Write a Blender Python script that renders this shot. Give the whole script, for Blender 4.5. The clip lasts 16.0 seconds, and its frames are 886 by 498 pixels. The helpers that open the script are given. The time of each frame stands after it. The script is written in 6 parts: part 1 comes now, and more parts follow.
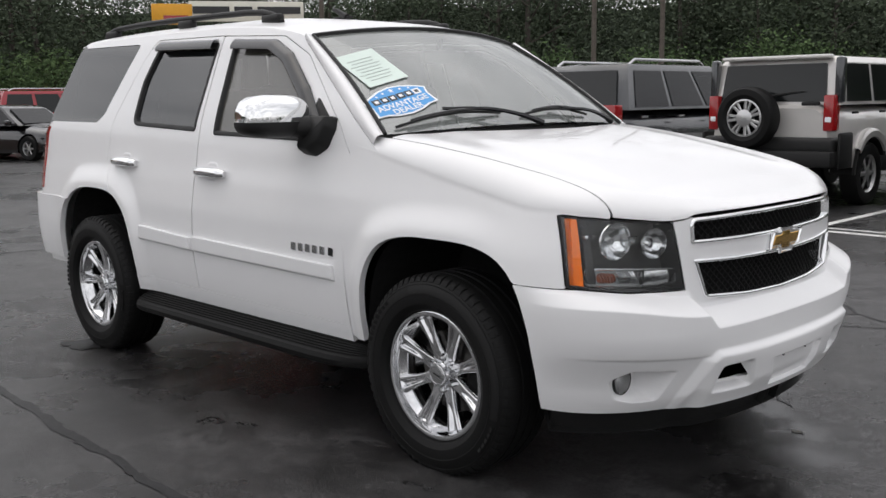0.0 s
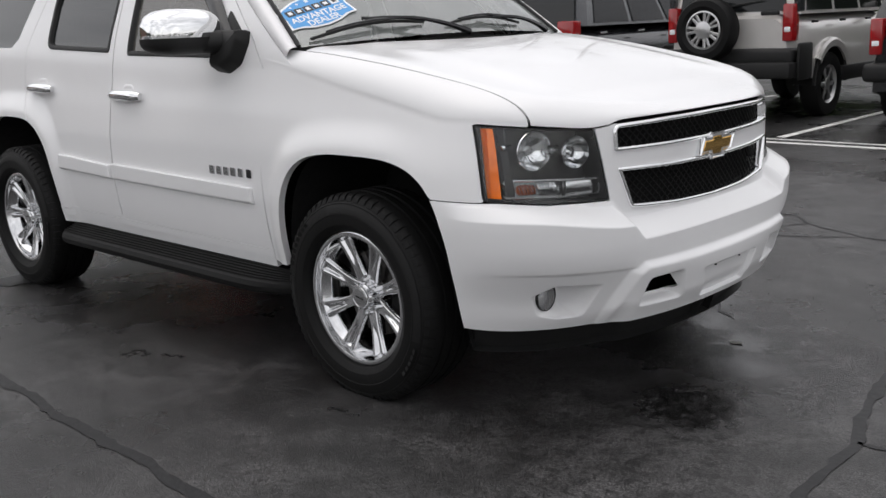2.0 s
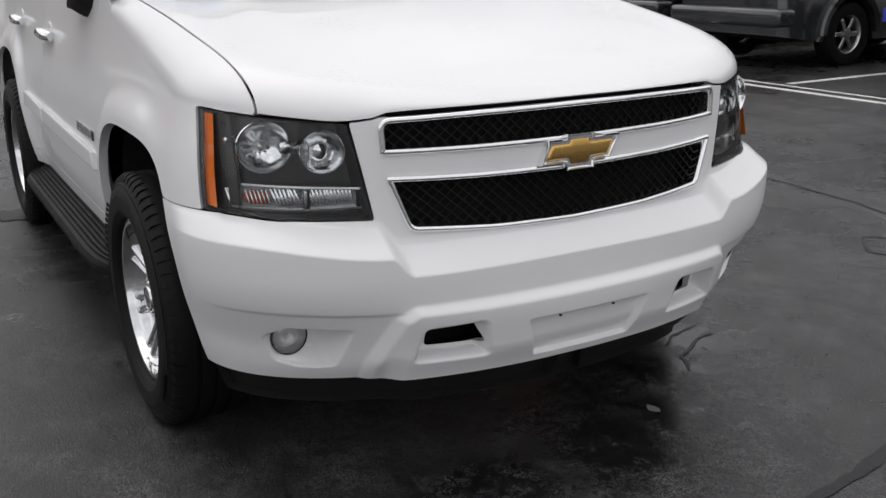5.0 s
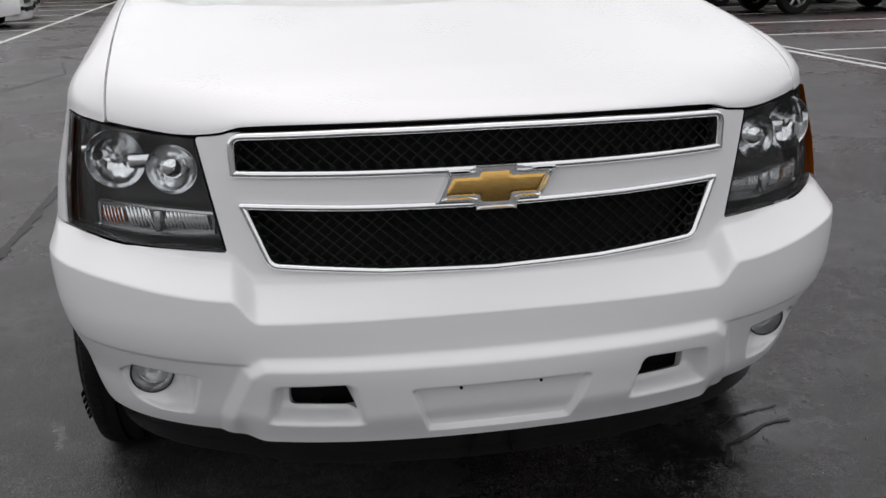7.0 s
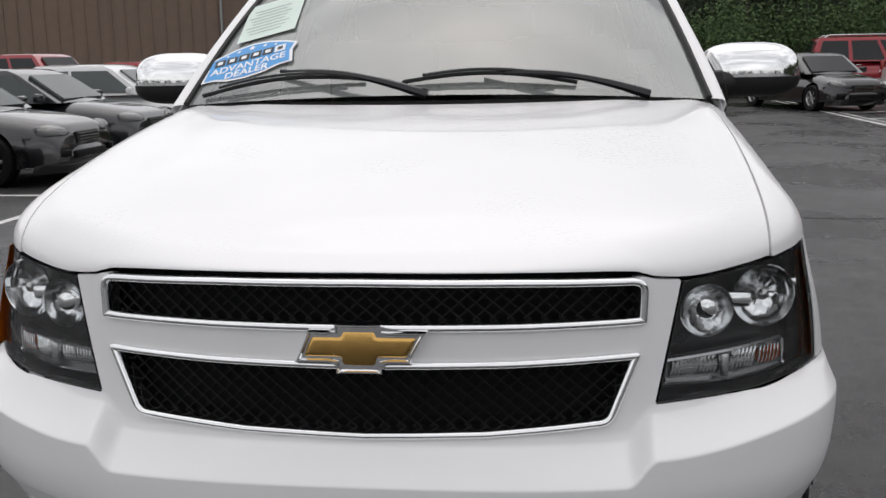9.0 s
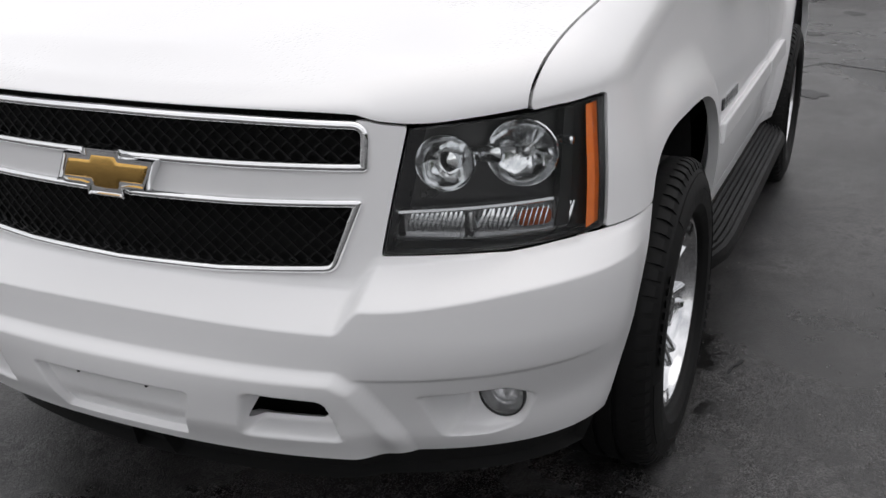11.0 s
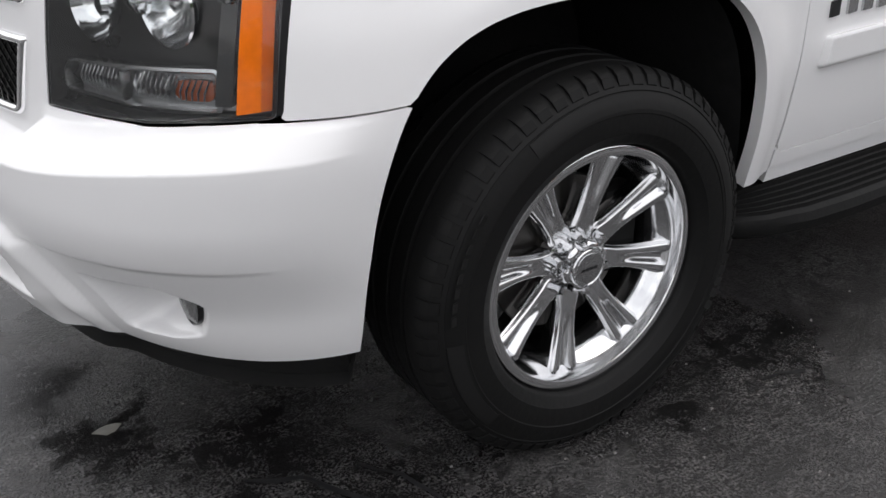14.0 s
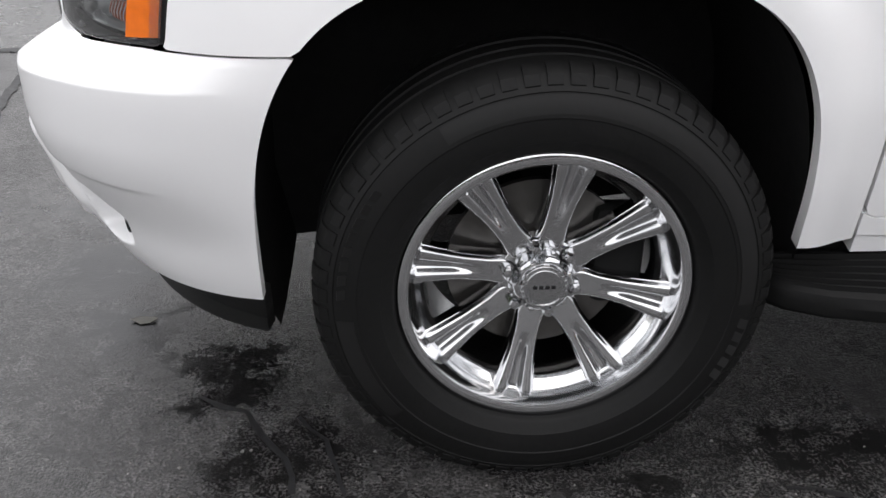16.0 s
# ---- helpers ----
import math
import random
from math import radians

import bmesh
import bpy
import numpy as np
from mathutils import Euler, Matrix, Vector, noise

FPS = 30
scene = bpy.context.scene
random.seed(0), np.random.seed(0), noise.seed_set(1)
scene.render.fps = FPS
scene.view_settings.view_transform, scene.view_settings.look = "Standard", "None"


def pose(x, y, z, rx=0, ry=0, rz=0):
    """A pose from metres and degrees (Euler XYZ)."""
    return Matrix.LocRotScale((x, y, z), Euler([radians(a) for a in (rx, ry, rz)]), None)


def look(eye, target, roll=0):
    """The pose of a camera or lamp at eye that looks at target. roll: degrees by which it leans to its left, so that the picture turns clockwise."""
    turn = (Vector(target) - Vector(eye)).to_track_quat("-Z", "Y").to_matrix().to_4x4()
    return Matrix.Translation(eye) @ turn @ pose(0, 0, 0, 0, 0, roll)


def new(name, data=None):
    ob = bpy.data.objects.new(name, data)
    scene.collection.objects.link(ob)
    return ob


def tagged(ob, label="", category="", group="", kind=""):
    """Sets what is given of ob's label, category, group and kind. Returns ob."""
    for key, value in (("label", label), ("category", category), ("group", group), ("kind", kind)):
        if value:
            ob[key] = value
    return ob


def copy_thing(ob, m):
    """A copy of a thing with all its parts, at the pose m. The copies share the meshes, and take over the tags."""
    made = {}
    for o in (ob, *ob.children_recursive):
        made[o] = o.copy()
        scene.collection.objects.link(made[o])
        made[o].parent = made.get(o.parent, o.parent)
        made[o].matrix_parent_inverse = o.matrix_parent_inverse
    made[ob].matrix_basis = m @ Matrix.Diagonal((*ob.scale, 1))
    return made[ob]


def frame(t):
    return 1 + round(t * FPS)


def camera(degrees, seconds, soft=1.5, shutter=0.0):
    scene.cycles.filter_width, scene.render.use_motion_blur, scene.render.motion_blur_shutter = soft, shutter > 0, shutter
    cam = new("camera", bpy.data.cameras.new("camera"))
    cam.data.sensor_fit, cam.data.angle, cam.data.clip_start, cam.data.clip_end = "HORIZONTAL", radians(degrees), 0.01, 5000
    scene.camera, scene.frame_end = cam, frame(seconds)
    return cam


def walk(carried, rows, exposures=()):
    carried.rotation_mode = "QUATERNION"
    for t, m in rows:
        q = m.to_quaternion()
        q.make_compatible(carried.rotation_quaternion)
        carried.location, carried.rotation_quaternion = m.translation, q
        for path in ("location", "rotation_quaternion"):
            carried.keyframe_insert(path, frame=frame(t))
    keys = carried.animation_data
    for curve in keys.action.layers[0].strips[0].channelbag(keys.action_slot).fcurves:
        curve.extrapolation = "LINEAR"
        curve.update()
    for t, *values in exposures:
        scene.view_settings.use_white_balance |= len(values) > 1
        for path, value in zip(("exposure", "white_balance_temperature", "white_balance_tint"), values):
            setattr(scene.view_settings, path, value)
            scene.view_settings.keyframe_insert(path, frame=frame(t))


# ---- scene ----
cam = camera(48.70, 16.0)
PATH = [
    (0.0, 2.7092, -3.6396, 1.4911, 45.331, -8.777, -0.727),
    (0.5, 2.6853, -3.6283, 1.4865, 44.545, -9.475, -0.519),
    (1.0, 2.6494, -3.6168, 1.4695, 43.979, -10.161, -0.813),
    (1.5, 2.6425, -3.5685, 1.4470, 42.326, -12.104, -2.507),
    (2.0, 2.7487, -3.3793, 1.4163, 43.992, -13.050, -2.325),
    (2.5, 2.9020, -3.1220, 1.4374, 44.756, -13.356, -2.100),
    (3.0, 2.9064, -2.8140, 1.4396, 46.203, -13.861, -1.247),
    (3.5, 2.9290, -2.5111, 1.4491, 48.472, -14.521, -1.874),
    (4.0, 3.0504, -2.1831, 1.4625, 52.284, -15.266, -0.410),
    (4.2, 3.0532, -2.0833, 1.4630, 53.416, -15.820, -0.683),
    (6.3, 2.9797, -0.8236, 1.3930, 72.740, -16.657, 0.511),
    (6.5, 2.9534, -0.7308, 1.4052, 73.753, -16.771, 0.275),
    (7.0, 2.9507, -0.4900, 1.4106, 79.497, -16.875, -1.116),
    (7.5, 3.0191, -0.2360, 1.4237, 85.232, -17.263, -0.572),
    (8.0, 2.9274, -0.0461, 1.4318, 90.017, -14.806, -0.787),
    (8.2, 2.8878, 0.0273, 1.4816, 91.005, -13.123, -0.890),
    (10.3, 2.5402, 1.0045, 1.4758, 107.179, -14.976, -2.041),
    (10.5, 2.5019, 1.0923, 1.4572, 108.760, -15.805, -2.404),
    (11.0, 2.4250, 1.4115, 1.4420, 114.113, -19.784, -0.784),
    (11.5, 2.2831, 1.5919, 1.3896, 119.888, -20.298, -3.079),
    (12.0, 2.0697, 1.7450, 1.3659, 124.207, -22.813, -0.362),
    (12.5, 1.8916, 1.9732, 1.3408, 130.491, -24.037, -0.205),
    (13.0, 1.6692, 2.1496, 1.3204, 133.532, -27.032, -0.616),
    (13.5, 1.4046, 2.1630, 1.3099, 137.874, -27.947, 1.743),
    (14.0, 1.1828, 2.2699, 1.3149, 146.427, -26.777, -0.491),
    (14.5, 0.9850, 2.4873, 1.2704, 153.024, -25.013, -0.952),
    (15.0, 0.7730, 2.4735, 1.2115, 159.283, -24.099, -0.195),
    (15.5, 0.5339, 2.4370, 1.2480, 166.956, -25.692, -0.578),
    (16.0, 0.2726, 2.4902, 1.2490, 175.663, -27.217, 0.759),
]



def stand(x, y, z, yaw, pitch, roll):
    return pose(x, y, z, 90 + pitch, 0, yaw) @ pose(0, 0, 0, 0, 0, roll)


EXPOSURE = [(0.0, 0.23), (3.5, 0.11), (8.0, 0.04), (8.2, 0.04), (10.3, 0.11), (11.0, 0.15), (11.5, 0.15), (12.0, 0.14), (12.5, 0.13), (13.0, 0.14), (13.5, 0.26), (14.0, 0.70), (15.0, 0.82), (16.0, 1.01)]
walk(cam, [(row[0], stand(*row[1:])) for row in PATH], EXPOSURE)

# ---- light: an overcast afternoon after rain ----
world = bpy.data.worlds.new("overcast_sky")
scene.world = world
world.use_nodes = True
wn, wl = world.node_tree.nodes, world.node_tree.links
wn.clear()
sky = wn.new("ShaderNodeTexSky")
sky.sky_type, sky.sun_disc = "NISHITA", False
sky.sun_elevation, sky.sun_rotation = radians(73), radians(264)
sky.air_density, sky.dust_density = 1.0, 4.0
grey = wn.new("ShaderNodeRGBToBW")
wcoord = wn.new("ShaderNodeTexCoord")
wmap = wn.new("ShaderNodeMapping")
wmap.inputs["Scale"].default_value = (1.0, 1.0, 2.6)
cloud = wn.new("ShaderNodeTexNoise")
cloud.inputs["Scale"].default_value, cloud.inputs["Detail"].default_value = 2.2, 5.0
cramp = wn.new("ShaderNodeValToRGB")
cramp.color_ramp.elements[0].position, cramp.color_ramp.elements[0].color = 0.32, (4.45, 4.4, 4.5, 1)
cramp.color_ramp.elements[1].position, cramp.color_ramp.elements[1].color = 0.68, (8.75, 8.6, 8.62, 1)
cmix = wn.new("ShaderNodeMixRGB")
cmix.inputs[0].default_value = 0.86
bg = wn.new("ShaderNodeBackground")
bg.inputs["Strength"].default_value = 0.15
wout = wn.new("ShaderNodeOutputWorld")
wl.new(wcoord.outputs["Generated"], wmap.inputs[0])
wl.new(wmap.outputs[0], cloud.inputs["Vector"])
wl.new(cloud.outputs[0], cramp.inputs[0])
wl.new(sky.outputs[0], cmix.inputs[1])
wl.new(cramp.outputs[0], cmix.inputs[2])
# an overcast dome is brighter overhead than along the horizon
wsep, wup, wmul = wn.new("ShaderNodeSeparateXYZ"), wn.new("ShaderNodeMapRange"), wn.new("ShaderNodeVectorMath")
wmul.operation = "SCALE"
wup.inputs[1].default_value, wup.inputs[2].default_value, wup.inputs[3].default_value, wup.inputs[4].default_value = 0.0, 0.75, 0.95, 1.05
wl.new(wcoord.outputs["Generated"], wsep.inputs[0])
wl.new(wsep.outputs["Z"], wup.inputs[0])
wl.new(cmix.outputs[0], wmul.inputs[0])
wl.new(wup.outputs[0], wmul.inputs["Scale"])
wl.new(wmul.outputs[0], bg.inputs[0])
wl.new(bg.outputs[0], wout.inputs[0])
sun = new("sun", bpy.data.lights.new("sun", "SUN"))
sun.data.energy, sun.data.angle, sun.data.color = 0.35, radians(60), (1.0, 0.98, 0.95)
sun.matrix_world = look((0, 0, 30), (9, 1, 0))

# ---- materials ----


def material(name, colour, rough=0.5, metal=0.0, grain=0.0, scale=30.0, bump=0.0, coat=0.0, alpha=1.0, spec=0.5, random_tint=0.0):
    m = bpy.data.materials.new(name)
    m.use_nodes = True
    n, l = m.node_tree.nodes, m.node_tree.links
    b = n["Principled BSDF"]
    b.inputs["Base Color"].default_value = (*colour, 1)
    b.inputs["Roughness"].default_value, b.inputs["Metallic"].default_value = rough, metal
    b.inputs["Coat Weight"].default_value, b.inputs["Coat Roughness"].default_value = coat, 0.04
    b.inputs["Alpha"].default_value = alpha
    b.inputs["Specular IOR Level"].default_value = spec
    if grain or bump:
        tc = n.new("ShaderNodeTexCoord")
        t = n.new("ShaderNodeTexNoise")
        t.inputs["Scale"].default_value, t.inputs["Detail"].default_value = scale, 6.0
        l.new(tc.outputs["Object"], t.inputs["Vector"])
        if grain:
            big = n.new("ShaderNodeTexNoise")
            big.inputs["Scale"].default_value, big.inputs["Detail"].default_value = scale / 9, 3.0
            l.new(tc.outputs["Object"], big.inputs["Vector"])
            add = n.new("ShaderNodeMath")
            add.operation = "ADD"
            l.new(t.outputs[0], add.inputs[0])
            l.new(big.outputs[0], add.inputs[1])
            r = n.new("ShaderNodeMapRange")
            r.inputs[1].default_value, r.inputs[2].default_value = 0.6, 1.4
            r.inputs[3].default_value, r.inputs[4].default_value = 1 - grain, 1 + grain
            l.new(add.outputs[0], r.inputs[0])
            mul = n.new("ShaderNodeVectorMath")
            mul.operation = "SCALE"
            mul.inputs[0].default_value = colour
            l.new(r.outputs[0], mul.inputs["Scale"])
            l.new(mul.outputs[0], b.inputs["Base Color"])
            rr = n.new("ShaderNodeMapRange")
            rr.inputs[1].default_value, rr.inputs[2].default_value = 0.6, 1.4
            rr.inputs[3].default_value, rr.inputs[4].default_value = max(0.02, rough - grain * 0.3), min(1, rough + grain * 0.3)
            l.new(add.outputs[0], rr.inputs[0])
            l.new(rr.outputs[0], b.inputs["Roughness"])
        if bump:
            u = n.new("ShaderNodeBump")
            u.inputs["Strength"].default_value, u.inputs["Distance"].default_value = bump, 0.004
            l.new(t.outputs[0], u.inputs["Height"])
            l.new(u.outputs[0], b.inputs["Normal"])
    return m


def glass(name, tint, see=0.3, rough=0.0, ior=1.5):
    """A thin pane: part clear, part its tint, with a glossy face."""
    m = bpy.data.materials.new(name)
    m.use_nodes = True
    n, l = m.node_tree.nodes, m.node_tree.links
    n.clear()
    o, mix, mix2 = n.new("ShaderNodeOutputMaterial"), n.new("ShaderNodeMixShader"), n.new("ShaderNodeMixShader")
    clear, body, gloss, fr = n.new("ShaderNodeBsdfTransparent"), n.new("ShaderNodeBsdfDiffuse"), n.new("ShaderNodeBsdfGlossy"), n.new("ShaderNodeFresnel")
    clear.inputs[0].default_value = (*[0.5 + 0.5 * c for c in tint], 1)
    body.inputs[0].default_value = (*tint, 1)
    gloss.inputs["Roughness"].default_value = rough
    fr.inputs[0].default_value = ior
    mix.inputs[0].default_value = 1 - see
    l.new(clear.outputs[0], mix.inputs[1])
    l.new(body.outputs[0], mix.inputs[2])
    l.new(fr.outputs[0], mix2.inputs[0])
    l.new(mix.outputs[0], mix2.inputs[1])
    l.new(gloss.outputs[0], mix2.inputs[2])
    l.new(mix2.outputs[0], o.inputs[0])
    return m


M_WHITE = material("white_car_paint", (0.80, 0.797, 0.802), 0.34, 0, 0.012, 5, 0, 0.45)


def beaded(m):
    """Rain beads: a speckled relief in the clear coat."""
    n, l = m.node_tree.nodes, m.node_tree.links
    b = n["Principled BSDF"]
    b.inputs["Coat Weight"].default_value = 0.8
    tc, v, t, r, u = n.new("ShaderNodeTexCoord"), n.new("ShaderNodeTexVoronoi"), n.new("ShaderNodeTexNoise"), n.new("ShaderNodeMapRange"), n.new("ShaderNodeBump")
    v.inputs["Scale"].default_value, t.inputs["Scale"].default_value = 95.0, 3.0
    l.new(tc.outputs["Object"], v.inputs["Vector"])
    l.new(tc.outputs["Object"], t.inputs["Vector"])
    r.inputs[1].default_value, r.inputs[2].default_value, r.inputs[3].default_value, r.inputs[4].default_value = 0.0, 0.42, 1.0, 0.0
    l.new(v.outputs["Distance"], r.inputs[0])
    s = n.new("ShaderNodeMapRange")
    s.inputs[1].default_value, s.inputs[2].default_value, s.inputs[3].default_value, s.inputs[4].default_value = 0.46, 0.62, 0.0, 0.26
    l.new(t.outputs[0], s.inputs[0])
    l.new(s.outputs[0], u.inputs["Strength"])
    u.inputs["Distance"].default_value = 0.006
    l.new(r.outputs[0], u.inputs["Height"])
    l.new(u.outputs[0], b.inputs["Coat Normal"])
    return m


M_HOOD = beaded(material("white_paint_with_rain", (0.80, 0.797, 0.802), 0.34, 0, 0.012, 5, 0, 0.8))
M_BLACKPL = material("black_textured_plastic", (0.014, 0.014, 0.014), 0.5, 0, 0.15, 90, 0.12, 0, 1, 0.28)
M_GLOSSBLK = material("gloss_black_trim", (0.012, 0.012, 0.013), 0.18, 0, 0.1, 40, 0)
M_SMOKE = material("smoked_acrylic", (0.012, 0.0125, 0.014), 0.12, 0, 0.1, 20, 0, 0.3)
M_CHROME = material("chrome", (0.86, 0.865, 0.87), 0.05, 1.0, 0.03, 20, 0)
M_BOARD = material("ribbed_black_rubber", (0.006, 0.006, 0.006), 0.5, 0, 0.2, 60, 0.2, 0, 1, 0.13)
M_WHEEL = material("wheel_chrome", (0.68, 0.685, 0.695), 0.13, 1.0, 0.05, 25, 0.02)
M_CHROMEDK = material("dull_chrome", (0.55, 0.555, 0.56), 0.22, 1.0, 0.05, 30, 0)
M_RUBBER = material("tyre_rubber", (0.007, 0.007, 0.007), 0.58, 0, 0.25, 60, 0.25, 0, 1, 0.17)
M_LINER = material("wheelhouse_liner", (0.020, 0.020, 0.020), 0.95, 0, 0.3, 30, 0.3, 0, 1, 0.08)
M_DARK = material("dark_underbody", (0.010, 0.010, 0.010), 0.9, 0, 0.3, 15, 0.3, 0, 1, 0.15)
M_GOLD = material("gold_badge", (0.66, 0.41, 0.13), 0.26, 1.0, 0.10, 45, 0.08)
M_LAMPBLK = material("lamp_housing", (0.008, 0.008, 0.009), 0.3, 0, 0.15, 30, 0)
M_REFLECT = material("lamp_reflector", (0.82, 0.83, 0.84), 0.12, 1.0, 0.08, 40, 0.12)
M_AMBER = material("amber_lens", (0.82, 0.17, 0.006), 0.14, 0, 0.12, 60, 0.2, 1.0)
M_AMBERIN = material("amber_bulb", (0.34, 0.065, 0.016), 0.2, 0, 0.2, 90, 0.2)
M_RED = material("red_lens", (0.30, 0.006, 0.008), 0.12, 0, 0.2, 80, 0.2, 0.6)
M_CLEAR = glass("clear_lens", (0.9, 0.92, 0.92), 0.982, 0.0, 1.45)
M_FOGGLASS = glass("fog_lamp_glass", (0.95, 0.96, 0.96), 0.90, 0.02, 1.6)
M_WIND = glass("windscreen_glass", (0.50, 0.53, 0.51), 0.60, 0.0, 2.6)
M_TINT = glass("tinted_glass", (0.015, 0.017, 0.018), 0.10, 0.02, 2.0)
M_FRONTGLASS = glass("lightly_tinted_glass", (0.20, 0.19, 0.17), 0.55, 0.0, 2.0)
M_SEAT = material("grey_upholstery", (0.16, 0.15, 0.14), 0.8, 0, 0.2, 60, 0.2)
M_PAPER = material("white_paper", (0.66, 0.76, 0.70), 0.6, 0, 0.05, 30, 0)
M_BLUE = material("blue_print", (0.08, 0.34, 0.72), 0.4, 0, 0.06, 30, 0)
M_PRINTW = material("white_print", (0.86, 0.87, 0.88), 0.4, 0, 0.04, 30, 0)
M_PRINTK = material("black_print", (0.02, 0.02, 0.022), 0.4, 0, 0.05, 30, 0)
M_PLINE = material("grey_print", (0.35, 0.40, 0.38), 0.5, 0, 0.05, 30, 0)

# ---- mesh tools ----


def curve(pts):
    """A smooth curve through (t, value) pairs, with no overshoot."""
    xs, ys = [p[0] for p in pts], [p[1] for p in pts]
    n = len(xs)
    d = [(ys[i + 1] - ys[i]) / (xs[i + 1] - xs[i]) for i in range(n - 1)]
    m = [d[0]] + [0 if d[i - 1] * d[i] <= 0 else 2 * d[i - 1] * d[i] / (d[i - 1] + d[i]) for i in range(1, n - 1)] + [d[-1]]

    def f(t):
        if t <= xs[0]:
            return ys[0]
        if t >= xs[-1]:
            return ys[-1]
        i = 0
        while t > xs[i + 1]:
            i += 1
        h = xs[i + 1] - xs[i]
        u = (t - xs[i]) / h
        return ((2 * u - 3) * u * u + 1) * ys[i] + ((u - 2) * u + 1) * u * h * m[i] + (3 - 2 * u) * u * u * ys[i + 1] + (u - 1) * u * u * h * m[i + 1]
    return f


def step(a, b, t):
    u = min(1.0, max(0.0, (t - a) / (b - a)))
    return u * u * (3 - 2 * u)


def span(a, b, n):
    return [a + (b - a) * i / n for i in range(n + 1)]


def part(name, bm, mat, parent=None, label="", crease=35, at=None):
    me = bpy.data.meshes.new(name)
    bm.normal_update()
    bm.to_mesh(me)
    bm.free()
    for p in me.polygons:
        p.use_smooth = True
    if crease:
        me.set_sharp_from_angle(angle=radians(crease))
    for m in mat if isinstance(mat, (list, tuple)) else [mat]:
        me.materials.append(m)
    ob = new(name, me)
    if at is not None:
        ob.matrix_basis = at
    if parent:
        ob.parent = parent
    return tagged(ob, label)


def thing(name, label, category, at=None, group="", kind=""):
    ob = new(name)
    ob.empty_display_size = 0.1
    if at is not None:
        ob.matrix_basis = at
    return tagged(ob, label, category, group, kind)


def inside(pts):
    """The signed distance to a closed outline, positive within."""
    x0, x1 = min(p[0] for p in pts), max(p[0] for p in pts)
    y0, y1 = min(p[1] for p in pts), max(p[1] for p in pts)
    segs = [(a, b) for a, b in zip(pts, pts[1:] + pts[:1])]

    def f(x, y):
        far = max(x0 - x, x - x1, y0 - y, y - y1)
        if far > 0.06:
            return -far
        best, odd = 1e9, False
        for (ax, ay), (bx, by) in segs:
            dx, dy = bx - ax, by - ay
            k = min(1.0, max(0.0, ((x - ax) * dx + (y - ay) * dy) / (dx * dx + dy * dy + 1e-12)))
            best = min(best, (x - ax - k * dx) ** 2 + (y - ay - k * dy) ** 2)
            if (ay > y) != (by > y) and x < ax + (y - ay) / (by - ay) * dx:
                odd = not odd
        return math.sqrt(best) * (1 if odd else -1)
    return f


def rounded(pts, r, n=6, grow=0.0):
    """An outline with rounded corners, evenly dense; r: one radius or one for each corner."""
    out, k = [], len(pts)
    rs = r if isinstance(r, (list, tuple)) else [r] * k
    for i in range(k):
        p, a, b = Vector(pts[i]), Vector(pts[i - 1]), Vector(pts[(i + 1) % k])
        u, v = (a - p).normalized(), (b - p).normalized()
        half = math.acos(max(-0.9999, min(0.9999, u.dot(v)))) / 2
        cut = min(rs[i] / max(math.tan(half), 0.05), 0.45 * (a - p).length, 0.45 * (b - p).length)
        s, e = p + u * cut, p + v * cut
        for j in range(n + 1):
            t = j / n
            q = s * (1 - t) ** 2 + p * 2 * t * (1 - t) + e * t * t
            out.append((q.x, q.y))
    dense = []
    for a, b in zip(out, out[1:] + out[:1]):
        m = max(1, int(math.hypot(b[0] - a[0], b[1] - a[1]) / 0.03))
        dense += [(a[0] + (b[0] - a[0]) * j / m, a[1] + (b[1] - a[1]) * j / m) for j in range(m)]
    return inset(dense, -grow) if grow else dense


def inset(pts, d):
    """The outline moved inwards by d (for outlines that run either way round)."""
    area = sum(a[0] * b[1] - b[0] * a[1] for a, b in zip(pts, pts[1:] + pts[:1]))
    out, k = [], len(pts)
    for i in range(k):
        a, b = pts[i - 1], pts[(i + 1) % k]
        tx, ty = b[0] - a[0], b[1] - a[1]
        q = math.hypot(tx, ty) or 1
        s = d if area > 0 else -d
        out.append((pts[i][0] - ty / q * s, pts[i][1] + tx / q * s))
    return out


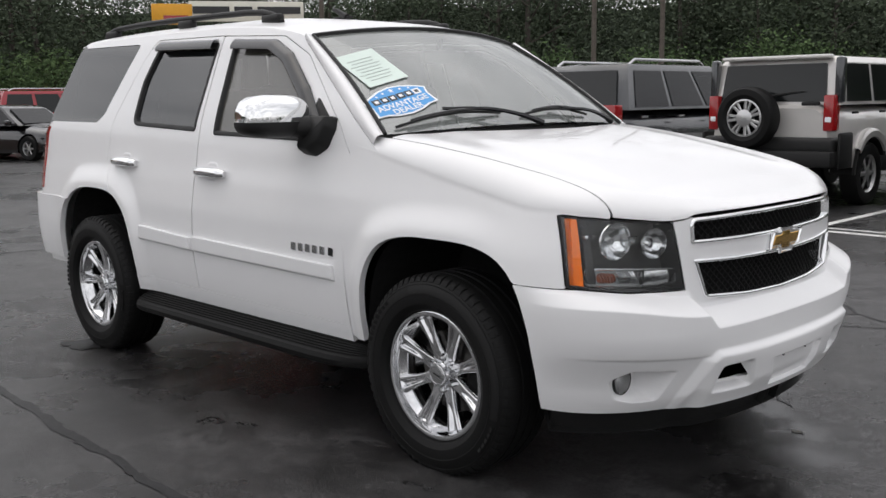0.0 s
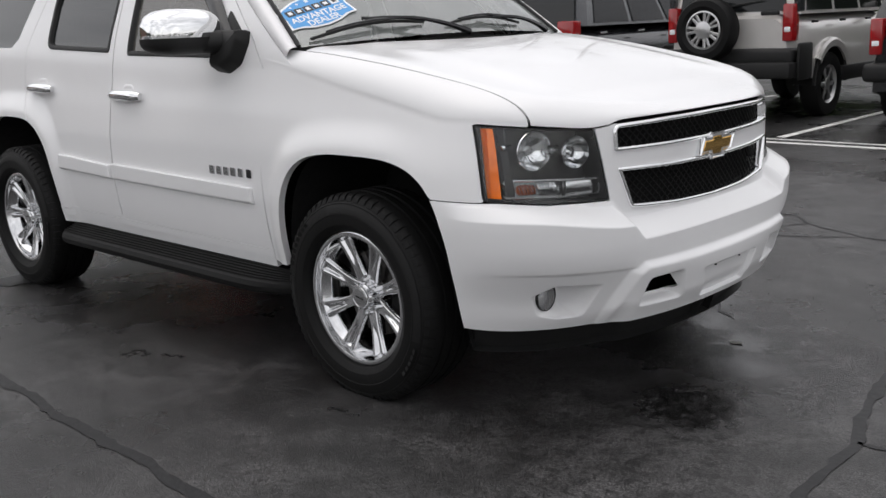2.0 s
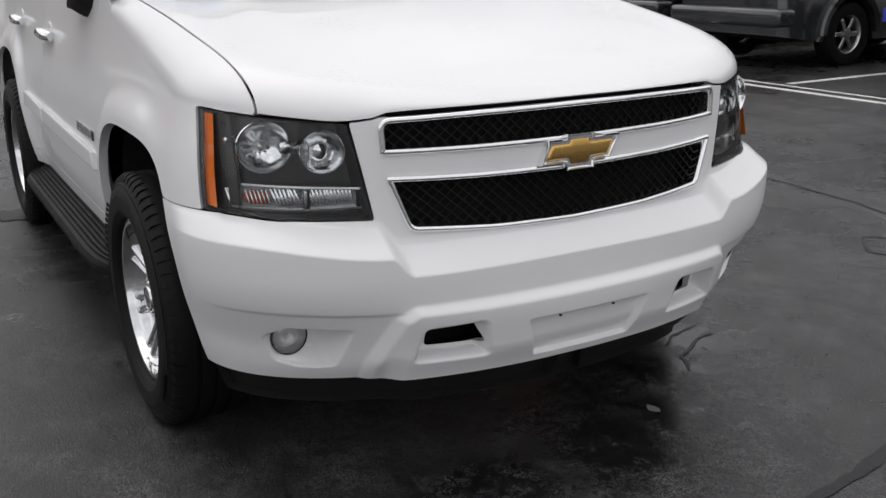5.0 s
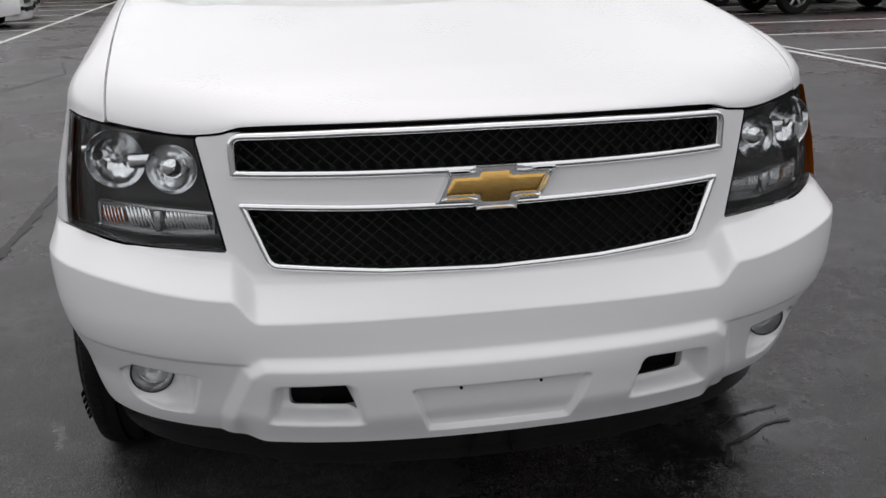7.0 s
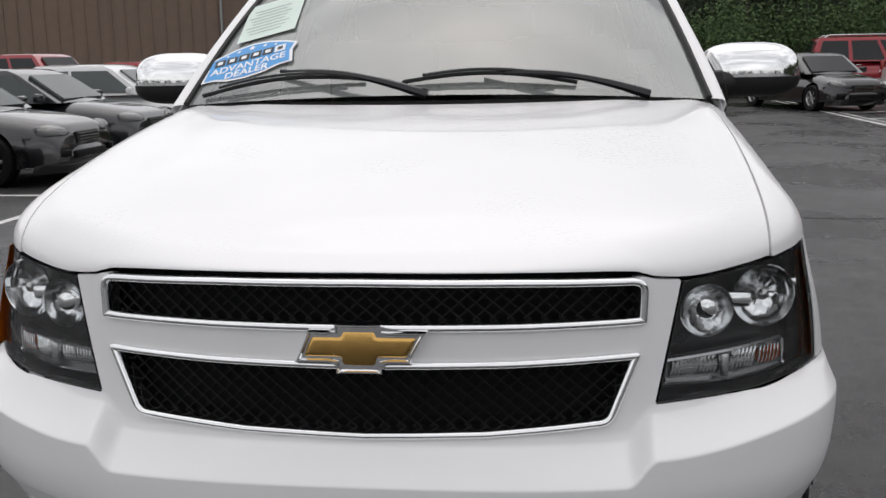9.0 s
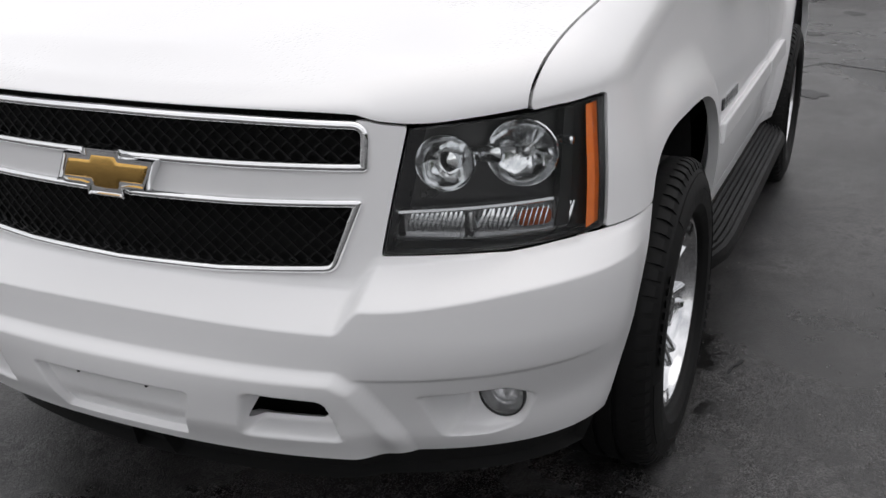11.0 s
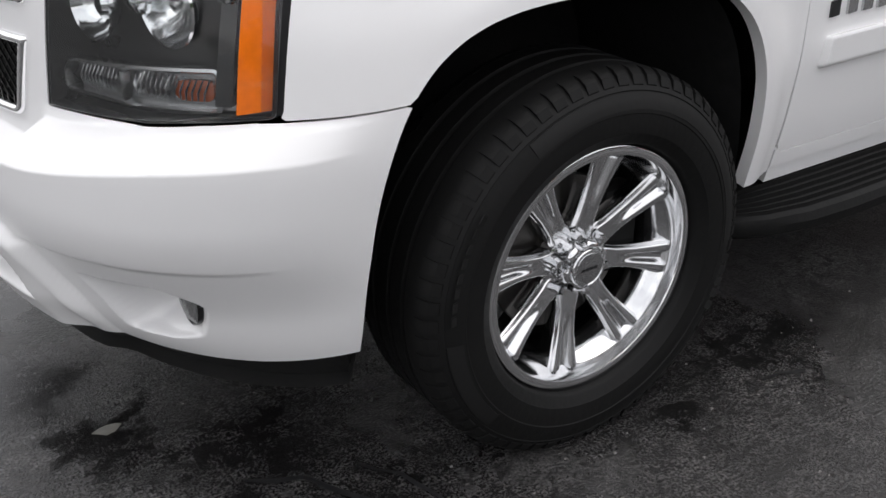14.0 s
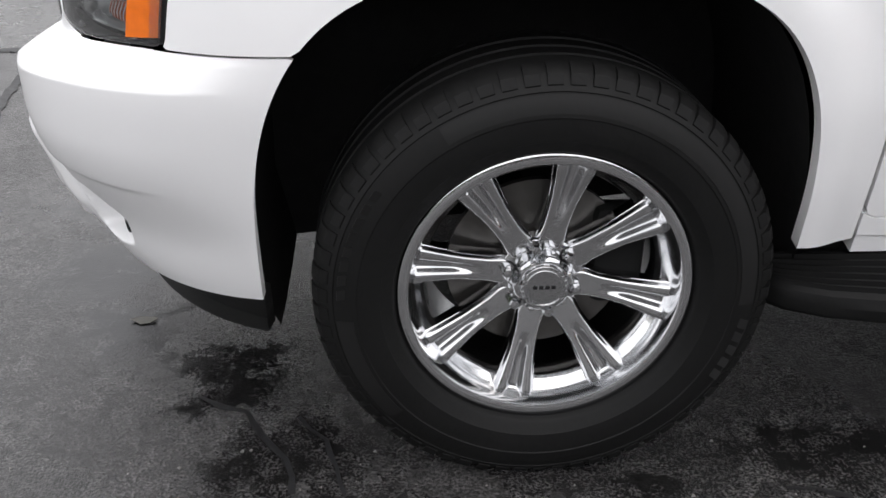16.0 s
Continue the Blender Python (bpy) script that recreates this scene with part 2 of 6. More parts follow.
def sheet(S, us, vs, keep=None, flip=False, bm=None):
    """A surface over a grid, cut along keep(u, v, place) = 0."""
    bm = bm or bmesh.new()
    nu, nv = len(us), len(vs)
    P = [[S(u, v) for v in vs] for u in us]
    K = [[keep(us[i], vs[j], P[i][j]) if keep else 1.0 for j in range(nv)] for i in range(nu)]
    made = {}

    def corner(i, j):
        if (i, j) not in made:
            made[i, j] = bm.verts.new(P[i][j])
        return made[i, j]

    def cut(a, b):
        key = (min(a, b), max(a, b))
        if key not in made:
            (ua, va), (ub, vb) = [(us[c[0]], vs[c[1]]) for c in (a, b)]
            lo, hi = (0.0, 1.0) if K[a[0]][a[1]] > 0 else (1.0, 0.0)
            for _ in range(9):
                t = (lo + hi) / 2
                u, v = ua + (ub - ua) * t, va + (vb - va) * t
                if keep(u, v, S(u, v)) > 0:
                    lo = t
                else:
                    hi = t
            made[key] = bm.verts.new(S(ua + (ub - ua) * lo, va + (vb - va) * lo))
        return made[key]

    for i in range(nu - 1):
        for j in range(nv - 1):
            cs = [(i, j), (i + 1, j), (i + 1, j + 1), (i, j + 1)]
            pos = [K[a][b] > 0 for a, b in cs]
            if not any(pos):
                continue
            loop = []
            for k in range(4):
                a, b = cs[k], cs[(k + 1) % 4]
                if pos[k]:
                    loop.append(corner(*a))
                if pos[k] != pos[(k + 1) % 4]:
                    loop.append(cut(a, b))
            if len(loop) > 2:
                try:
                    bm.faces.new(loop[::-1] if flip else loop)
                except ValueError:
                    pass
    return bm


def mirrored(bm, both=True):
    """The mesh mirrored in y; with both, added to the mesh and welded."""
    src = bm if both else bm.copy()
    geo = bmesh.ops.duplicate(src, geom=src.verts[:] + src.edges[:] + src.faces[:])["geom"] if both else src.verts[:] + src.faces[:]
    for g in geo:
        if isinstance(g, bmesh.types.BMVert):
            g.co.y = -g.co.y
    bmesh.ops.reverse_faces(src, faces=[g for g in geo if isinstance(g, bmesh.types.BMFace)])
    if both:
        bmesh.ops.remove_doubles(src, verts=src.verts[:], dist=2e-4)
    return src


def lip(bm, depth, skip=None):
    """Turns the open edges of a panel inwards."""
    bm.normal_update()
    rim = [e for e in bm.edges if e.is_boundary and not (skip and skip(e))]
    made = {}
    for e in rim:
        for v in e.verts:
            if v not in made:
                made[v] = bm.verts.new(v.co - v.normal * depth)
    for e in rim:
        f = e.link_loops[0]
        a, b = f.vert, f.link_loop_next.vert
        try:
            bm.faces.new((b, a, made[a], made[b]))
        except ValueError:
            pass
    return bm


def box(bm, size, at=(0, 0, 0), bevel=0.0, segments=2, turn=None):
    geo = bmesh.ops.create_cube(bm, size=1.0)["verts"]
    m = Matrix.Translation(at) @ (turn or Matrix.Identity(4)) @ Matrix.Diagonal((*size, 1))
    bmesh.ops.transform(bm, matrix=m, verts=geo)
    if bevel:
        edges = list({e for v in geo for e in v.link_edges})
        bmesh.ops.bevel(bm, geom=edges, offset=bevel, segments=segments, profile=0.5, affect="EDGES")
    return bm


def tube(bm, pts, r, sides=8, cap=True):
    """A round bar along points; r: a radius or one for each point."""
    pts = [Vector(p) for p in pts]
    rs = r if isinstance(r, (list, tuple)) else [r] * len(pts)
    rings, ref = [], None
    for i, p in enumerate(pts):
        t = (pts[min(i + 1, len(pts) - 1)] - pts[max(i - 1, 0)]).normalized()
        if ref is None:
            ref = t.orthogonal().normalized()
        ref = (ref - t * ref.dot(t)).normalized()
        w = t.cross(ref)
        rings.append([bm.verts.new(p + (ref * math.cos(2 * math.pi * k / sides) + w * math.sin(2 * math.pi * k / sides)) * rs[i]) for k in range(sides)])
    for a, b in zip(rings, rings[1:]):
        for k in range(sides):
            bm.faces.new((a[k], a[(k + 1) % sides], b[(k + 1) % sides], b[k]))
    if cap:
        bm.faces.new(rings[0][::-1])
        bm.faces.new(rings[-1])
    return bm


def revolve(bm, profile, sides=48, axis="y", at=(0, 0, 0), closed=False):
    """A profile of (radius, along) turned round an axis."""
    rings = []
    for r, a in profile:
        ring = []
        for k in range(sides):
            c, s = r * math.cos(2 * math.pi * k / sides), r * math.sin(2 * math.pi * k / sides)
            q = {"y": (c, a, s), "x": (a, c, s), "z": (c, s, a)}[axis]
            ring.append(bm.verts.new(Vector(at) + Vector(q)))
        rings.append(ring)
    pairs = list(zip(rings, rings[1:])) + ([(rings[-1], rings[0])] if closed else [])
    for a, b in pairs:
        for k in range(sides):
            bm.faces.new((a[k], a[(k + 1) % sides], b[(k + 1) % sides], b[k]))
    return bm


def facing(bm, way):
    """Turns an open sheet so that its faces look along way."""
    bm.normal_update()
    if sum((f.normal.dot(Vector(way)) * f.calc_area() for f in bm.faces), 0.0) < 0:
        bmesh.ops.reverse_faces(bm, faces=bm.faces[:])
    return bm


def right_way(bm):
    bmesh.ops.recalc_face_normals(bm, faces=bm.faces[:])
    return bm


def plate(bm, outline, place, depth):
    """A flat shape: place(a, b, h) puts outline points at height h."""
    top = [bm.verts.new(place(a, b, depth)) for a, b in outline]
    low = [bm.verts.new(place(a, b, 0)) for a, b in outline]
    bm.faces.new(top)
    n = len(outline)
    for i in range(n):
        bm.faces.new((top[i], low[i], low[(i + 1) % n], top[(i + 1) % n]))
    return right_way(bm)

# ---- ground ----
# x, y, half length, half width, turn of each stain
WET_SPOTS = [(0.60, 0.74, 0.16, 0.06, 0.6), (0.50, 0.90, 0.09, 0.05, 0.2), (0.40, 0.92, 0.05, 0.15, 0.3), (0.36, 1.06, 0.022, 0.14, 0.1), (0.47, 1.12, 0.018, 0.14, -0.3), (0.80, 0.38, 0.12, 0.04, 0.9),
             (0.58, 0.60, 0.14, 0.04, 0.5), (-0.62, 1.10, 0.10, 0.02, 1.2), (-0.24, 1.08, 0.07, 0.03, 0.2), (0.20, 1.16, 0.08, 0.02, 0.8), (0.05, -1.16, 0.12, 0.03, 0.4),
             (-1.23, -1.31, 0.08, 0.04, 0.6), (-1.05, -1.22, 0.06, 0.02, 0.3), (0.46, 0.98, 0.16, 0.10, 0.5), (0.62, 0.66, 0.16, 0.06, -0.6), (-0.62, 0.97, 0.18, 0.08, 0.1),
             (0.98, 0.14, 0.20, 0.20, 0.4), (1.02, -0.34, 0.26, 0.26, 0.1), (0.86, 0.46, 0.10, 0.16, 0.5), (0.66, 0.56, 0.10, 0.05, 0.5)]
PALE_SPOTS = [(0.92, 0.52, 0.02, 0.012, 0.0),
              (-2.70, -1.37, 0.14, 0.06, 0.3), (-3.3, -0.35, 0.14, 0.06, 0.2), (-1.0, 1.86, 0.24, 0.05, 0.3), (-0.56, 1.9, 0.10, 0.03, 0.2)]


def asphalt():
    m = bpy.data.materials.new("wet_asphalt")
    m.use_nodes = True
    n, l = m.node_tree.nodes, m.node_tree.links
    b = n["Principled BSDF"]
    tc = n.new("ShaderNodeTexCoord")

    def noise_node(scale, detail, rough=0.6):
        t = n.new("ShaderNodeTexNoise")
        t.inputs["Scale"].default_value, t.inputs["Detail"].default_value, t.inputs["Roughness"].default_value = scale, detail, rough
        l.new(tc.outputs["Object"], t.inputs["Vector"])
        return t

    def ramp(src, a, ca, c, cc):
        r = n.new("ShaderNodeMapRange")
        r.interpolation_type = "SMOOTHSTEP"
        r.inputs[1].default_value, r.inputs[2].default_value, r.inputs[3].default_value, r.inputs[4].default_value = a, c, ca, cc
        l.new(src, r.inputs[0])
        return r.outputs[0]

    def sum_of(kind, a, c):
        x = n.new("ShaderNodeMath")
        x.operation = kind
        for k, q in enumerate((a, c)):
            if isinstance(q, float):
                x.inputs[k].default_value = q
            else:
                l.new(q, x.inputs[k])
        return x.outputs[0]

    def blend(fac, a, c):
        x = n.new("ShaderNodeMix")
        x.data_type = "FLOAT"
        l.new(fac, x.inputs[0])
        for k, q in ((2, a), (3, c)):
            if isinstance(q, float):
                x.inputs[k].default_value = q
            else:
                l.new(q, x.inputs[k])
        return x.outputs[0]

    stone, blot, damp, grit, speck = noise_node(165, 3).outputs[0], noise_node(1.1, 6, 0.7).outputs[0], noise_node(0.42, 5, 0.62).outputs[0], noise_node(60, 3).outputs[0], noise_node(17, 5, 0.65).outputs[0]
    # ragged coordinates for the stains
    warp = noise_node(11, 5, 0.7)
    shift = n.new("ShaderNodeVectorMath")
    shift.operation = "MULTIPLY_ADD"
    l.new(warp.outputs["Color"], shift.inputs[0])
    shift.inputs[1].default_value, shift.inputs[2].default_value = (0.34, 0.34, 0), (-0.17, -0.17, 0)
    ragged = n.new("ShaderNodeVectorMath")
    ragged.operation = "ADD"
    l.new(tc.outputs["Object"], ragged.inputs[0])
    l.new(shift.outputs[0], ragged.inputs[1])

    def stains(spots):
        best = None
        for x, y, rx, ry, turn in spots:
            q = n.new("ShaderNodeMapping")
            q.vector_type = "TEXTURE"
            q.inputs["Location"].default_value, q.inputs["Rotation"].default_value, q.inputs["Scale"].default_value = (x, y, 0), (0, 0, turn), (rx * 1.15, ry * 1.15, 1)
            l.new(ragged.outputs[0], q.inputs[0])
            size = n.new("ShaderNodeVectorMath")
            size.operation = "LENGTH"
            l.new(q.outputs[0], size.inputs[0])
            best = size.outputs["Value"] if best is None else sum_of("MINIMUM", best, size.outputs["Value"])
        return ramp(best, 0.35, 1.0, 1.18, 0.0)

    wet, pale = stains(WET_SPOTS), stains(PALE_SPOTS)
    base = ramp(stone, 0.36, 0.008, 0.66, 0.128)
    base = sum_of("MULTIPLY", base, ramp(blot, 0.36, 0.5, 0.64, 1.2))
    base = sum_of("MULTIPLY", base, ramp(damp, 0.40, 0.72, 0.58, 1.1))
    mottle = noise_node(5.5, 6, 0.68).outputs[0]
    base = sum_of("MULTIPLY", base, ramp(mottle, 0.36, 0.62, 0.64, 1.34))
    base = sum_of("MULTIPLY", base, ramp(grit, 0.36, 0.72, 0.64, 1.22))
    spots = sum_of("MULTIPLY", ramp(speck, 0.53, 0.0, 0.60, 1.0), ramp(blot, 0.40, 0.35, 0.6, 1.0))
    base = blend(sum_of("MULTIPLY", spots, 0.8), base, 0.012)
    base = blend(sum_of("MULTIPLY", ramp(noise_node(46, 2, 0.5).outputs[0], 0.575, 0.0, 0.645, 1.0), 0.85), base, 0.012)
    base = blend(sum_of("MULTIPLY", sum_of("MULTIPLY", wet, ramp(speck, 0.36, 0.35, 0.56, 1.0)), 0.72), base, 0.006)
    base = blend(sum_of("MULTIPLY", pale, 0.22), base, 0.30)
    tone = n.new("ShaderNodeVectorMath")
    tone.operation = "SCALE"
    tone.inputs[0].default_value = (0.70, 0.675, 0.68)
    l.new(base, tone.inputs["Scale"])
    l.new(tone.outputs[0], b.inputs["Base Color"])
    rough = sum_of("ADD", ramp(damp, 0.38, 0.10, 0.60, 0.32), sum_of("MULTIPLY", mottle, 0.20))
    rough = blend(sum_of("MULTIPLY", wet, 0.8), rough, 0.20)
    l.new(rough, b.inputs["Roughness"])
    bump = n.new("ShaderNodeBump")
    bump.inputs["Distance"].default_value = 0.004
    l.new(blend(wet, 0.75, 0.2), bump.inputs["Strength"])
    l.new(sum_of("ADD", stone, sum_of("MULTIPLY", grit, 0.6)), bump.inputs["Height"])
    l.new(bump.outputs[0], b.inputs["Normal"])
    b.inputs["Specular IOR Level"].default_value = 0.50
    return m


M_ASPHALT = asphalt()
bm = bmesh.new()
bmesh.ops.create_grid(bm, x_segments=40, y_segments=40, size=400)
tagged(part("ground", bm, M_ASPHALT, None, "dark wet asphalt of a car park"), "", "ground", "", "structure")

# ---- the white sport utility vehicle ----
# x runs forward from the front axle, y to the vehicle's left, z up from the ground
side_w = curve([(0.30, 0.90), (0.38, 0.925), (0.47, 0.945), (0.60, 0.968), (0.75, 0.98), (0.90, 0.977), (1.05, 0.957), (1.15, 0.937), (1.33, 0.905), (1.60, 0.815), (1.80, 0.738), (1.90, 0.69)])
front_reach = curve([(0.28, 0.45), (0.352, 0.522), (0.40, 0.557), (0.45, 0.578), (0.50, 0.592), (0.60, 0.606), (0.712, 0.605), (0.717, 0.601), (0.768, 0.545), (0.775, 0.536), (0.80, 0.53), (1.10, 0.53)])
XF, XR, LR = 0.40, -3.66, 0.36
FRONT_AXLE, REAR_AXLE, TYRE_R = 0.0, -2.96, 0.412


def arch(x, z, centre, high=0.545, wide=0.48, n=3.0, low=0.40):
    if x < centre and centre == FRONT_AXLE:
        n = 3.5
    return (abs((x - centre) / wide) ** n + (max(0.0, z - low) / high) ** n) ** (1 / n)


def flare(x, z):
    a = min(arch(x, z, FRONT_AXLE), arch(x, z, REAR_AXLE, 0.585))
    f = 0.034 * (1 - step(1.04, 1.25, a)) * (1 - step(1.05, 1.30, z))
    b = step(0.05, 0.40, x)
    return f * (1 - b) + 0.034 * (1 - step(0.72, 1.12, z)) * b


def width(x, z):
    return side_w(z) * (1 - 0.010 * ((x + 1.6) / 2.2) ** 2) + flare(x, z)


def rear_x(z):
    return XR + 0.48 * max(0.0, z - 1.30)


def level(y, z):
    """The height at which the bumper's bevel lies, made even across the nose."""
    rise = 0.045 * step(0.58, 0.95, abs(y)) * step(0.60, 0.70, z) * (1 - step(0.80, 0.84, z))
    return z + 0.052 * (1 - step(0.52, 0.58, abs(y))) - rise


def below_bevel(y, z):
    return step(0.44, 0.66, z) * (1 - min(1.0, max(0.0, (level(y, z) - 0.716) / 0.058)))


def front_x(y, z):
    q, p = min(abs(y) / width(XF, z), 1.0), 2.3 + 0.55 * below_bevel(y, z)
    return XF + front_reach(level(y, z)) * (1 - q ** p) ** (1 / p)


def face(y, z, d=0.0):
    """A point of the nose at (y, z), d proud of it."""
    if not d:
        return Vector((front_x(y, z), y, z))
    e = 0.004
    gy = (front_x(y + e, z) - front_x(y - e, z)) / (2 * e)
    gz = (front_x(y, z + e) - front_x(y, z - e)) / (2 * e)
    n = Vector((1, -gy, -gz)).normalized()
    return Vector((front_x(y, z), y, z)) + n * d


def ring(s, z):
    """The body's outer skin round the plan: s 0 to 1 nose, 1 to 2 side, 2 to 3 tail."""
    if s < 1:
        y = width(XF, z) * math.sin(s * math.pi / 2) ** (2 / 2.5)
        return Vector((front_x(y, z), y, z))
    xr = rear_x(z)
    if s < 2:
        x = XF + (xr - XF) * (s - 1)
        return Vector((x, width(x, z), z))
    th, w = (s - 2) * math.pi / 2, width(xr, z)
    return Vector((xr - LR * math.sin(th) ** (2 / 3.2), w * max(0.0, math.cos(th)) ** (2 / 3.2), z))


rim_front = curve([(0, 1.074), (0.25, 1.070), (0.325, 1.066), (0.36, 1.054), (0.42, 1.049), (0.53, 1.059), (0.6, 1.066), (0.76, 1.081), (1, 1.086)])
rim_back = curve([(-0.75, 1.32), (-0.5, 1.27), (0.0, 1.165), (0.4, 1.086)])
hood_top = curve([(-0.7, 1.372), (-0.35, 1.348), (0.0, 1.303), (0.3, 1.247), (0.55, 1.193), (0.69, 1.160), (0.705, 1.156), (0.82, 1.1185), (0.95, 1.0785)])
hood_seam = curve([(-0.7, 0.858), (-0.37, 0.853), (0.0, 0.847), (0.3, 0.838), (0.5, 0.829), (0.66, 0.824), (0.74, 0.822)])


def rim_z(s):
    if s < 1:
        return rim_front(s)
    return rim_back(XF + (XR - XF) * (s - 1))


def lid(s, e):
    """The top of the nose: e runs from the middle to the rim."""
    zr = rim_z(s)
    p = ring(s, zr)
    x, y = (XF + (p.x - XF) * e, p.y * e) if s < 1 else (p.x, p.y * e)
    e0 = 0.87 - 0.03 * step(0.45, 0.95, s)
    t = max(0.0, (e - e0) / (1 - e0))
    drop = 1 - math.sqrt(max(0.0, 1 - t * t))
    top = hood_top(x) - 0.014 * (y / 0.9) ** 2 + 0.008 * (1 - step(0.55, 0.70, y)) * (1 - step(0.35, 0.75, x))
    return Vector((x, y, top * (1 - drop) + zr * drop))


def y_at(x, z):
    """Where the nose at height z has come back to x."""
    lo, hi = 0.3, width(XF, z) * 0.9995
    for _ in range(30):
        mid = (lo + hi) / 2
        lo, hi = (mid, hi) if front_x(mid, z) > x else (lo, mid)
    return lo


LAMP_X0, LAMP_X1 = front_x(0.924, 1.076), front_x(0.950, 0.82)


def lamp_edge(t, fore=0.0):
    """A point of the headlamp's outer edge, t from top to foot, fore of it by so much."""
    z = 1.076 - 0.256 * t
    return (y_at(LAMP_X0 + (LAMP_X1 - LAMP_X0) * t + 0.006 * math.sin(math.pi * t) + fore, z), z)


HEADLAMP = rounded([(0.630, 1.042), (0.832, 1.062)] + [lamp_edge(t) for t in span(0, 1, 10)] + [(0.80, 0.802), (0.582, 0.794)], [0.004, 0.05, 0.006] + [0.05] * 9 + [0.012, 0.05, 0.004])
UPPER = rounded([(-0.56, 1.050), (-0.3, 1.056), (0, 1.058), (0.3, 1.056), (0.56, 1.050), (0.557, 0.962), (0.3, 0.959), (0, 0.958), (-0.3, 0.959), (-0.557, 0.962)], [0.03, 0.1, 0.1, 0.1, 0.03, 0.006, 0.1, 0.1, 0.1, 0.006])
LOWER = rounded([(-0.547, 0.902), (-0.3, 0.894), (0, 0.89), (0.3, 0.894), (0.547, 0.902), (0.492, 0.758), (0.25, 0.74), (0, 0.734), (-0.25, 0.74), (-0.492, 0.758)], [0.006, 0.1, 0.1, 0.1, 0.006, 0.035, 0.1, 0.1, 0.1, 0.035])
POD = rounded([(-0.3, 0.574), (0, 0.575), (0.525, 0.579), (0.566, 0.550), (0.620, 0.41), (0.635, 0.2), (-0.3, 0.2)], [0.01, 0.1, 0.03, 0.03, 0.05, 0.01, 0.01])
TOWPOCKET = rounded([(0.503, 0.520), (0.330, 0.524), (0.300, 0.402), (0.525, 0.405)], [0.028, 0.028, 0.02, 0.02])
TOWHOLE = rounded([(0.468, 0.506), (0.350, 0.509), (0.318, 0.440), (0.470, 0.442)], 0.012)
PLATEBED = rounded([(-0.209, 0.500), (0.209, 0.500), (0.165, 0.374), (-0.165, 0.374)], 0.012)
FOGBED = rounded([(0.657, 0.516), (0.815, 0.527), (0.862, 0.488), (0.838, 0.412), (0.765, 0.392), (0.688, 0.396)], [0.006, 0.03, 0.03, 0.04, 0.05, 0.02])
in_lamp, in_upper, in_lower, in_pod = inside(HEADLAMP), inside(UPPER), inside(LOWER), inside(POD)
in_tow, in_towhole, in_plate, in_fog = inside(TOWPOCKET), inside(TOWHOLE), inside(PLATEBED), inside(FOGBED)

suv = thing("sport_utility_vehicle", "large white sport utility vehicle with chrome wheels on wet asphalt", "car")


def fascia(s, v):
    z = 0.352 + (rim_z(s) - 0.352) * v
    p = ring(s, z)
    proud = 0.010 * below_bevel(p.y, z) * step(0.46, 0.60, p.x) * step(0.60, 0.93, p.y)
    p.y += proud
    a, x = p.y, p.x
    if z < 0.62 and s < 0.985:
        d = 0.024 * step(-0.004, 0.026, in_pod(a, z)) * (0.45 + 0.55 * step(0.36, 0.44, z))
        d -= 0.007 * (1 - step(0.556, 0.563, z - 0.014 * step(0.55, 0.92, a))) * (1 - step(0.93, 0.985, a)) * (1 - step(-0.004, 0.004, in_pod(a, z)))
        d -= 0.022 * step(-0.001, 0.011, in_plate(a, z))
        t = in_tow(a, z)
        d -= 0.062 * step(0.0, 0.030, t) * (0.40 + 0.60 * step(0.39, 0.455, z))
        x += d
        f = in_fog(a, z)
        if f > 0:
            x -= max(0.0, x - 0.722) * step(0.0, 0.010, f) * step(0.655, 0.715, a) * (0.30 + 0.70 * step(0.385, 0.44, z))
    return Vector((x, p.y, z))


def keep_fascia(s, v, p):
    a = p.y
    k = min(-in_lamp(a, p.z) - 0.002, -in_upper(a, p.z) - 0.001, -in_lower(a, p.z) - 0.001, -in_towhole(a, p.z), math.hypot(a - 0.782, p.z - 0.473) - 0.0485)
    k = min(k, rim_z(s) - 0.006 - p.z, 1.054 - p.z if a < 0.575 else 1)
    if a > 0.90:
        k = min(k, 0.8155 - p.z) if p.x < 0.66 else k
    return min(k, arch(p.x, p.z, FRONT_AXLE) - 1 if p.x < 0.6 else 1)


us = span(0, 0.055, 12) + span(0.055, 0.115, 40)[1:] + span(0.115, 0.30, 46)[1:] + span(0.30, 0.70, 90)[1:] + span(0.70, 1.03, 60)[1:]
bm = sheet(fascia, us, span(0, 0.26, 66) + span(0.26, 0.38, 20)[1:] + span(0.38, 0.62, 60)[1:] + span(0.62, 1, 46)[1:], keep_fascia)
mirrored(bm)
part("bumper", lip(bm, 0.02), M_WHITE, suv, "white front bumper with recessed fog lamps", 50)

# hood
seam_gap = 0.0030


def hood_back(y):
    return -0.22 - 0.17 * (y / 0.8) ** 2


bm = sheet(lid, span(0, 1, 70) + span(1, 1.26, 30)[1:], [0.0001] + [math.sin(k * math.pi / 80) for k in range(1, 41)],
           lambda s, e, p: min(hood_seam(p.x) - seam_gap - p.y, p.x - hood_back(p.y), 1), flip=True)
mirrored(bm)
part("hood", right_way(lip(bm, 0.02)), M_HOOD, suv, "white hood beaded with rain", 50)


def door_front(z):
    return -0.60 - 0.02 * step(0.5, 1.2, z)


def both_sides(name, make, mat, label="", crease=50, parent=None):
    bm = make()
    part(name, bm.copy(), mat, parent or suv, label, crease)
    part(name, mirrored(bm, False), mat, parent or suv, label, crease)


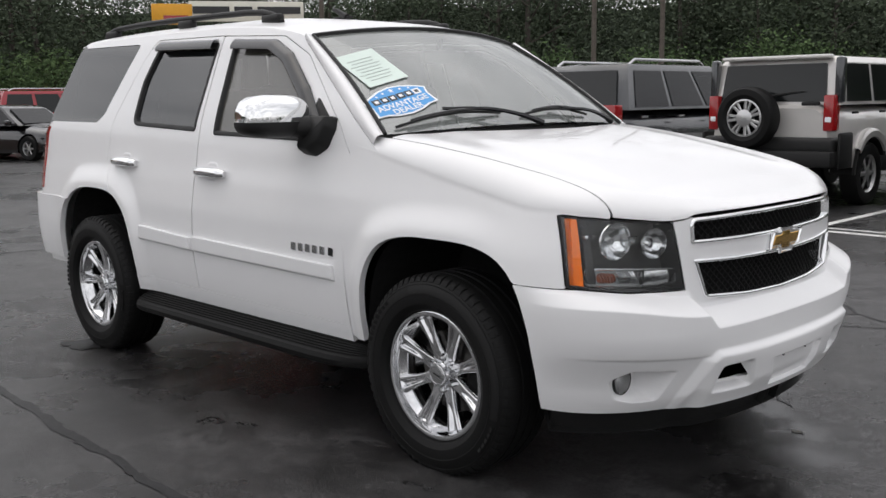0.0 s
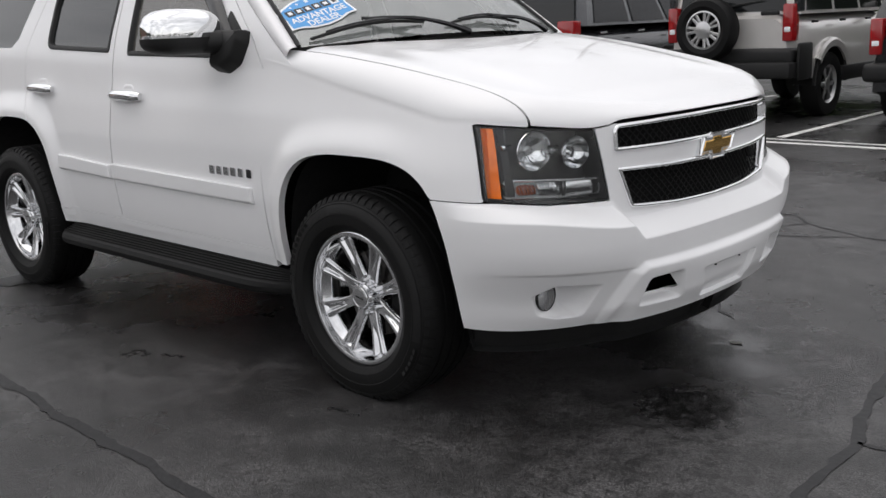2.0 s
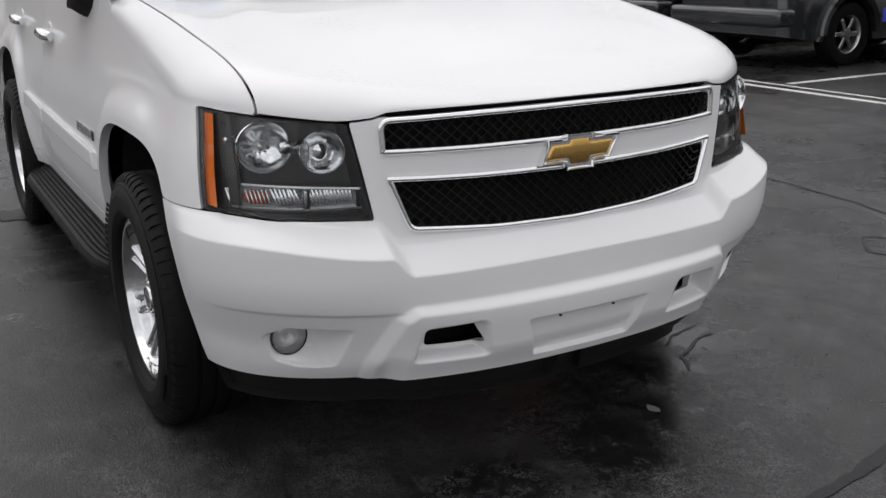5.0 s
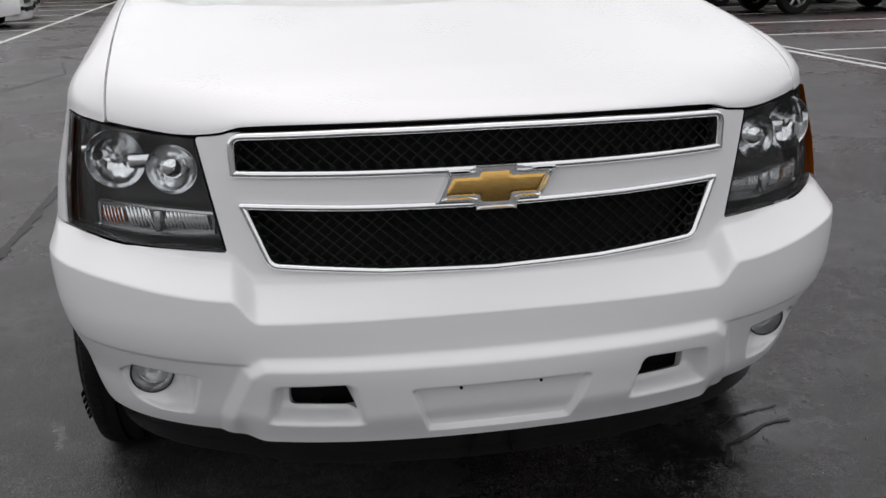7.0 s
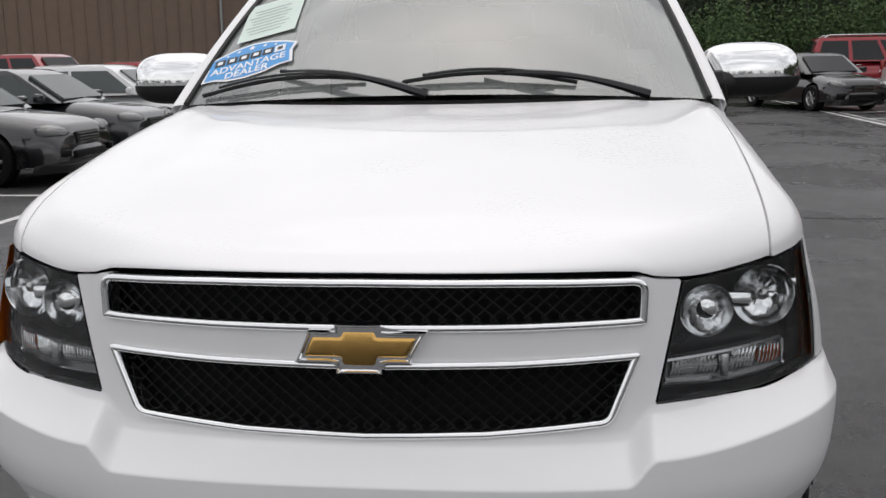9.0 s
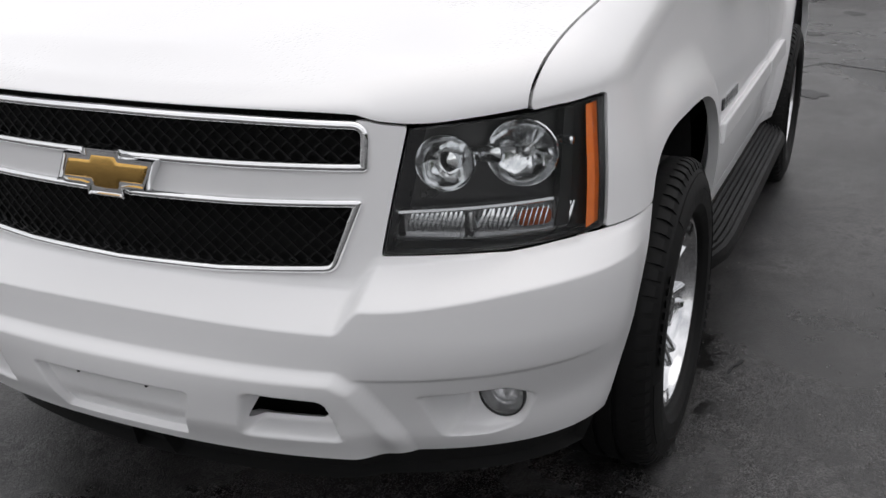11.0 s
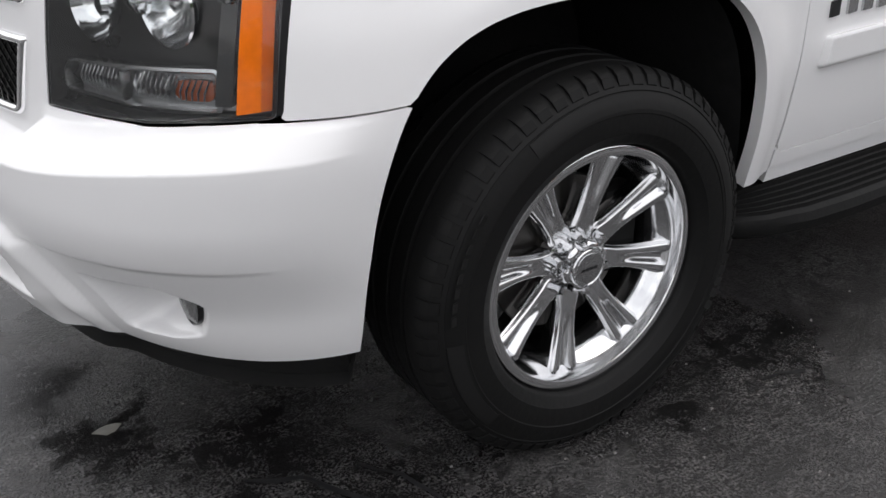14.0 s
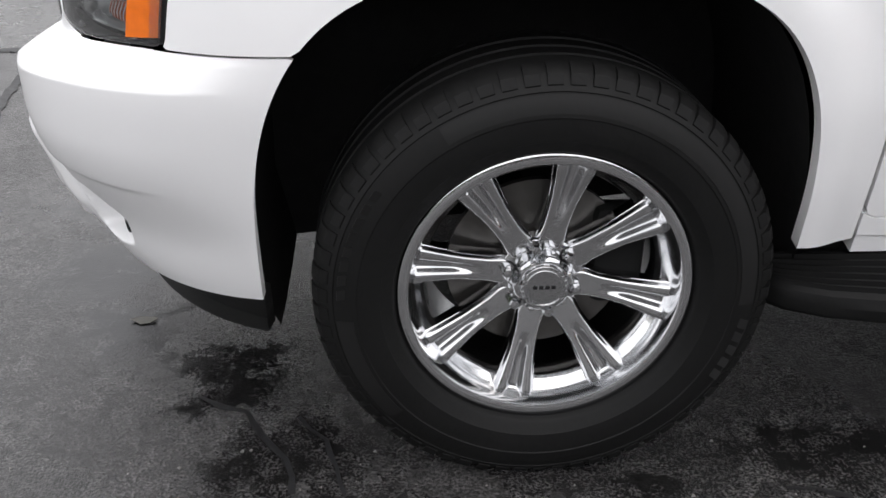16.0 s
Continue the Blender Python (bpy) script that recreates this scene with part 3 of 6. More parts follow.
def fender():
    fus = span(0.55, 1.0, 44) + span(1.0, 1.27, 50)[1:]
    bm = sheet(lambda s, v: ring(s, 0.40 + (rim_z(s) - 0.40) * v), fus, span(0, 1, 66),
               lambda s, v, p: min(-in_lamp(p.y, p.z) - 0.003 if p.x > 0.3 else 1, p.z - 0.819 if p.x > 0.2 else 1, arch(p.x, p.z, FRONT_AXLE) - 1, p.x - door_front(p.z) - seam_gap, p.z - 0.452,
                                   p.y - hood_seam(p.x) - seam_gap))
    sheet(lid, fus, [math.sin(math.pi / 2 * (0.5 + 0.5 * k / 26)) for k in range(27)],
          lambda s, e, p: min(p.y - hood_seam(p.x) - seam_gap, p.x - door_front(p.z) - seam_gap), flip=True, bm=bm)
    bmesh.ops.remove_doubles(bm, verts=bm.verts[:], dist=3e-4)
    return right_way(lip(right_way(bm), 0.03))


both_sides("fender", fender, M_WHITE, "white front wing with flared arch")

# flanks
FRONT_DOOR = rounded([(-0.603, 0.50), (-0.612, 1.25), (-0.70, 1.37), (-1.06, 1.70), (-1.30, 1.80), (-1.855, 1.828), (-1.86, 1.36), (-1.86, 0.50)], [0.03, 0.05, 0.05, 0.1, 0.1, 0.01, 0.1, 0.02])
REAR_DOOR = rounded([(-1.866, 0.50), (-1.866, 1.36), (-1.861, 1.83), (-2.57, 1.838), (-2.66, 1.74), (-2.86, 1.36), (-2.86, 1.14), (-2.67, 0.86), (-2.575, 0.66), (-2.52, 0.50)], [0.02, 0.1, 0.01, 0.05, 0.05, 0.1, 0.15, 0.15, 0.1, 0.03])
FRONT_WIN = rounded([(-0.79, 1.305), (-1.0, 1.53), (-1.20, 1.695), (-1.36, 1.765), (-1.735, 1.785), (-1.722, 1.322)], [0.02, 0.1, 0.1, 0.1, 0.02, 0.015])
REAR_WIN = rounded([(-1.915, 1.337), (-1.888, 1.79), (-2.515, 1.805), (-2.60, 1.60), (-2.60, 1.362)], [0.015, 0.02, 0.04, 0.2, 0.06])
QUARTER_WIN = rounded([(-3.745, 1.375), (-3.07, 1.37), (-2.99, 1.42), (-2.765, 1.825), (-3.56, 1.832)], [0.01, 0.04, 0.05, 0.02, 0.05])
in_fd, in_rd, in_fw, in_rw, in_qw = inside(FRONT_DOOR), inside(REAR_DOOR), inside(FRONT_WIN), inside(REAR_WIN), inside(QUARTER_WIN)
roof_side = curve([(-3.9, 1.845), (-3.2, 1.868), (-2.0, 1.868), (-1.4, 1.838), (-1.05, 1.778)])
roof_top = curve([(-3.95, 1.895), (-3.6, 1.925), (-2.8, 1.95), (-1.9, 1.944), (-1.4, 1.907), (-1.0, 1.832)])


def pillar_x(z):
    return -0.52 - 1.38 * (z - 1.335)


def flank(x, z):
    return Vector((x, width(x, z), z))


def panel(xs, zs, keep, deep=0.02):
    return right_way(lip(right_way(sheet(flank, xs, zs, lambda x, z, p: keep(x, z))), deep))


def front_door():
    return panel(span(-0.58, -1.88, 84), span(0.49, 1.85, 90), lambda x, z: min(in_fd(x, z) - 0.001, -in_fw(x, z)))


def rear_door():
    return panel(span(-1.85, -2.88, 70), span(0.49, 1.85, 90), lambda x, z: min(in_rd(x, z) - 0.001, -in_rw(x, z), arch(x, z, REAR_AXLE, 0.585) - 1))


both_sides("front_door", front_door, M_WHITE, "white front door with smoked window visor")
both_sides("rear_door", rear_door, M_WHITE, "white rear door with tinted window")


def body_side():
    def keep(s, v, p):
        return min(-in_fd(p.x, p.z) - 0.003, -in_rd(p.x, p.z) - 0.003, -in_qw(p.x, p.z) - 0.002 if p.y > 0.6 else 1, arch(p.x, p.z, REAR_AXLE, 0.585) - 1,
                   roof_side(p.x) - p.z, pillar_x(p.z) - p.x if p.z > 1.26 else door_front(p.z) - 0.003 - p.x)
    bm = sheet(lambda s, v: ring(s, 0.46 + 1.43 * v), span(1.2, 2.0, 150) + span(2.0, 3.0, 24)[1:], span(0, 1, 92), keep)
    return right_way(lip(right_way(bm), 0.02, lambda e: min(v.co.z for v in e.verts) > 1.76))


both_sides("body_side", body_side, M_WHITE, "white body side with roof pillars")


def roof(x, e):
    w, zs, zt = width(x, roof_side(x)) * (1 - 0.075 * step(-3.45, -3.84, x)), roof_side(x), roof_top(x)
    t = max(0.0, (e - 0.45) / 0.55)
    front = 0.10 * e * e * step(-1.5, -1.05, x)
    front -= 0.15 * e ** 4 * ((-3.3 - x) / 0.54) ** 2 if x < -3.3 else 0
    return Vector((x - front, w * e, zs + (zt - 0.03 * e * e - zs) * math.sqrt(max(0.0, 1 - t * t))))


bm = sheet(roof, span(-1.03, -3.84, 76), [math.sin(k * math.pi / 60) for k in range(31)])
mirrored(bm)
part("roof", right_way(bm), M_WHITE, suv)


def screen(a, b):
    y = (0.858 - 0.148 * b) * a
    bulge = 0.03 * math.sin(math.pi * b) * (1 - 0.5 * a * a)
    return Vector((-0.30 - 0.15 * a * a - (0.73 - 0.06 * a * a) * b + bulge, y, 1.368 - 0.03 * a * a + (0.472 - 0.02 * a * a) * b + bulge))


part("windscreen", facing(sheet(screen, span(-1, 1, 30), span(0, 1, 20)), (0.5, 0, 0.8)), M_WIND, suv, "windscreen reflecting a pale grey sky")
rim_pts = [screen(-1, b) for b in span(0, 1, 12)] + [screen(a, 1) for a in span(-1, 1, 14)[1:]] + [screen(1, b) for b in span(1, 0, 12)[1:]]
part("windscreen_seal", tube(bmesh.new(), [p + Vector((0.003, 0, 0.004)) for p in rim_pts], 0.011, 6), M_BLACKPL, suv)


def front_pillar():
    def S(b, k):
        z = 1.30 + 0.49 * b
        outer = Vector((pillar_x(z) + 0.004, width(pillar_x(z), z), z))
        inner = screen(1, b) + Vector((0.0, 0.004, 0.002))
        q = outer.lerp(inner, k)
        out = Vector((0.5, 0.7, 0.4)).normalized() * 0.03 * math.sin(math.pi * k)
        return q + out
    return right_way(sheet(S, span(0, 1, 24), span(0, 1, 8)))


both_sides("front_pillar", front_pillar, M_WHITE)

# panes
for name, f, grow in (("front_window", FRONT_WIN, 0.0), ("rear_window", REAR_WIN, 0.0), ("quarter_window", QUARTER_WIN, 0.004)):
    o = inset(f, -0.012)
    fin = inside(o)

    def pane(fin=fin, o=o, name=name):
        x0, x1 = min(p[0] for p in o), max(p[0] for p in o)
        z0, z1 = min(p[1] for p in o), max(p[1] for p in o)
        back = 0.004 if name == "quarter_window" else 0.014
        return facing(sheet(lambda x, z: flank(x, z) - Vector((0, back, 0)), span(x0 - 0.02, x1 + 0.02, 30), span(z0 - 0.02, z1 + 0.02, 18), lambda x, z, p: fin(x, z)), (0, 1, 0))
    both_sides(name, pane, M_FRONTGLASS if name == "front_window" else M_TINT, "tinted glass pane")
bm = sheet(lambda a, b: Vector((-3.93 + 0.25 * b - 0.05 * (1 - a * a), 0.66 * a, 1.38 + 0.42 * b)), span(-1, 1, 8), span(0, 1, 6))
part("tailgate_window", right_way(bm), M_TINT, suv)


def ribbon(outline, profile, place, cap=False):
    """A moulding along a closed outline: profile is a list of (inset, height)."""
    bm = bmesh.new()
    rows = [[bm.verts.new(place(a, b, h)) for a, b in inset(outline, d)] for d, h in profile]
    n = len(outline)
    for r, q in zip(rows, rows[1:]):
        for i in range(n):
            bm.faces.new((r[i], r[(i + 1) % n], q[(i + 1) % n], q[i]))
    if cap:
        bm.faces.new(rows[-1])
    return right_way(bm)


def side_place(x, z, h):
    return flank(x, z) + Vector((0, h, 0.35 * h))


for name, f in (("front_window_seal", FRONT_WIN), ("rear_window_seal", REAR_WIN)):
    both_sides(name, lambda f=f: ribbon(f, [(-0.006, -0.006), (-0.006, 0.003), (0.004, 0.005), (0.016, 0.001), (0.022, -0.014)], side_place), M_BLACKPL, "black rubber window seal")


def visor(outline, x0, x1, drop):
    """A smoked rain visor along the top of a window."""
    top = [p for p in outline if x1 <= p[0] <= x0 and p[1] > drop]
    top.sort(key=lambda p: -p[0])
    bm = bmesh.new()
    rows = []
    for k, (down, out) in enumerate(((-0.022, 0.004), (-0.014, 0.022), (0.006, 0.033), (0.030, 0.035), (0.040, 0.031))):
        row = []
        for i, p in enumerate(top):
            a, b = top[max(0, i - 1)], top[min(len(top) - 1, i + 1)]
            t = Vector((b[0] - a[0], b[1] - a[1])).normalized()
            n = Vector((-t.y, t.x))
            if n.y > 0:
                n = -n
            q = (p[0] + n.x * down, p[1] + n.y * down)
            row.append(bm.verts.new(side_place(q[0], q[1], out)))
        rows.append(row)
    for r, q in zip(rows, rows[1:]):
        for i in range(len(top) - 1):
            bm.faces.new((r[i], r[i + 1], q[i + 1], q[i]))
    return lip(right_way(bm), 0.004)


both_sides("window_visor", lambda: visor(FRONT_WIN, -0.86, -1.718, 1.38), M_SMOKE, "smoked acrylic rain visor")
both_sides("window_visor", lambda: visor(REAR_WIN, -1.905, -2.53, 1.72), M_SMOKE, "smoked acrylic rain visor")

# side mouldings, badge bars, handles
for x0, x1, z0, z1, bow in ((-0.668, -1.852, 0.690, 0.774, 0.0), (-1.874, -2.42, 0.704, 0.788, 0.0)):
    o = rounded([(x0, z0), (x0 - 0.01, z1 - 0.012), (x1, z1 + 0.012), (x1, z0 + 0.015)], 0.012)
    both_sides("side_moulding", lambda o=o: ribbon(o, [(0, 0), (0.001, 0.012), (0.004, 0.018), (0.009, 0.020)], side_place, True), M_WHITE, "white door protection strip", 12)
for k, (x, w) in enumerate(((-0.678, 0.028), (-0.735, 0.032), (-0.788, 0.034), (-0.841, 0.034), (-0.894, 0.034), (-0.947, 0.034))):
    o = rounded([(x, 0.802), (x, 0.838), (x - w, 0.840), (x - w, 0.804)], 0.004)
    both_sides("badge_bar", lambda o=o: plate(bmesh.new(), o, side_place, 0.006), M_CHROMEDK if k else M_GLOSSBLK, "small chrome badge letter shape")


def door_handle(x, z):
    def make():
        bm = bmesh.new()
        pts = [flank(x + 0.135 - 0.27 * t, z + 0.006 * math.sin(math.pi * t)) + Vector((0, 0.012 + 0.022 * math.sin(math.pi * min(1, max(0, t))) ** 0.5, 0)) for t in span(0, 1, 10)]
        tube(bm, pts, [0.020, 0.025, 0.027, 0.028, 0.028, 0.028, 0.028, 0.028, 0.027, 0.025, 0.020], 8)
        return right_way(bm)
    both_sides("door_handle", make, M_CHROME, "chrome door handle")
    o = rounded([(x + 0.055, z - 0.04), (x + 0.055, z + 0.055), (x - 0.055, z + 0.057), (x - 0.055, z - 0.038)], 0.04)
    both_sides("handle_cup", lambda: ribbon(o, [(0, 0.0005), (0.004, 0.003), (0.012, 0.003), (0.02, 0.001)], side_place), M_WHITE)


door_handle(-1.70, 1.125)
door_handle(-2.63, 1.145)


def mirror_shell(y0, z0, size, cut, mat, name, label):
    def make():
        bm = bmesh.new()
        bmesh.ops.create_uvsphere(bm, u_segments=28, v_segments=18, radius=1)
        for v in bm.verts:
            c = v.co
            c.x, c.y, c.z = [math.copysign(abs(q) ** p, q) for q, p in ((c.x, 0.75), (c.y, 0.62), (c.z, 0.7))]
        bmesh.ops.transform(bm, matrix=Matrix.Translation((-0.965, y0, z0)) @ Matrix.Diagonal((*size, 1)), verts=bm.verts)
        geo = bm.verts[:] + bm.edges[:] + bm.faces[:]
        bmesh.ops.bisect_plane(bm, geom=geo, plane_co=(0, 0, 1.395), plane_no=(0, 0, 1 if cut else -1), clear_inner=True)
        for v in bm.verts:
            if v.co.x < -1.02:
                v.co.x = -1.02 + (v.co.x + 1.02) * 0.15
        return right_way(lip(right_way(bm), 0.006))
    both_sides(name, make, mat, label)


mirror_shell(1.066, 1.405, (0.105, 0.178, 0.112), True, M_CHROME, "mirror_cap", "chrome door mirror cap")
mirror_shell(1.066, 1.40, (0.110, 0.183, 0.078), False, M_BLACKPL, "mirror_base", "black plastic mirror base")


def mirror_arm():
    """The foot on the door and the arm that carries the mirror."""
    foot = rounded([(-0.735, 1.412), (-0.728, 1.36), (-0.765, 1.275), (-0.845, 1.236), (-0.925, 1.242), (-0.925, 1.412)], [0.02, 0.05, 0.06, 0.05, 0.01, 0.01])
    bm = ribbon(foot, [(0.0, -0.01), (0.0, 0.012), (0.006, 0.035), (0.014, 0.055), (0.024, 0.062)], side_place, True)
    tube(bm, [(-0.86, 0.90, 1.365), (-0.88, 0.95, 1.37), (-0.92, 1.02, 1.375)], [0.055, 0.052, 0.048], 12)
    return right_way(bm)


both_sides("mirror_arm", mirror_arm, M_BLACKPL, "black plastic mirror foot on the door")
SAIL = rounded([(-0.775, 1.312), (-0.80, 1.42), (-0.905, 1.505), (-0.925, 1.312)], 0.012)
both_sides("window_sail", lambda: ribbon(SAIL, [(0.0, -0.012), (0.0, 0.004), (0.004, 0.007)], side_place, True), M_BLACKPL, "black corner piece before the window")

# wheelhouses, floor and sills
for cx, tag in ((FRONT_AXLE, 0.545), (REAR_AXLE, 0.585)):
    def house(cx=cx, high=tag):
        bm = bmesh.new()
        rows = []
        for k in range(25):
            a = math.pi * k / 24
            c, s = math.cos(a), math.sin(a)
            x, z = cx + 0.50 * math.copysign(abs(c) ** (2 / 3), c), 0.40 + (high + 0.02) * abs(s) ** (2 / 3)
            rows.append([bm.verts.new((x, y, z)) for y in (0.40, 0.55, 0.74, 0.93)])
        rows.insert(0, [bm.verts.new((cx + 0.46, y, z)) for y, z in ((0.40, 0.22), (0.54, 0.22), (0.72, 0.23), (0.86, 0.25))])
        rows.append([bm.verts.new((cx - 0.50, y, 0.33)) for y in (0.40, 0.55, 0.74, 0.88)])
        for r, q in zip(rows, rows[1:]):
            for i in range(3):
                bm.faces.new((r[i], r[i + 1], q[i + 1], q[i]))
        bm.faces.new([r[0] for r in rows])
        return bm
    both_sides("wheelhouse_liner", house, M_LINER, "black wheelhouse liner")
part("underbody", box(box(box(bmesh.new(), (1.42, 0.78, 0.3), (0.1, 0, 0.50)), (1.95, 1.78, 0.16), (-1.48, 0, 0.47), 0.03), (1.5, 0.8, 0.3), (-3.1, 0, 0.52)), M_DARK, suv)
for ax in (FRONT_AXLE, REAR_AXLE):
    part("axle", tube(bmesh.new(), [(ax, -0.76, 0.40), (ax, 0.76, 0.40)], 0.055), M_DARK, suv)
part("bulkhead", box(box(bmesh.new(), (0.04, 1.7, 0.6), (-0.62, 0, 0.95)), (0.9, 1.1, 0.1), (0.2, 0, 0.95)), M_DARK, suv)


def sill():
    return right_way(lip(right_way(sheet(lambda x, z: flank(x, z) - Vector((0, 0.004, 0)), span(-0.605, -2.50, 20), span(0.42, 0.51, 4))), 0.06))


both_sides("sill", sill, M_WHITE)


def dam():
    def S(s, v):
        z = 0.365 - 0.10 * v
        p = ring(s, 0.365)
        return Vector((p.x - 0.055 - 0.04 * v, p.y - 0.035 - 0.02 * v, z))
    bm = sheet(S, span(0, 1.0, 40), span(0, 1, 4), lambda s, v, p: p.x - 0.47)
    mirrored(bm)
    return right_way(lip(bm, 0.03))


part("air_dam", dam(), M_BLACKPL, suv, "black plastic air dam under the bumper")


def running_board():
    bm = bmesh.new()
    prof = [(0.90, 0.425), (0.90, 0.462), (0.925, 0.470)]
    for k in range(6):
        y = 0.935 + 0.024 * k
        prof += [(y, 0.468), (y + 0.003, 0.476), (y + 0.010, 0.477), (y + 0.013, 0.468)]
    prof += [(1.085, 0.464), (1.098, 0.448), (1.095, 0.425), (1.07, 0.408), (1.0, 0.402), (0.93, 0.405)]
    rows = []
    for x, pull in ((-0.45, 0.30), (-0.48, 0.52), (-0.55, 0.76), (-0.66, 0.94), (-0.80, 1.0), (-1.0, 1.0), (-1.5, 1.0), (-2.0, 1.0), (-2.36, 1.0), (-2.44, 0.85), (-2.47, 0.6)):
        rows.append([bm.verts.new((x, 0.90 + (y - 0.90) * pull * 0.75, 0.44 + (z - 0.44) * (0.75 + 0.25 * pull) - 0.050 - 0.24 * (y - 0.90))) for y, z in prof])
    n = len(prof)
    for r, q in zip(rows, rows[1:]):
        for i in range(n):
            bm.faces.new((r[i], r[(i + 1) % n], q[(i + 1) % n], q[i]))
    bm.faces.new(rows[0])
    bm.faces.new(rows[-1])
    for x in (-0.9, -2.0):
        box(bm, (0.08, 0.22, 0.03), (x, 0.80, 0.375))
    return right_way(bm)


both_sides("running_board", running_board, M_BOARD, "ribbed black running board", 25)

# roof rails, aerial, tail lamps, rear bumper


def rail():
    bm = bmesh.new()
    tube(bm, [(x, 0.60, roof_top(x) - 0.035 + 0.045 * min(1, 6 * abs(math.sin(math.pi * t)) ** 1.0)) for t, x in zip(span(0, 1, 24), span(-1.52, -3.45, 24))], 0.017, 8)
    for x in (-1.6, -2.45, -3.36):
        box(bm, (0.16, 0.045, 0.05), (x, 0.60, roof_top(x) - 0.02), 0.015)
    return right_way(bm)


both_sides("roof_rail", rail, M_BLACKPL, "black roof rail")
bm = box(bmesh.new(), (0.16, 0.02, 0.012), (-1.62, -0.12, 1.935), 0.004)
tube(bm, [(-1.58, -0.12, 1.935), (-1.66, -0.12, 1.975), (-1.70, -0.12, 1.985)], [0.022, 0.014, 0.008], 8)
part("roof_aerial", right_way(bm), M_BLACKPL, suv)


def tail_lamp():
    bm = sheet(lambda s, z: ring(s, z) + Vector((-0.006, 0.004, 0)), span(2.06, 2.45, 16), span(0.94, 1.34, 10))
    return right_way(lip(right_way(bm), 0.03))


both_sides("tail_lamp", tail_lamp, M_RED, "red tail lamp")


def rear_bumper():
    bm = sheet(lambda s, z: ring(s, z) + Vector((-0.06 if s > 2 else -0.0, 0.012, 0)), span(1.90, 3.0, 36), span(0.50, 0.90, 12), lambda s, z, p: arch(p.x, p.z, REAR_AXLE, 0.585) - 1)
    return right_way(lip(right_way(bm), 0.03))


both_sides("rear_bumper", rear_bumper, M_WHITE)

# ---- grille, lamps and badge ----


def front_place(y, z, h):
    return face(y, z, h)


for name, o in (("upper_grille_frame", UPPER), ("lower_grille_frame", LOWER)):
    part(name, ribbon(o, [(-0.004, -0.006), (-0.004, 0.003), (-0.001, 0.008), (0.003, 0.010), (0.008, 0.010), (0.012, 0.006), (0.0135, 0.0), (0.0145, -0.03)], front_place), M_CHROME, suv, "chrome grille surround", 60)


def diamond_mesh(outline, name):
    """Crossing slanted bars behind the opening."""
    fin = inside(inset(outline, -0.004))
    y0, y1 = min(p[0] for p in outline), max(p[0] for p in outline)
    z0, z1 = min(p[1] for p in outline), max(p[1] for p in outline)
    bm = bmesh.new()
    for way in (1, -1):
        c = y0 - 0.3
        while c < y1 + 0.3:
            run = []
            for k in range(40):
                z = z0 + (z1 - z0) * k / 39
                y = c + way * (z - (z0 + z1) / 2) * 1.15
                if fin(y, z) > 0:
                    run.append(face(y, z, -0.026 - 0.003 * way))
            if len(run) > 2:
                tube(bm, run[::4] + ([run[-1]] if (len(run) - 1) % 4 else []), 0.0023, 4)
            c += 0.034
    part(name, right_way(bm), M_GRILLE, suv, "black diamond mesh grille")


M_GRILLE = material("grille_black", (0.006, 0.006, 0.006), 0.45, 0, 0.2, 50, 0, 0, 1, 0.18)
diamond_mesh(UPPER, "upper_grille")
diamond_mesh(LOWER, "lower_grille")
bm = sheet(lambda y, z: face(y, z, -0.075), span(-0.58, 0.58, 30), span(0.70, 1.078, 12))
part("grille_backing", right_way(bm), M_DARK, suv)

BOW = [(-0.130, 0.896), (-0.048, 0.896), (-0.048, 0.874), (0.048, 0.874), (0.048, 0.896), (0.101, 0.896), (0.136, 0.962), (0.048, 0.962), (0.048, 0.977), (-0.048, 0.977), (-0.048, 0.962), (-0.101, 0.962)]


def badge_place(y, z, h):
    return Vector((0.934 - 0.06 * y * y + h, y, z))


def mitred(pts, d):
    """A cornered outline moved inwards by d, corners kept sharp."""
    area = sum(a[0] * b[1] - b[0] * a[1] for a, b in zip(pts, pts[1:] + pts[:1]))
    s = d if area > 0 else -d
    out = []
    for i, p in enumerate(pts):
        p, a, b = Vector(p), Vector(pts[i - 1]), Vector(pts[(i + 1) % len(pts)])
        u, v = (p - a).normalized(), (b - p).normalized()
        n, m = Vector((-u.y, u.x)), Vector((-v.y, v.x))
        q = p + (n + m) * s / max(0.3, 1 + n.dot(m))
        out.append((q.x, q.y))
    return out


def solid_shape(outline, place, heights):
    """A raised shape with a chamfered edge: heights is a list of (inset, height)."""
    bm = bmesh.new()
    rows = [[bm.verts.new(place(a, b, h)) for a, b in inset(outline, d)] for d, h in heights]
    n = len(outline)
    for r, q in zip(rows, rows[1:]):
        for i in range(n):
            bm.faces.new((r[i], r[(i + 1) % n], q[(i + 1) % n], q[i]))
    bm.faces.new(rows[-1])
    bmesh.ops.triangulate(bm, faces=[f for f in bm.faces if len(f.verts) > 4])
    return right_way(bm)


def densed(pts, gap=0.012):
    out = []
    for a, b in zip(pts, pts[1:] + pts[:1]):
        m = max(1, int(math.hypot(b[0] - a[0], b[1] - a[1]) / gap))
        out += [(a[0] + (b[0] - a[0]) * j / m, a[1] + (b[1] - a[1]) * j / m) for j in range(m)]
    return out


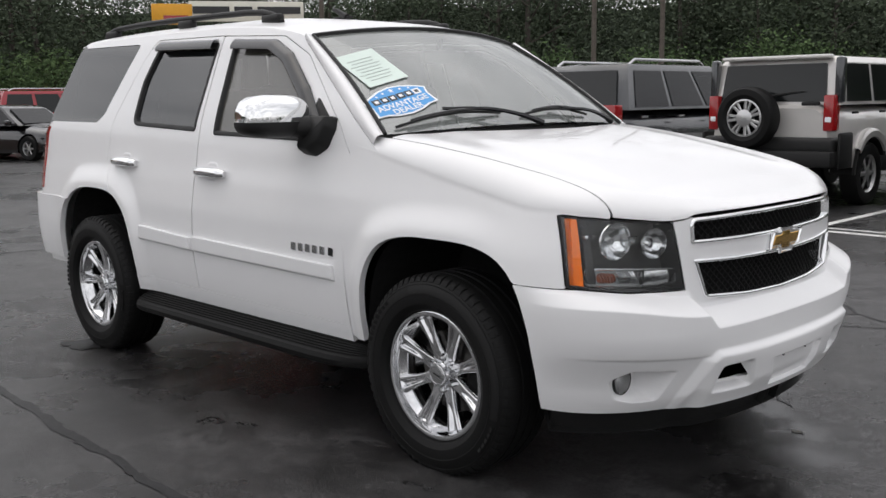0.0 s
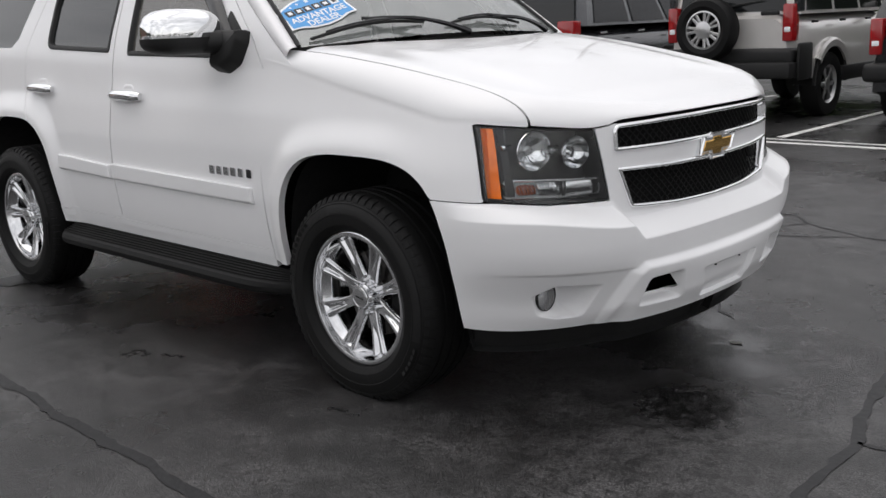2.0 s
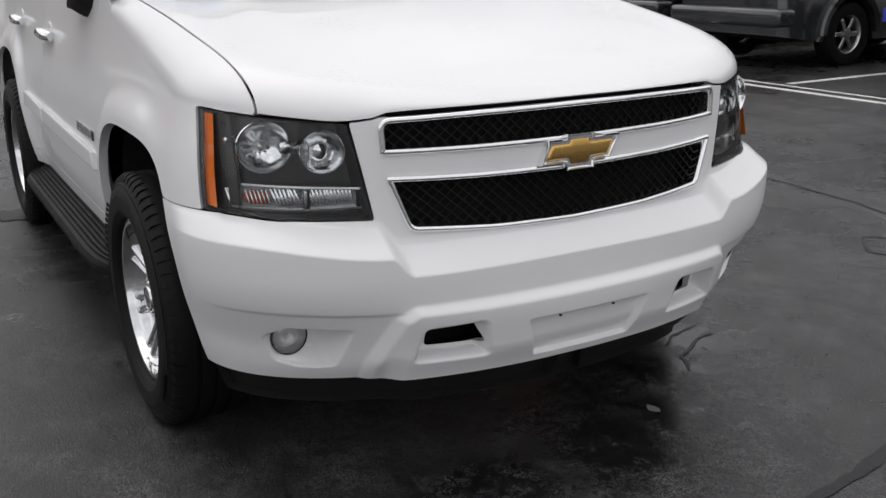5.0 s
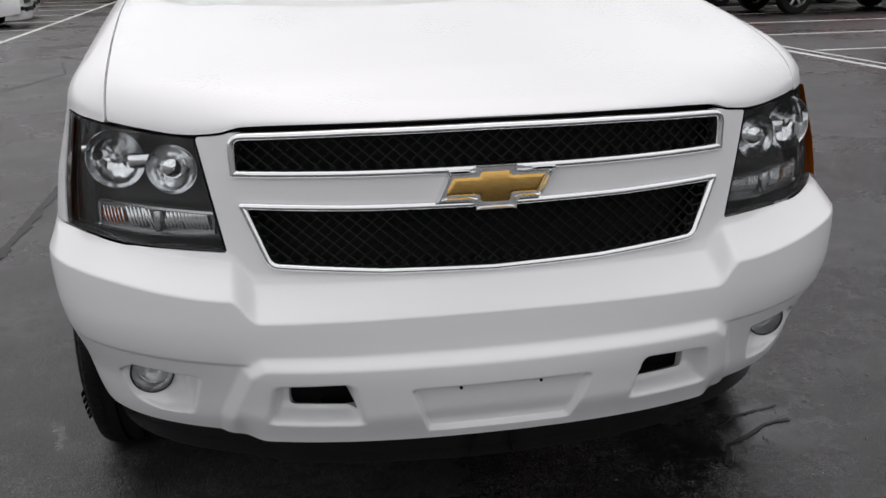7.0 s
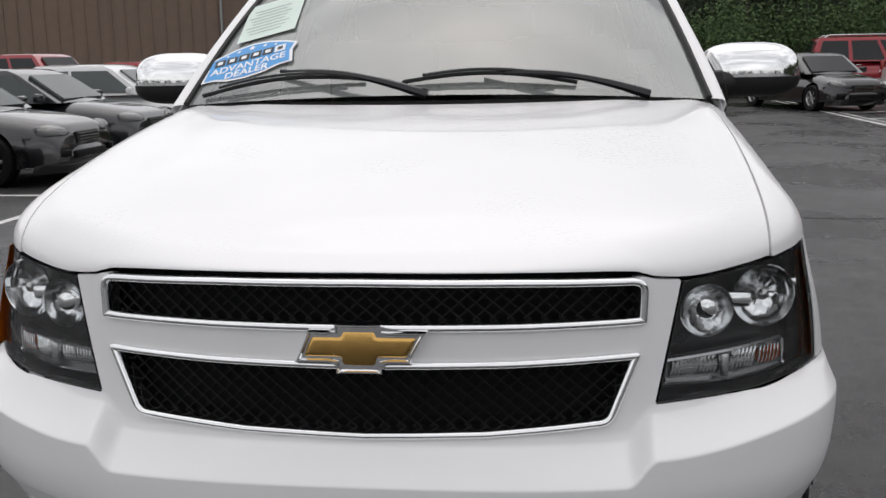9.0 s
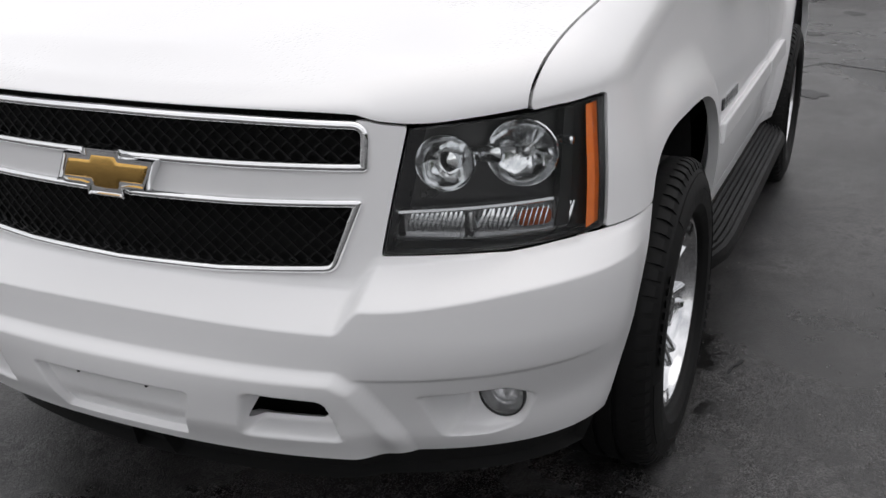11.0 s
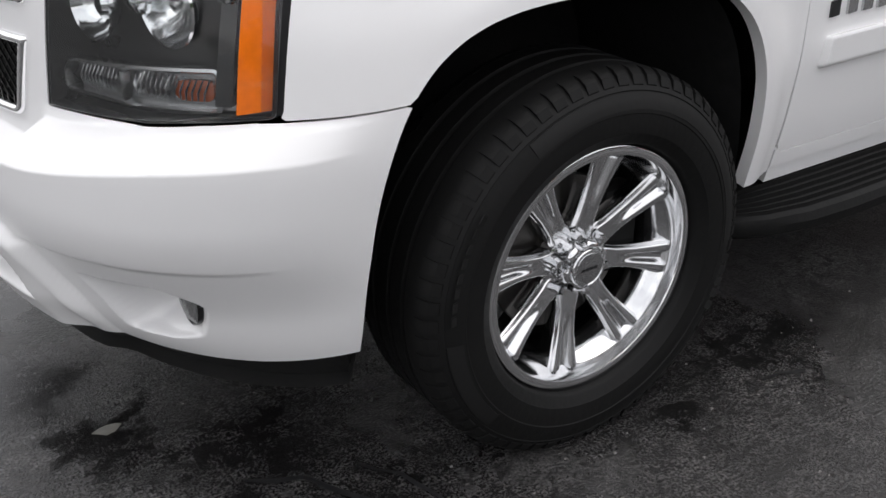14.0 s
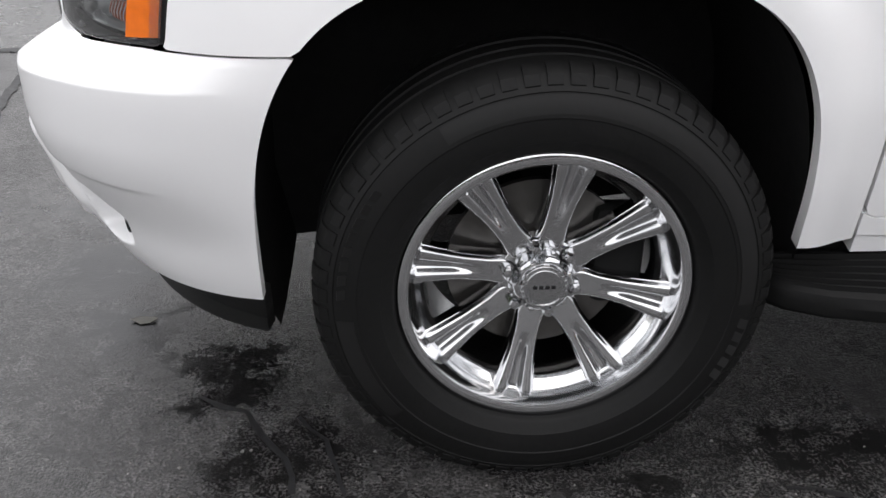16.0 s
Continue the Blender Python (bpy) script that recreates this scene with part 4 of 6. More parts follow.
bow_chrome = part("badge_surround", solid_shape(densed(BOW), badge_place, [(0.0, -0.014), (0.0, 0.012), (0.003, 0.0195), (0.006, 0.0195), (0.009, 0.014)]), M_CHROME, suv, "chrome badge surround", 25)
bow_in = inside(densed(mitred(BOW, 0.0105)))
bm = sheet(lambda y, z: badge_place(y, z, 0.0175 - 3.2 * (z - 0.926) ** 2 - 0.004 * (1 - step(0.0, 0.007, bow_in(y, z)))), span(-0.13, 0.13, 64), span(0.875, 0.975, 30), lambda y, z, p: bow_in(y, z))
part("badge_face", lip(facing(bm, (1, 0, 0)), 0.008), M_GOLD, bow_chrome, "gold badge face", 40)

M_TRIMWHITE = M_WHITE


def head_lamp():
    lamp = None
    o = inset(HEADLAMP, 0.002)
    fin = inside(o)
    ys, zs = span(0.56, 0.96, 40), span(0.77, 1.085, 32)
    back = sheet(lambda y, z: face(y, z) + Vector((-0.085 + 0.02 * step(0.80, 0.94, y), 0, 0)), ys, zs, lambda y, z, p: fin(y, z))
    wall = ribbon(o, [(0.0, 0.0), (0.004, -0.004), (0.006, -0.02)], front_place)
    deep = bmesh.new()
    rows = [[deep.verts.new(face(a, b) + Vector((d, 0, 0))) for a, b in inset(o, k)] for k, d in ((0.003, -0.003), (0.0, -0.09))]
    n = len(o)
    for i in range(n):
        deep.faces.new((rows[0][i], rows[0][(i + 1) % n], rows[1][(i + 1) % n], rows[1][i]))
    return back, wall, deep, o, fin


FOG_AT = (0.728, 0.782, 0.473)


def add_lamp(side):
    def flipped(bm):
        return bm if side > 0 else mirrored(bm, False)

    back, wall, deep, o, fin = head_lamp()
    lamp = part("headlamp", flipped(right_way(back)), M_LAMPBLK, suv, "clear headlamp with black housing and amber side marker")
    part("lamp_bezel", flipped(right_way(deep)), M_LAMPBLK, lamp)
    part("lamp_rim", flipped(wall), M_GLOSSBLK, lamp)
    def strip(name, label, mat, f0, f1, t0, t1, deep, parent):
        """A piece along the lamp's outer edge."""
        bm = sheet(lambda f, t: face(*lamp_edge(t, f), -deep), span(f0, f1, 4), span(t0, t1, 20))
        return part(name, flipped(right_way(lip(right_way(bm), 0.02))), mat, parent, label)

    strip("lamp_pillar", "black ribbed strip inside the lamp", M_LAMPBLK, 0.064, 0.085, 0.06, 0.94, 0.018, lamp)
    for name, cy, cz, r, push in (("high_beam", 0.686, 0.970, 0.056, 0.022), ("low_beam", 0.812, 0.983, 0.067, 0.020)):
        x0 = front_x(cy, cz) - push
        bm = bmesh.new()
        prof = [(r, 0.0), (r * 0.985, 0.004), (r * 0.95, 0.001), (r * 0.9, -0.008), (r * 0.75, -0.019), (r * 0.5, -0.030), (r * 0.2, -0.036), (0.004, -0.037)]
        revolve(bm, prof, 28, "x", (x0, cy, cz))
        for v in bm.verts:
            rr = math.hypot(v.co.y - cy, v.co.z - cz) / r
            v.co.x -= 0.45 * (v.co.y - cy) * 0.6
            v.co.x += 0.0017 * math.sin(11 * math.atan2(v.co.z - cz, v.co.y - cy)) * rr * (1 - rr) * 4
        part(name, flipped(right_way(bm)), M_REFLECT, lamp, "chrome reflector bowl", 55)
        g = 1.0 if name == "low_beam" else 1.7
        bm = revolve(bmesh.new(), [(0.013 * g, -0.036), (0.015 * g, -0.02), (0.012 * g, -0.010), (0.006 * g, -0.006), (0.001, -0.005)], 14, "x", (x0, cy, cz))
        part("bulb", flipped(right_way(bm)), M_CHROMEDK if name == "low_beam" else M_CHROME, lamp)
    bm = bmesh.new()
    box(bm, (0.03, 0.072, 0.036), (front_x(0.745, 0.984) - 0.044, 0.748, 0.982), 0.012)
    part("reflector_bridge", flipped(right_way(bm)), M_REFLECT, lamp)
    bm = box(bmesh.new(), (0.02, 0.05, 0.020), (front_x(0.868, 0.995) - 0.035, 0.868, 0.998), 0.006)
    part("reflector_wing", flipped(right_way(bm)), M_REFLECT, lamp)
    # turn signal and running lamp bar
    bm = bmesh.new()
    bar = rounded([(0.605, 0.822), (0.603, 0.872), (0.75, 0.880), (0.884, 0.888), (0.888, 0.824), (0.75, 0.818)], 0.008)
    bar_fin = inside(bar)
    bm = sheet(lambda y, z: face(y, z) + Vector((-0.048 + 0.006 * 0, 0, 0)), span(0.60, 0.895, 42), span(0.815, 0.895, 9), lambda y, z, p: bar_fin(y, z))
    part("signal_lamp", flipped(right_way(bm)), M_SIGNAL, lamp, "dark signal lamp with clear flutes", 60)
    for k in range(22):
        y = 0.618 + 0.0085 * k if k < 12 else 0.640 + 0.0085 * k if k < 19 else 0.7095 + 0.0085 * k
        lean = 0.004 + 0.0006 * (k % 7)
        bm = tube(bmesh.new(), [face(y + a, z) + Vector((back, 0, 0)) for a, z, back in ((-lean, 0.830, -0.046), (0, 0.85, -0.041), (lean, 0.874, -0.046))], [0.0028, 0.0048, 0.0028], 6)
        part("flute", flipped(right_way(bm)), M_REFLECT, lamp)
    for k in range(6):
        y = 0.808 + 0.0085 * k
        bm = tube(bmesh.new(), [face(y + a, z) + Vector((back, 0, 0)) for a, z, back in ((-0.004, 0.832, -0.040), (0, 0.85, -0.036), (0.004, 0.872, -0.040))], [0.0012, 0.0022, 0.0012], 6)
        part("flute", flipped(right_way(bm)), M_REFLECT, lamp)
    bm = ribbon(bar, [(-0.004, -0.05), (-0.004, -0.026), (0.001, -0.024), (0.004, -0.028), (0.004, -0.05)], front_place)
    part("signal_frame", flipped(bm), M_CHROMEDK, lamp)
    amber = rounded([(0.804, 0.834), (0.804, 0.866), (0.858, 0.870), (0.860, 0.836)], 0.014)
    amber_fin = inside(amber)
    bm = sheet(lambda y, z: face(y, z) + Vector((-0.040 - 9 * (z - 0.852) ** 2, 0, 0)), span(0.78, 0.885, 22), span(0.825, 0.885, 10), lambda y, z, p: amber_fin(y, z))
    part("signal_bulb", flipped(right_way(lip(right_way(bm), 0.008))), M_AMBERIN, lamp, "amber bulb behind the clear lens")
    bm = box(bmesh.new(), (0.03, 0.018, 0.05), (front_x(0.727, 0.85) - 0.038, 0.727, 0.85), 0.004)
    part("signal_divider", flipped(right_way(bm)), M_CHROMEDK, lamp)
    def marker(f, t):
        y, z = lamp_edge(0.05 + 0.90 * t, 0.005)
        return Vector((front_x(y, z) + 0.056 * f, y - 0.010 - 0.009 * f, z))
    bm = sheet(marker, span(0, 1, 6), span(0, 1, 40))
    part("side_marker", flipped(facing(bm, (0, 1, 0))), M_AMBER, lamp, "amber side marker reflector")
    bm = sheet(lambda y, z: face(y, z, -0.001), ys_lens, zs_lens, lambda y, z, p: fin(y, z))
    lens = part("lamp_lens", flipped(facing(bm, (1, 0, 0))), M_CLEAR, lamp, "clear lamp lens")
    lens.visible_shadow = False
    # fog lamp
    bm = revolve(bmesh.new(), [(0.048, -0.05), (0.048, 0.001), (0.047, 0.002), (0.045, 0.0), (0.042, -0.014), (0.036, -0.022), (0.030, -0.020), (0.023, -0.034), (0.015, -0.029), (0.008, -0.036), (0.002, -0.020)], 28, "x", FOG_AT)
    fog = part("fog_lamp", flipped(right_way(bm)), M_FOGBOWL, suv, "round fog lamp in the bumper")
    bm = revolve(bmesh.new(), [(0.047, 0.003), (0.038, 0.009), (0.022, 0.013), (0.002, 0.015)], 28, "x", FOG_AT)
    lens = part("fog_lens", flipped(facing(bm, (1, 0, 0))), M_FOGGLASS, fog)
    lens.visible_shadow = False
    bm = revolve(bmesh.new(), [(0.0515, -0.055), (0.0515, 0.002), (0.0505, 0.005), (0.0475, 0.004), (0.047, -0.002)], 28, "x", FOG_AT)
    part("fog_ring", flipped(right_way(bm)), M_GLOSSBLK, fog, "black gasket ring")


M_FOGBOWL = material("fog_lamp_bowl", (0.75, 0.75, 0.76), 0.2, 0.9, 0.2, 90, 0.4)
M_SIGNAL = material("signal_reflector", (0.34, 0.34, 0.345), 0.2, 0.85, 0.3, 60, 0.3)
ys_lens, zs_lens = span(0.56, 0.96, 40), span(0.77, 1.085, 32)
add_lamp(1)
add_lamp(-1)
for y in (0.090, -0.094):
    bm = revolve(bmesh.new(), [(0.0035, -0.006), (0.0035, 0.002), (0.0005, 0.003)], 8, "x", (front_x(y, 0.486) + 0.006, y, 0.486))
    part("plate_screw", right_way(bm), M_DARK, suv)
for y in (0.41, -0.41):
    part("tow_cavity", box(bmesh.new(), (0.02, 0.2, 0.1), (0.835, y, 0.47)), M_DARK, suv)

# ---- cowl, wipers, stickers ----
bm = sheet(lambda a, k: Vector((hood_back(0.84 * a) + 0.06 - 0.20 * k, 0.84 * a, hood_top(-0.35) - 0.032 - 0.02 * a * a + 0.02 * k)), span(-1, 1, 30), span(0, 1, 4))
part("cowl", right_way(bm), M_BLACKPL, suv, "black cowl panel under the windscreen")


def on_screen(a, b, h):
    e = 0.01
    p = screen(a, b)
    n = (screen(a + e, b) - p).cross(screen(a, b + e) - p).normalized()
    return p + n * h


for piv, tip, b0, b1 in (((-0.02, -0.02), (-0.62, 0.14), (-0.93, 0.035), (-0.27, 0.08)), ((0.77, -0.01), (0.18, 0.10), (-0.12, 0.055), (0.52, 0.055))):
    arm = [on_screen(piv[0] + (tip[0] - piv[0]) * t, piv[1] + (tip[1] - piv[1]) * t, 0.018 + 0.030 * math.sin(math.pi * min(1, t * 1.05))) for t in span(0, 1, 12)]
    bm = tube(bmesh.new(), arm, [0.016, 0.015, 0.013, 0.012, 0.011, 0.010, 0.010, 0.010, 0.009, 0.009, 0.009, 0.008, 0.008], 6)
    wiper = part("wiper", right_way(bm), M_GLOSSBLK, suv, "black wiper arm resting on the windscreen")
    bm = tube(bmesh.new(), [on_screen(b0[0] + (b1[0] - b0[0]) * t, b0[1] + (b1[1] - b0[1]) * t + 0.03 * math.sin(math.pi * t), 0.012 + 0.012 * math.sin(math.pi * t)) for t in span(0, 1, 14)], 0.007, 6)
    part("wiper_blade", right_way(bm), M_BLACKPL, wiper)
    bm = tube(bmesh.new(), [on_screen(b0[0] + (b1[0] - b0[0]) * t, b0[1] + (b1[1] - b0[1]) * t + 0.03 * math.sin(math.pi * t), 0.026 + 0.014 * math.sin(math.pi * t)) for t in span(0.12, 0.88, 10)], 0.005, 6)
    part("wiper_bridge", right_way(bm), M_GLOSSBLK, wiper)


def sticker(name, origin, right, outline, mat, lift, label, parent, size=1.0):
    """A printed shape on the windscreen; outline in metres from its middle."""
    a, b = origin
    p, e = screen(a, b), 0.01
    n = (screen(a + e, b) - p).cross(screen(a, b + e) - p).normalized()
    u = Vector(right)
    u = (u - n * u.dot(n)).normalized()
    v = n.cross(u)
    m = Matrix((u, v, n)).transposed().to_4x4()
    m.translation = p + n * lift
    bm = bmesh.new()
    bm.faces.new([bm.verts.new((x, y, 0)) for x, y in outline])
    bmesh.ops.triangulate(bm, faces=bm.faces[:])
    ob = part(name, bm, mat, parent, label, at=m @ Matrix.Scale(size, 4))
    return ob, m


def lettering(text, size, at, mat, parent):
    cu = bpy.data.curves.new("lettering", "FONT")
    cu.body, cu.size, cu.align_x, cu.align_y = text, size, "CENTER", "CENTER"
    cu.extrude, cu.offset = 0.0002, size * 0.018
    cu.materials.append(mat)
    ob = new("lettering", cu)
    ob.parent = parent
    ob.matrix_basis = at
    return tagged(ob, "white printed lettering")


TILT = (0.03, 1.0, 0.14)
badge = [(-0.128, 0.03), (-0.10, 0.046), (-0.05, 0.066), (0.0, 0.074), (0.05, 0.066), (0.10, 0.046), (0.128, 0.03), (0.118, 0.0), (0.124, -0.05), (0.09, -0.052), (0.05, -0.066), (0, -0.072), (-0.05, -0.066), (-0.09, -0.052), (-0.124, -0.05), (-0.118, 0.0)]
outer, m = sticker("dealer_sticker", (-0.812, 0.255), TILT, badge, M_PRINTW, 0.004, "blue and white dealer sticker on the windscreen", suv, 1.38)
blue = bmesh.new()
blue.faces.new([blue.verts.new((x * 0.93, y * 0.90, 0.0008)) for x, y in badge])
part("sticker_face", blue, M_BLUE, outer)
lettering("ADVANTAGE", 0.034, Matrix.Translation((0, -0.017, 0.0016)), M_PRINTW, outer)
lettering("DEALER", 0.034, Matrix.Translation((0, -0.046, 0.0016)), M_PRINTW, outer)
for k in range(6):
    bm = box(bmesh.new(), (0.029, 0.026, 0.0004), (-0.0825 + 0.033 * k, 0.018, 0.0016))
    part("printed_tile", bm, M_PRINTK if k < 5 else M_PRINTW, outer)
    bm = box(bmesh.new(), (0.014, 0.013, 0.0004), (-0.0825 + 0.033 * k, 0.018, 0.0022))
    part("printed_mark", bm, M_PRINTW if k < 5 else M_PRINTK, outer)
for k, (x, y, r) in enumerate(((-0.066, 0.042, 0.006), (-0.036, 0.049, 0.007), (0.0, 0.052, 0.011), (0.036, 0.049, 0.007), (0.066, 0.042, 0.006))):
    bm = bmesh.new()
    bm.faces.new([bm.verts.new((x + r * q * math.sin(j * math.pi / 5), y + r * q * math.cos(j * math.pi / 5), 0.0016)) for j, q in ((j, 1 if j % 2 == 0 else 0.45) for j in range(10))])
    bmesh.ops.triangulate(bm, faces=bm.faces[:])
    part("printed_star", bm, M_PRINTW, outer)
paper = [(-0.10, -0.125), (0.10, -0.125), (0.10, 0.125), (-0.10, 0.125)]
sheet_ob, m = sticker("window_form", (-0.83, 0.58), TILT, paper, M_PAPER, 0.003, "white printed form on the windscreen", suv, 1.12)
for k in range(9):
    bm = box(bmesh.new(), (0.15 - 0.02 * (k % 3), 0.004, 0.0004), (-0.01, 0.09 - 0.022 * k, 0.001))
    part("printed_line", bm, M_PLINE, sheet_ob) if k else None
bm = box(bmesh.new(), (0.002, 0.09, 0.07), (0, 0, 0))
part("inspection_sticker", bm, M_PRINTW, suv, "small white sticker inside the windscreen", at=Matrix.Translation(on_screen(0.80, 0.26, -0.012)) @ pose(0, 0, 0, 0, -50, 15))
bm = box(box(bmesh.new(), (0.05, 0.26, 0.07), (-0.98, 0, 1.70), 0.02), (0.02, 0.02, 0.08), (-0.98, 0, 1.75))
part("rear_view_mirror", bm, M_BLACKPL, suv)

# ---- cabin ----
M_DASH = material("grey_dashboard", (0.10, 0.10, 0.098), 0.7, 0, 0.15, 60, 0.2)
M_HEADLINER = material("grey_headliner", (0.34, 0.33, 0.31), 0.9, 0, 0.08, 50, 0.1)
bm = sheet(lambda y, t: Vector((-0.44 - 0.42 * t - 0.12 * (y / 0.8) ** 2, y, 1.345 - 0.02 * t - 0.10 * max(0, t - 0.75) * 4 + 0.035 * (1 - step(0.15, 0.28, abs(y + 0.0) if False else abs(y - 0.38))) * step(0.3, 0.7, t))), span(-0.82, 0.82, 36), span(0, 1, 12))
part("dashboard", right_way(lip(right_way(bm), 0.1)), M_DASH, suv)
for y in (-0.40, 0.40):
    bm = box(box(box(bmesh.new(), (0.5, 0.5, 0.16), (-1.42, y, 0.98), 0.06), (0.14, 0.5, 0.62), (-1.70, y, 1.26), 0.06), (0.10, 0.26, 0.18), (-1.74, y, 1.64), 0.045)
    part("seat", right_way(bm), M_SEAT, suv, "grey cloth front seat")
bm = box(box(bmesh.new(), (0.5, 1.4, 0.16), (-2.35, 0, 0.98), 0.06), (0.14, 1.4, 0.6), (-2.62, 0, 1.26), 0.06)
part("rear_seat", right_way(bm), M_SEAT, suv)
bm = revolve(bmesh.new(), [(0.185 + 0.014 * math.cos(a), 0.014 * math.sin(a)) for a in [2 * math.pi * k / 8 for k in range(8)]], 32, "x", (0, 0, 0), True)
bmesh.ops.transform(bm, matrix=pose(-0.98, 0.40, 1.22, 0, -25, 0), verts=bm.verts)
part("steering_wheel", right_way(bm), M_BLACKPL, suv)
bm = sheet(lambda x, e: roof(x, e) - Vector((0, 0, 0.05)), span(-1.15, -3.7, 14), span(0.001, 0.93, 8))
mirrored(bm)
part("headliner", right_way(bm), M_HEADLINER, suv)
bm = box(bmesh.new(), (3.1, 1.6, 0.05), (-2.2, 0, 0.62))
part("cabin_floor", bm, M_DARK, suv)

# ---- wheels ----


def build_wheel():
    """A wheel about its own hub, outer face towards +y."""
    bm = bmesh.new()
    lipy = 0.120
    revolve(bm, [(0.214, -0.12), (0.213, 0.050), (0.216, 0.060), (0.222, 0.069), (0.230, 0.079), (0.2365, 0.090), (0.2405, 0.102), (0.2425, 0.113), (0.2445, 0.1178), (0.2475, lipy - 0.001), (0.2605, lipy), (0.2640, lipy - 0.002), (0.2665, lipy - 0.009), (0.266, lipy - 0.02)], 96)
    revolve(bm, [(0.078, 0.025), (0.078, 0.057), (0.074, 0.060), (0.062, 0.061), (0.02, 0.061)], 48)
    wheel = part("wheel", right_way(bm), M_WHEEL, suv, "chrome alloy wheel with eight grooved spokes", 40)
    wide = curve([(0.060, 0.0245), (0.075, 0.0285), (0.105, 0.0250), (0.145, 0.0262), (0.190, 0.0325), (0.240, 0.0425)])

    def spoke(r, t):
        q = (r - 0.06) / 0.178
        a = abs(t)
        y = 0.0605 + 0.036 * q - 0.004 * math.sin(math.pi * q)
        groove = (1 - step(0.10, 0.46, a)) * step(0.28, 0.62, q)
        y -= 0.0155 * groove * (0.55 + 0.45 * q)
        y -= 0.012 * step(0.74, 1.0, a) ** 1.6
        y -= 0.010 * step(0.955, 1.0, q)
        return Vector((r, y, wide(r) * t))

    ts = [0, 0.05, 0.10, 0.16, 0.22, 0.28, 0.34, 0.40, 0.46, 0.54, 0.64, 0.74, 0.80, 0.86, 0.92, 0.96, 1.0]
    sp = sheet(spoke, span(0.060, 0.228, 26) + [0.231, 0.234, 0.2365, 0.238], [-t for t in ts[:0:-1]] + ts)
    facing(sp, (0, 1, 0))
    geo = bmesh.ops.extrude_edge_only(sp, edges=[e for e in sp.edges if e.is_boundary])["geom"]
    for v in geo:
        if isinstance(v, bmesh.types.BMVert):
            v.co.y -= 0.036
            v.co.z *= 0.86
    first = part("spoke", right_way(sp), M_WHEEL, wheel, "", 48)
    for k in range(8):
        ob = first if k == 0 else new("spoke", first.data)
        ob.parent = wheel
        ob.matrix_basis = Matrix.Rotation(-math.pi / 4 * k - math.radians(11), 4, "Y")
    # hub cap: scalloped flank round the nuts, then a stepped face
    bm = bmesh.new()
    rings = []
    for r, dip, y in ((0.060, 0.004, 0.0540), (0.060, 0.012, 0.0660), (0.058, 0.014, 0.0800), (0.054, 0.011, 0.0880), (0.049, 0.003, 0.0915), (0.0445, 0.0, 0.0920), (0.0435, 0.0, 0.0970), (0.0415, 0.0, 0.0995), (0.0365, 0.0, 0.1000), (0.0355, 0.0, 0.0985), (0.001, 0.0, 0.0985)):
        ring_now = []
        for k in range(72):
            a = 2 * math.pi * k / 72
            rr = r - dip * max(0.0, math.cos(6 * (a - 0.3))) ** 0.7
            ring_now.append(bm.verts.new((rr * math.cos(a), y, rr * math.sin(a))))
        rings.append(ring_now)
    for p, q in zip(rings, rings[1:]):
        for k in range(72):
            bm.faces.new((p[k], p[(k + 1) % 72], q[(k + 1) % 72], q[k]))
    part("hub_cap", right_way(bm), M_WHEEL, wheel, "chrome hub cap", 30)
    bm = revolve(bmesh.new(), [(0.0345, 0.0982), (0.033, 0.0996), (0.001, 0.0998)], 32)
    part("cap_face", right_way(bm), M_CHROMEDK, wheel)
    for k in range(4):
        part("cap_mark", box(bmesh.new(), (0.008, 0.0010, 0.007), (-0.0165 + 0.011 * k, 0.1001, 0)), M_GLOSSBLK, wheel)
    for k in range(24):
        a = 2 * math.pi * k / 24
        bm = box(bmesh.new(), (0.003, 0.0016, 0.006), (0, 0, 0))
        bmesh.ops.transform(bm, matrix=Matrix.Translation((0.0392 * math.cos(a), 0.1002, 0.0392 * math.sin(a))) @ Matrix.Rotation(-a, 4, "Y"), verts=bm.verts)
        part("cap_notch", bm, M_CHROMEDK, wheel)
    for k in range(6):
        a = math.pi / 3 * k + 0.3
        at = (0.0665 * math.cos(a), 0, 0.0665 * math.sin(a))
        bm = revolve(bmesh.new(), [(0.0135, 0.0520), (0.0135, 0.0560), (0.0105, 0.0580), (0.0105, 0.0760), (0.0085, 0.0820), (0.0005, 0.0830)], 6, "y", at)
        part("lug_nut", right_way(bm), M_WHEEL, wheel, crease=30)
        bm = revolve(bmesh.new(), [(0.0165, 0.0590), (0.0165, 0.0615), (0.0130, 0.0618)], 16, "y", at)
        part("nut_seat", right_way(bm), M_GLOSSBLK, wheel, crease=30)
        a += math.pi / 6
        bm = box(bmesh.new(), (0.007, 0.020, 0.012), (0, 0, 0), 0.003)
        bmesh.ops.transform(bm, matrix=Matrix.Translation((0.059 * math.cos(a), 0.0730, 0.059 * math.sin(a))) @ Matrix.Rotation(-a, 4, "Y"), verts=bm.verts)
        part("hub_rib", bm, M_WHEEL, wheel)
    bm = revolve(bmesh.new(), [(0.17, -0.01), (0.17, 0.005), (0.075, 0.006), (0.075, 0.03), (0.02, 0.03)], 40)
    part("brake_disc", right_way(bm), M_BRAKE, wheel)
    part("brake_caliper", box(bmesh.new(), (0.10, 0.06, 0.20), (-0.15, 0.0, 0.02), 0.02), M_DARK, wheel)
    # tyre
    R = TYRE_R
    prof = [(0.240, -0.11), (0.262, -0.125), (0.30, -0.142), (0.345, -0.146), (0.378, -0.135), (R - 0.014, -0.118), (R - 0.005, -0.105)]
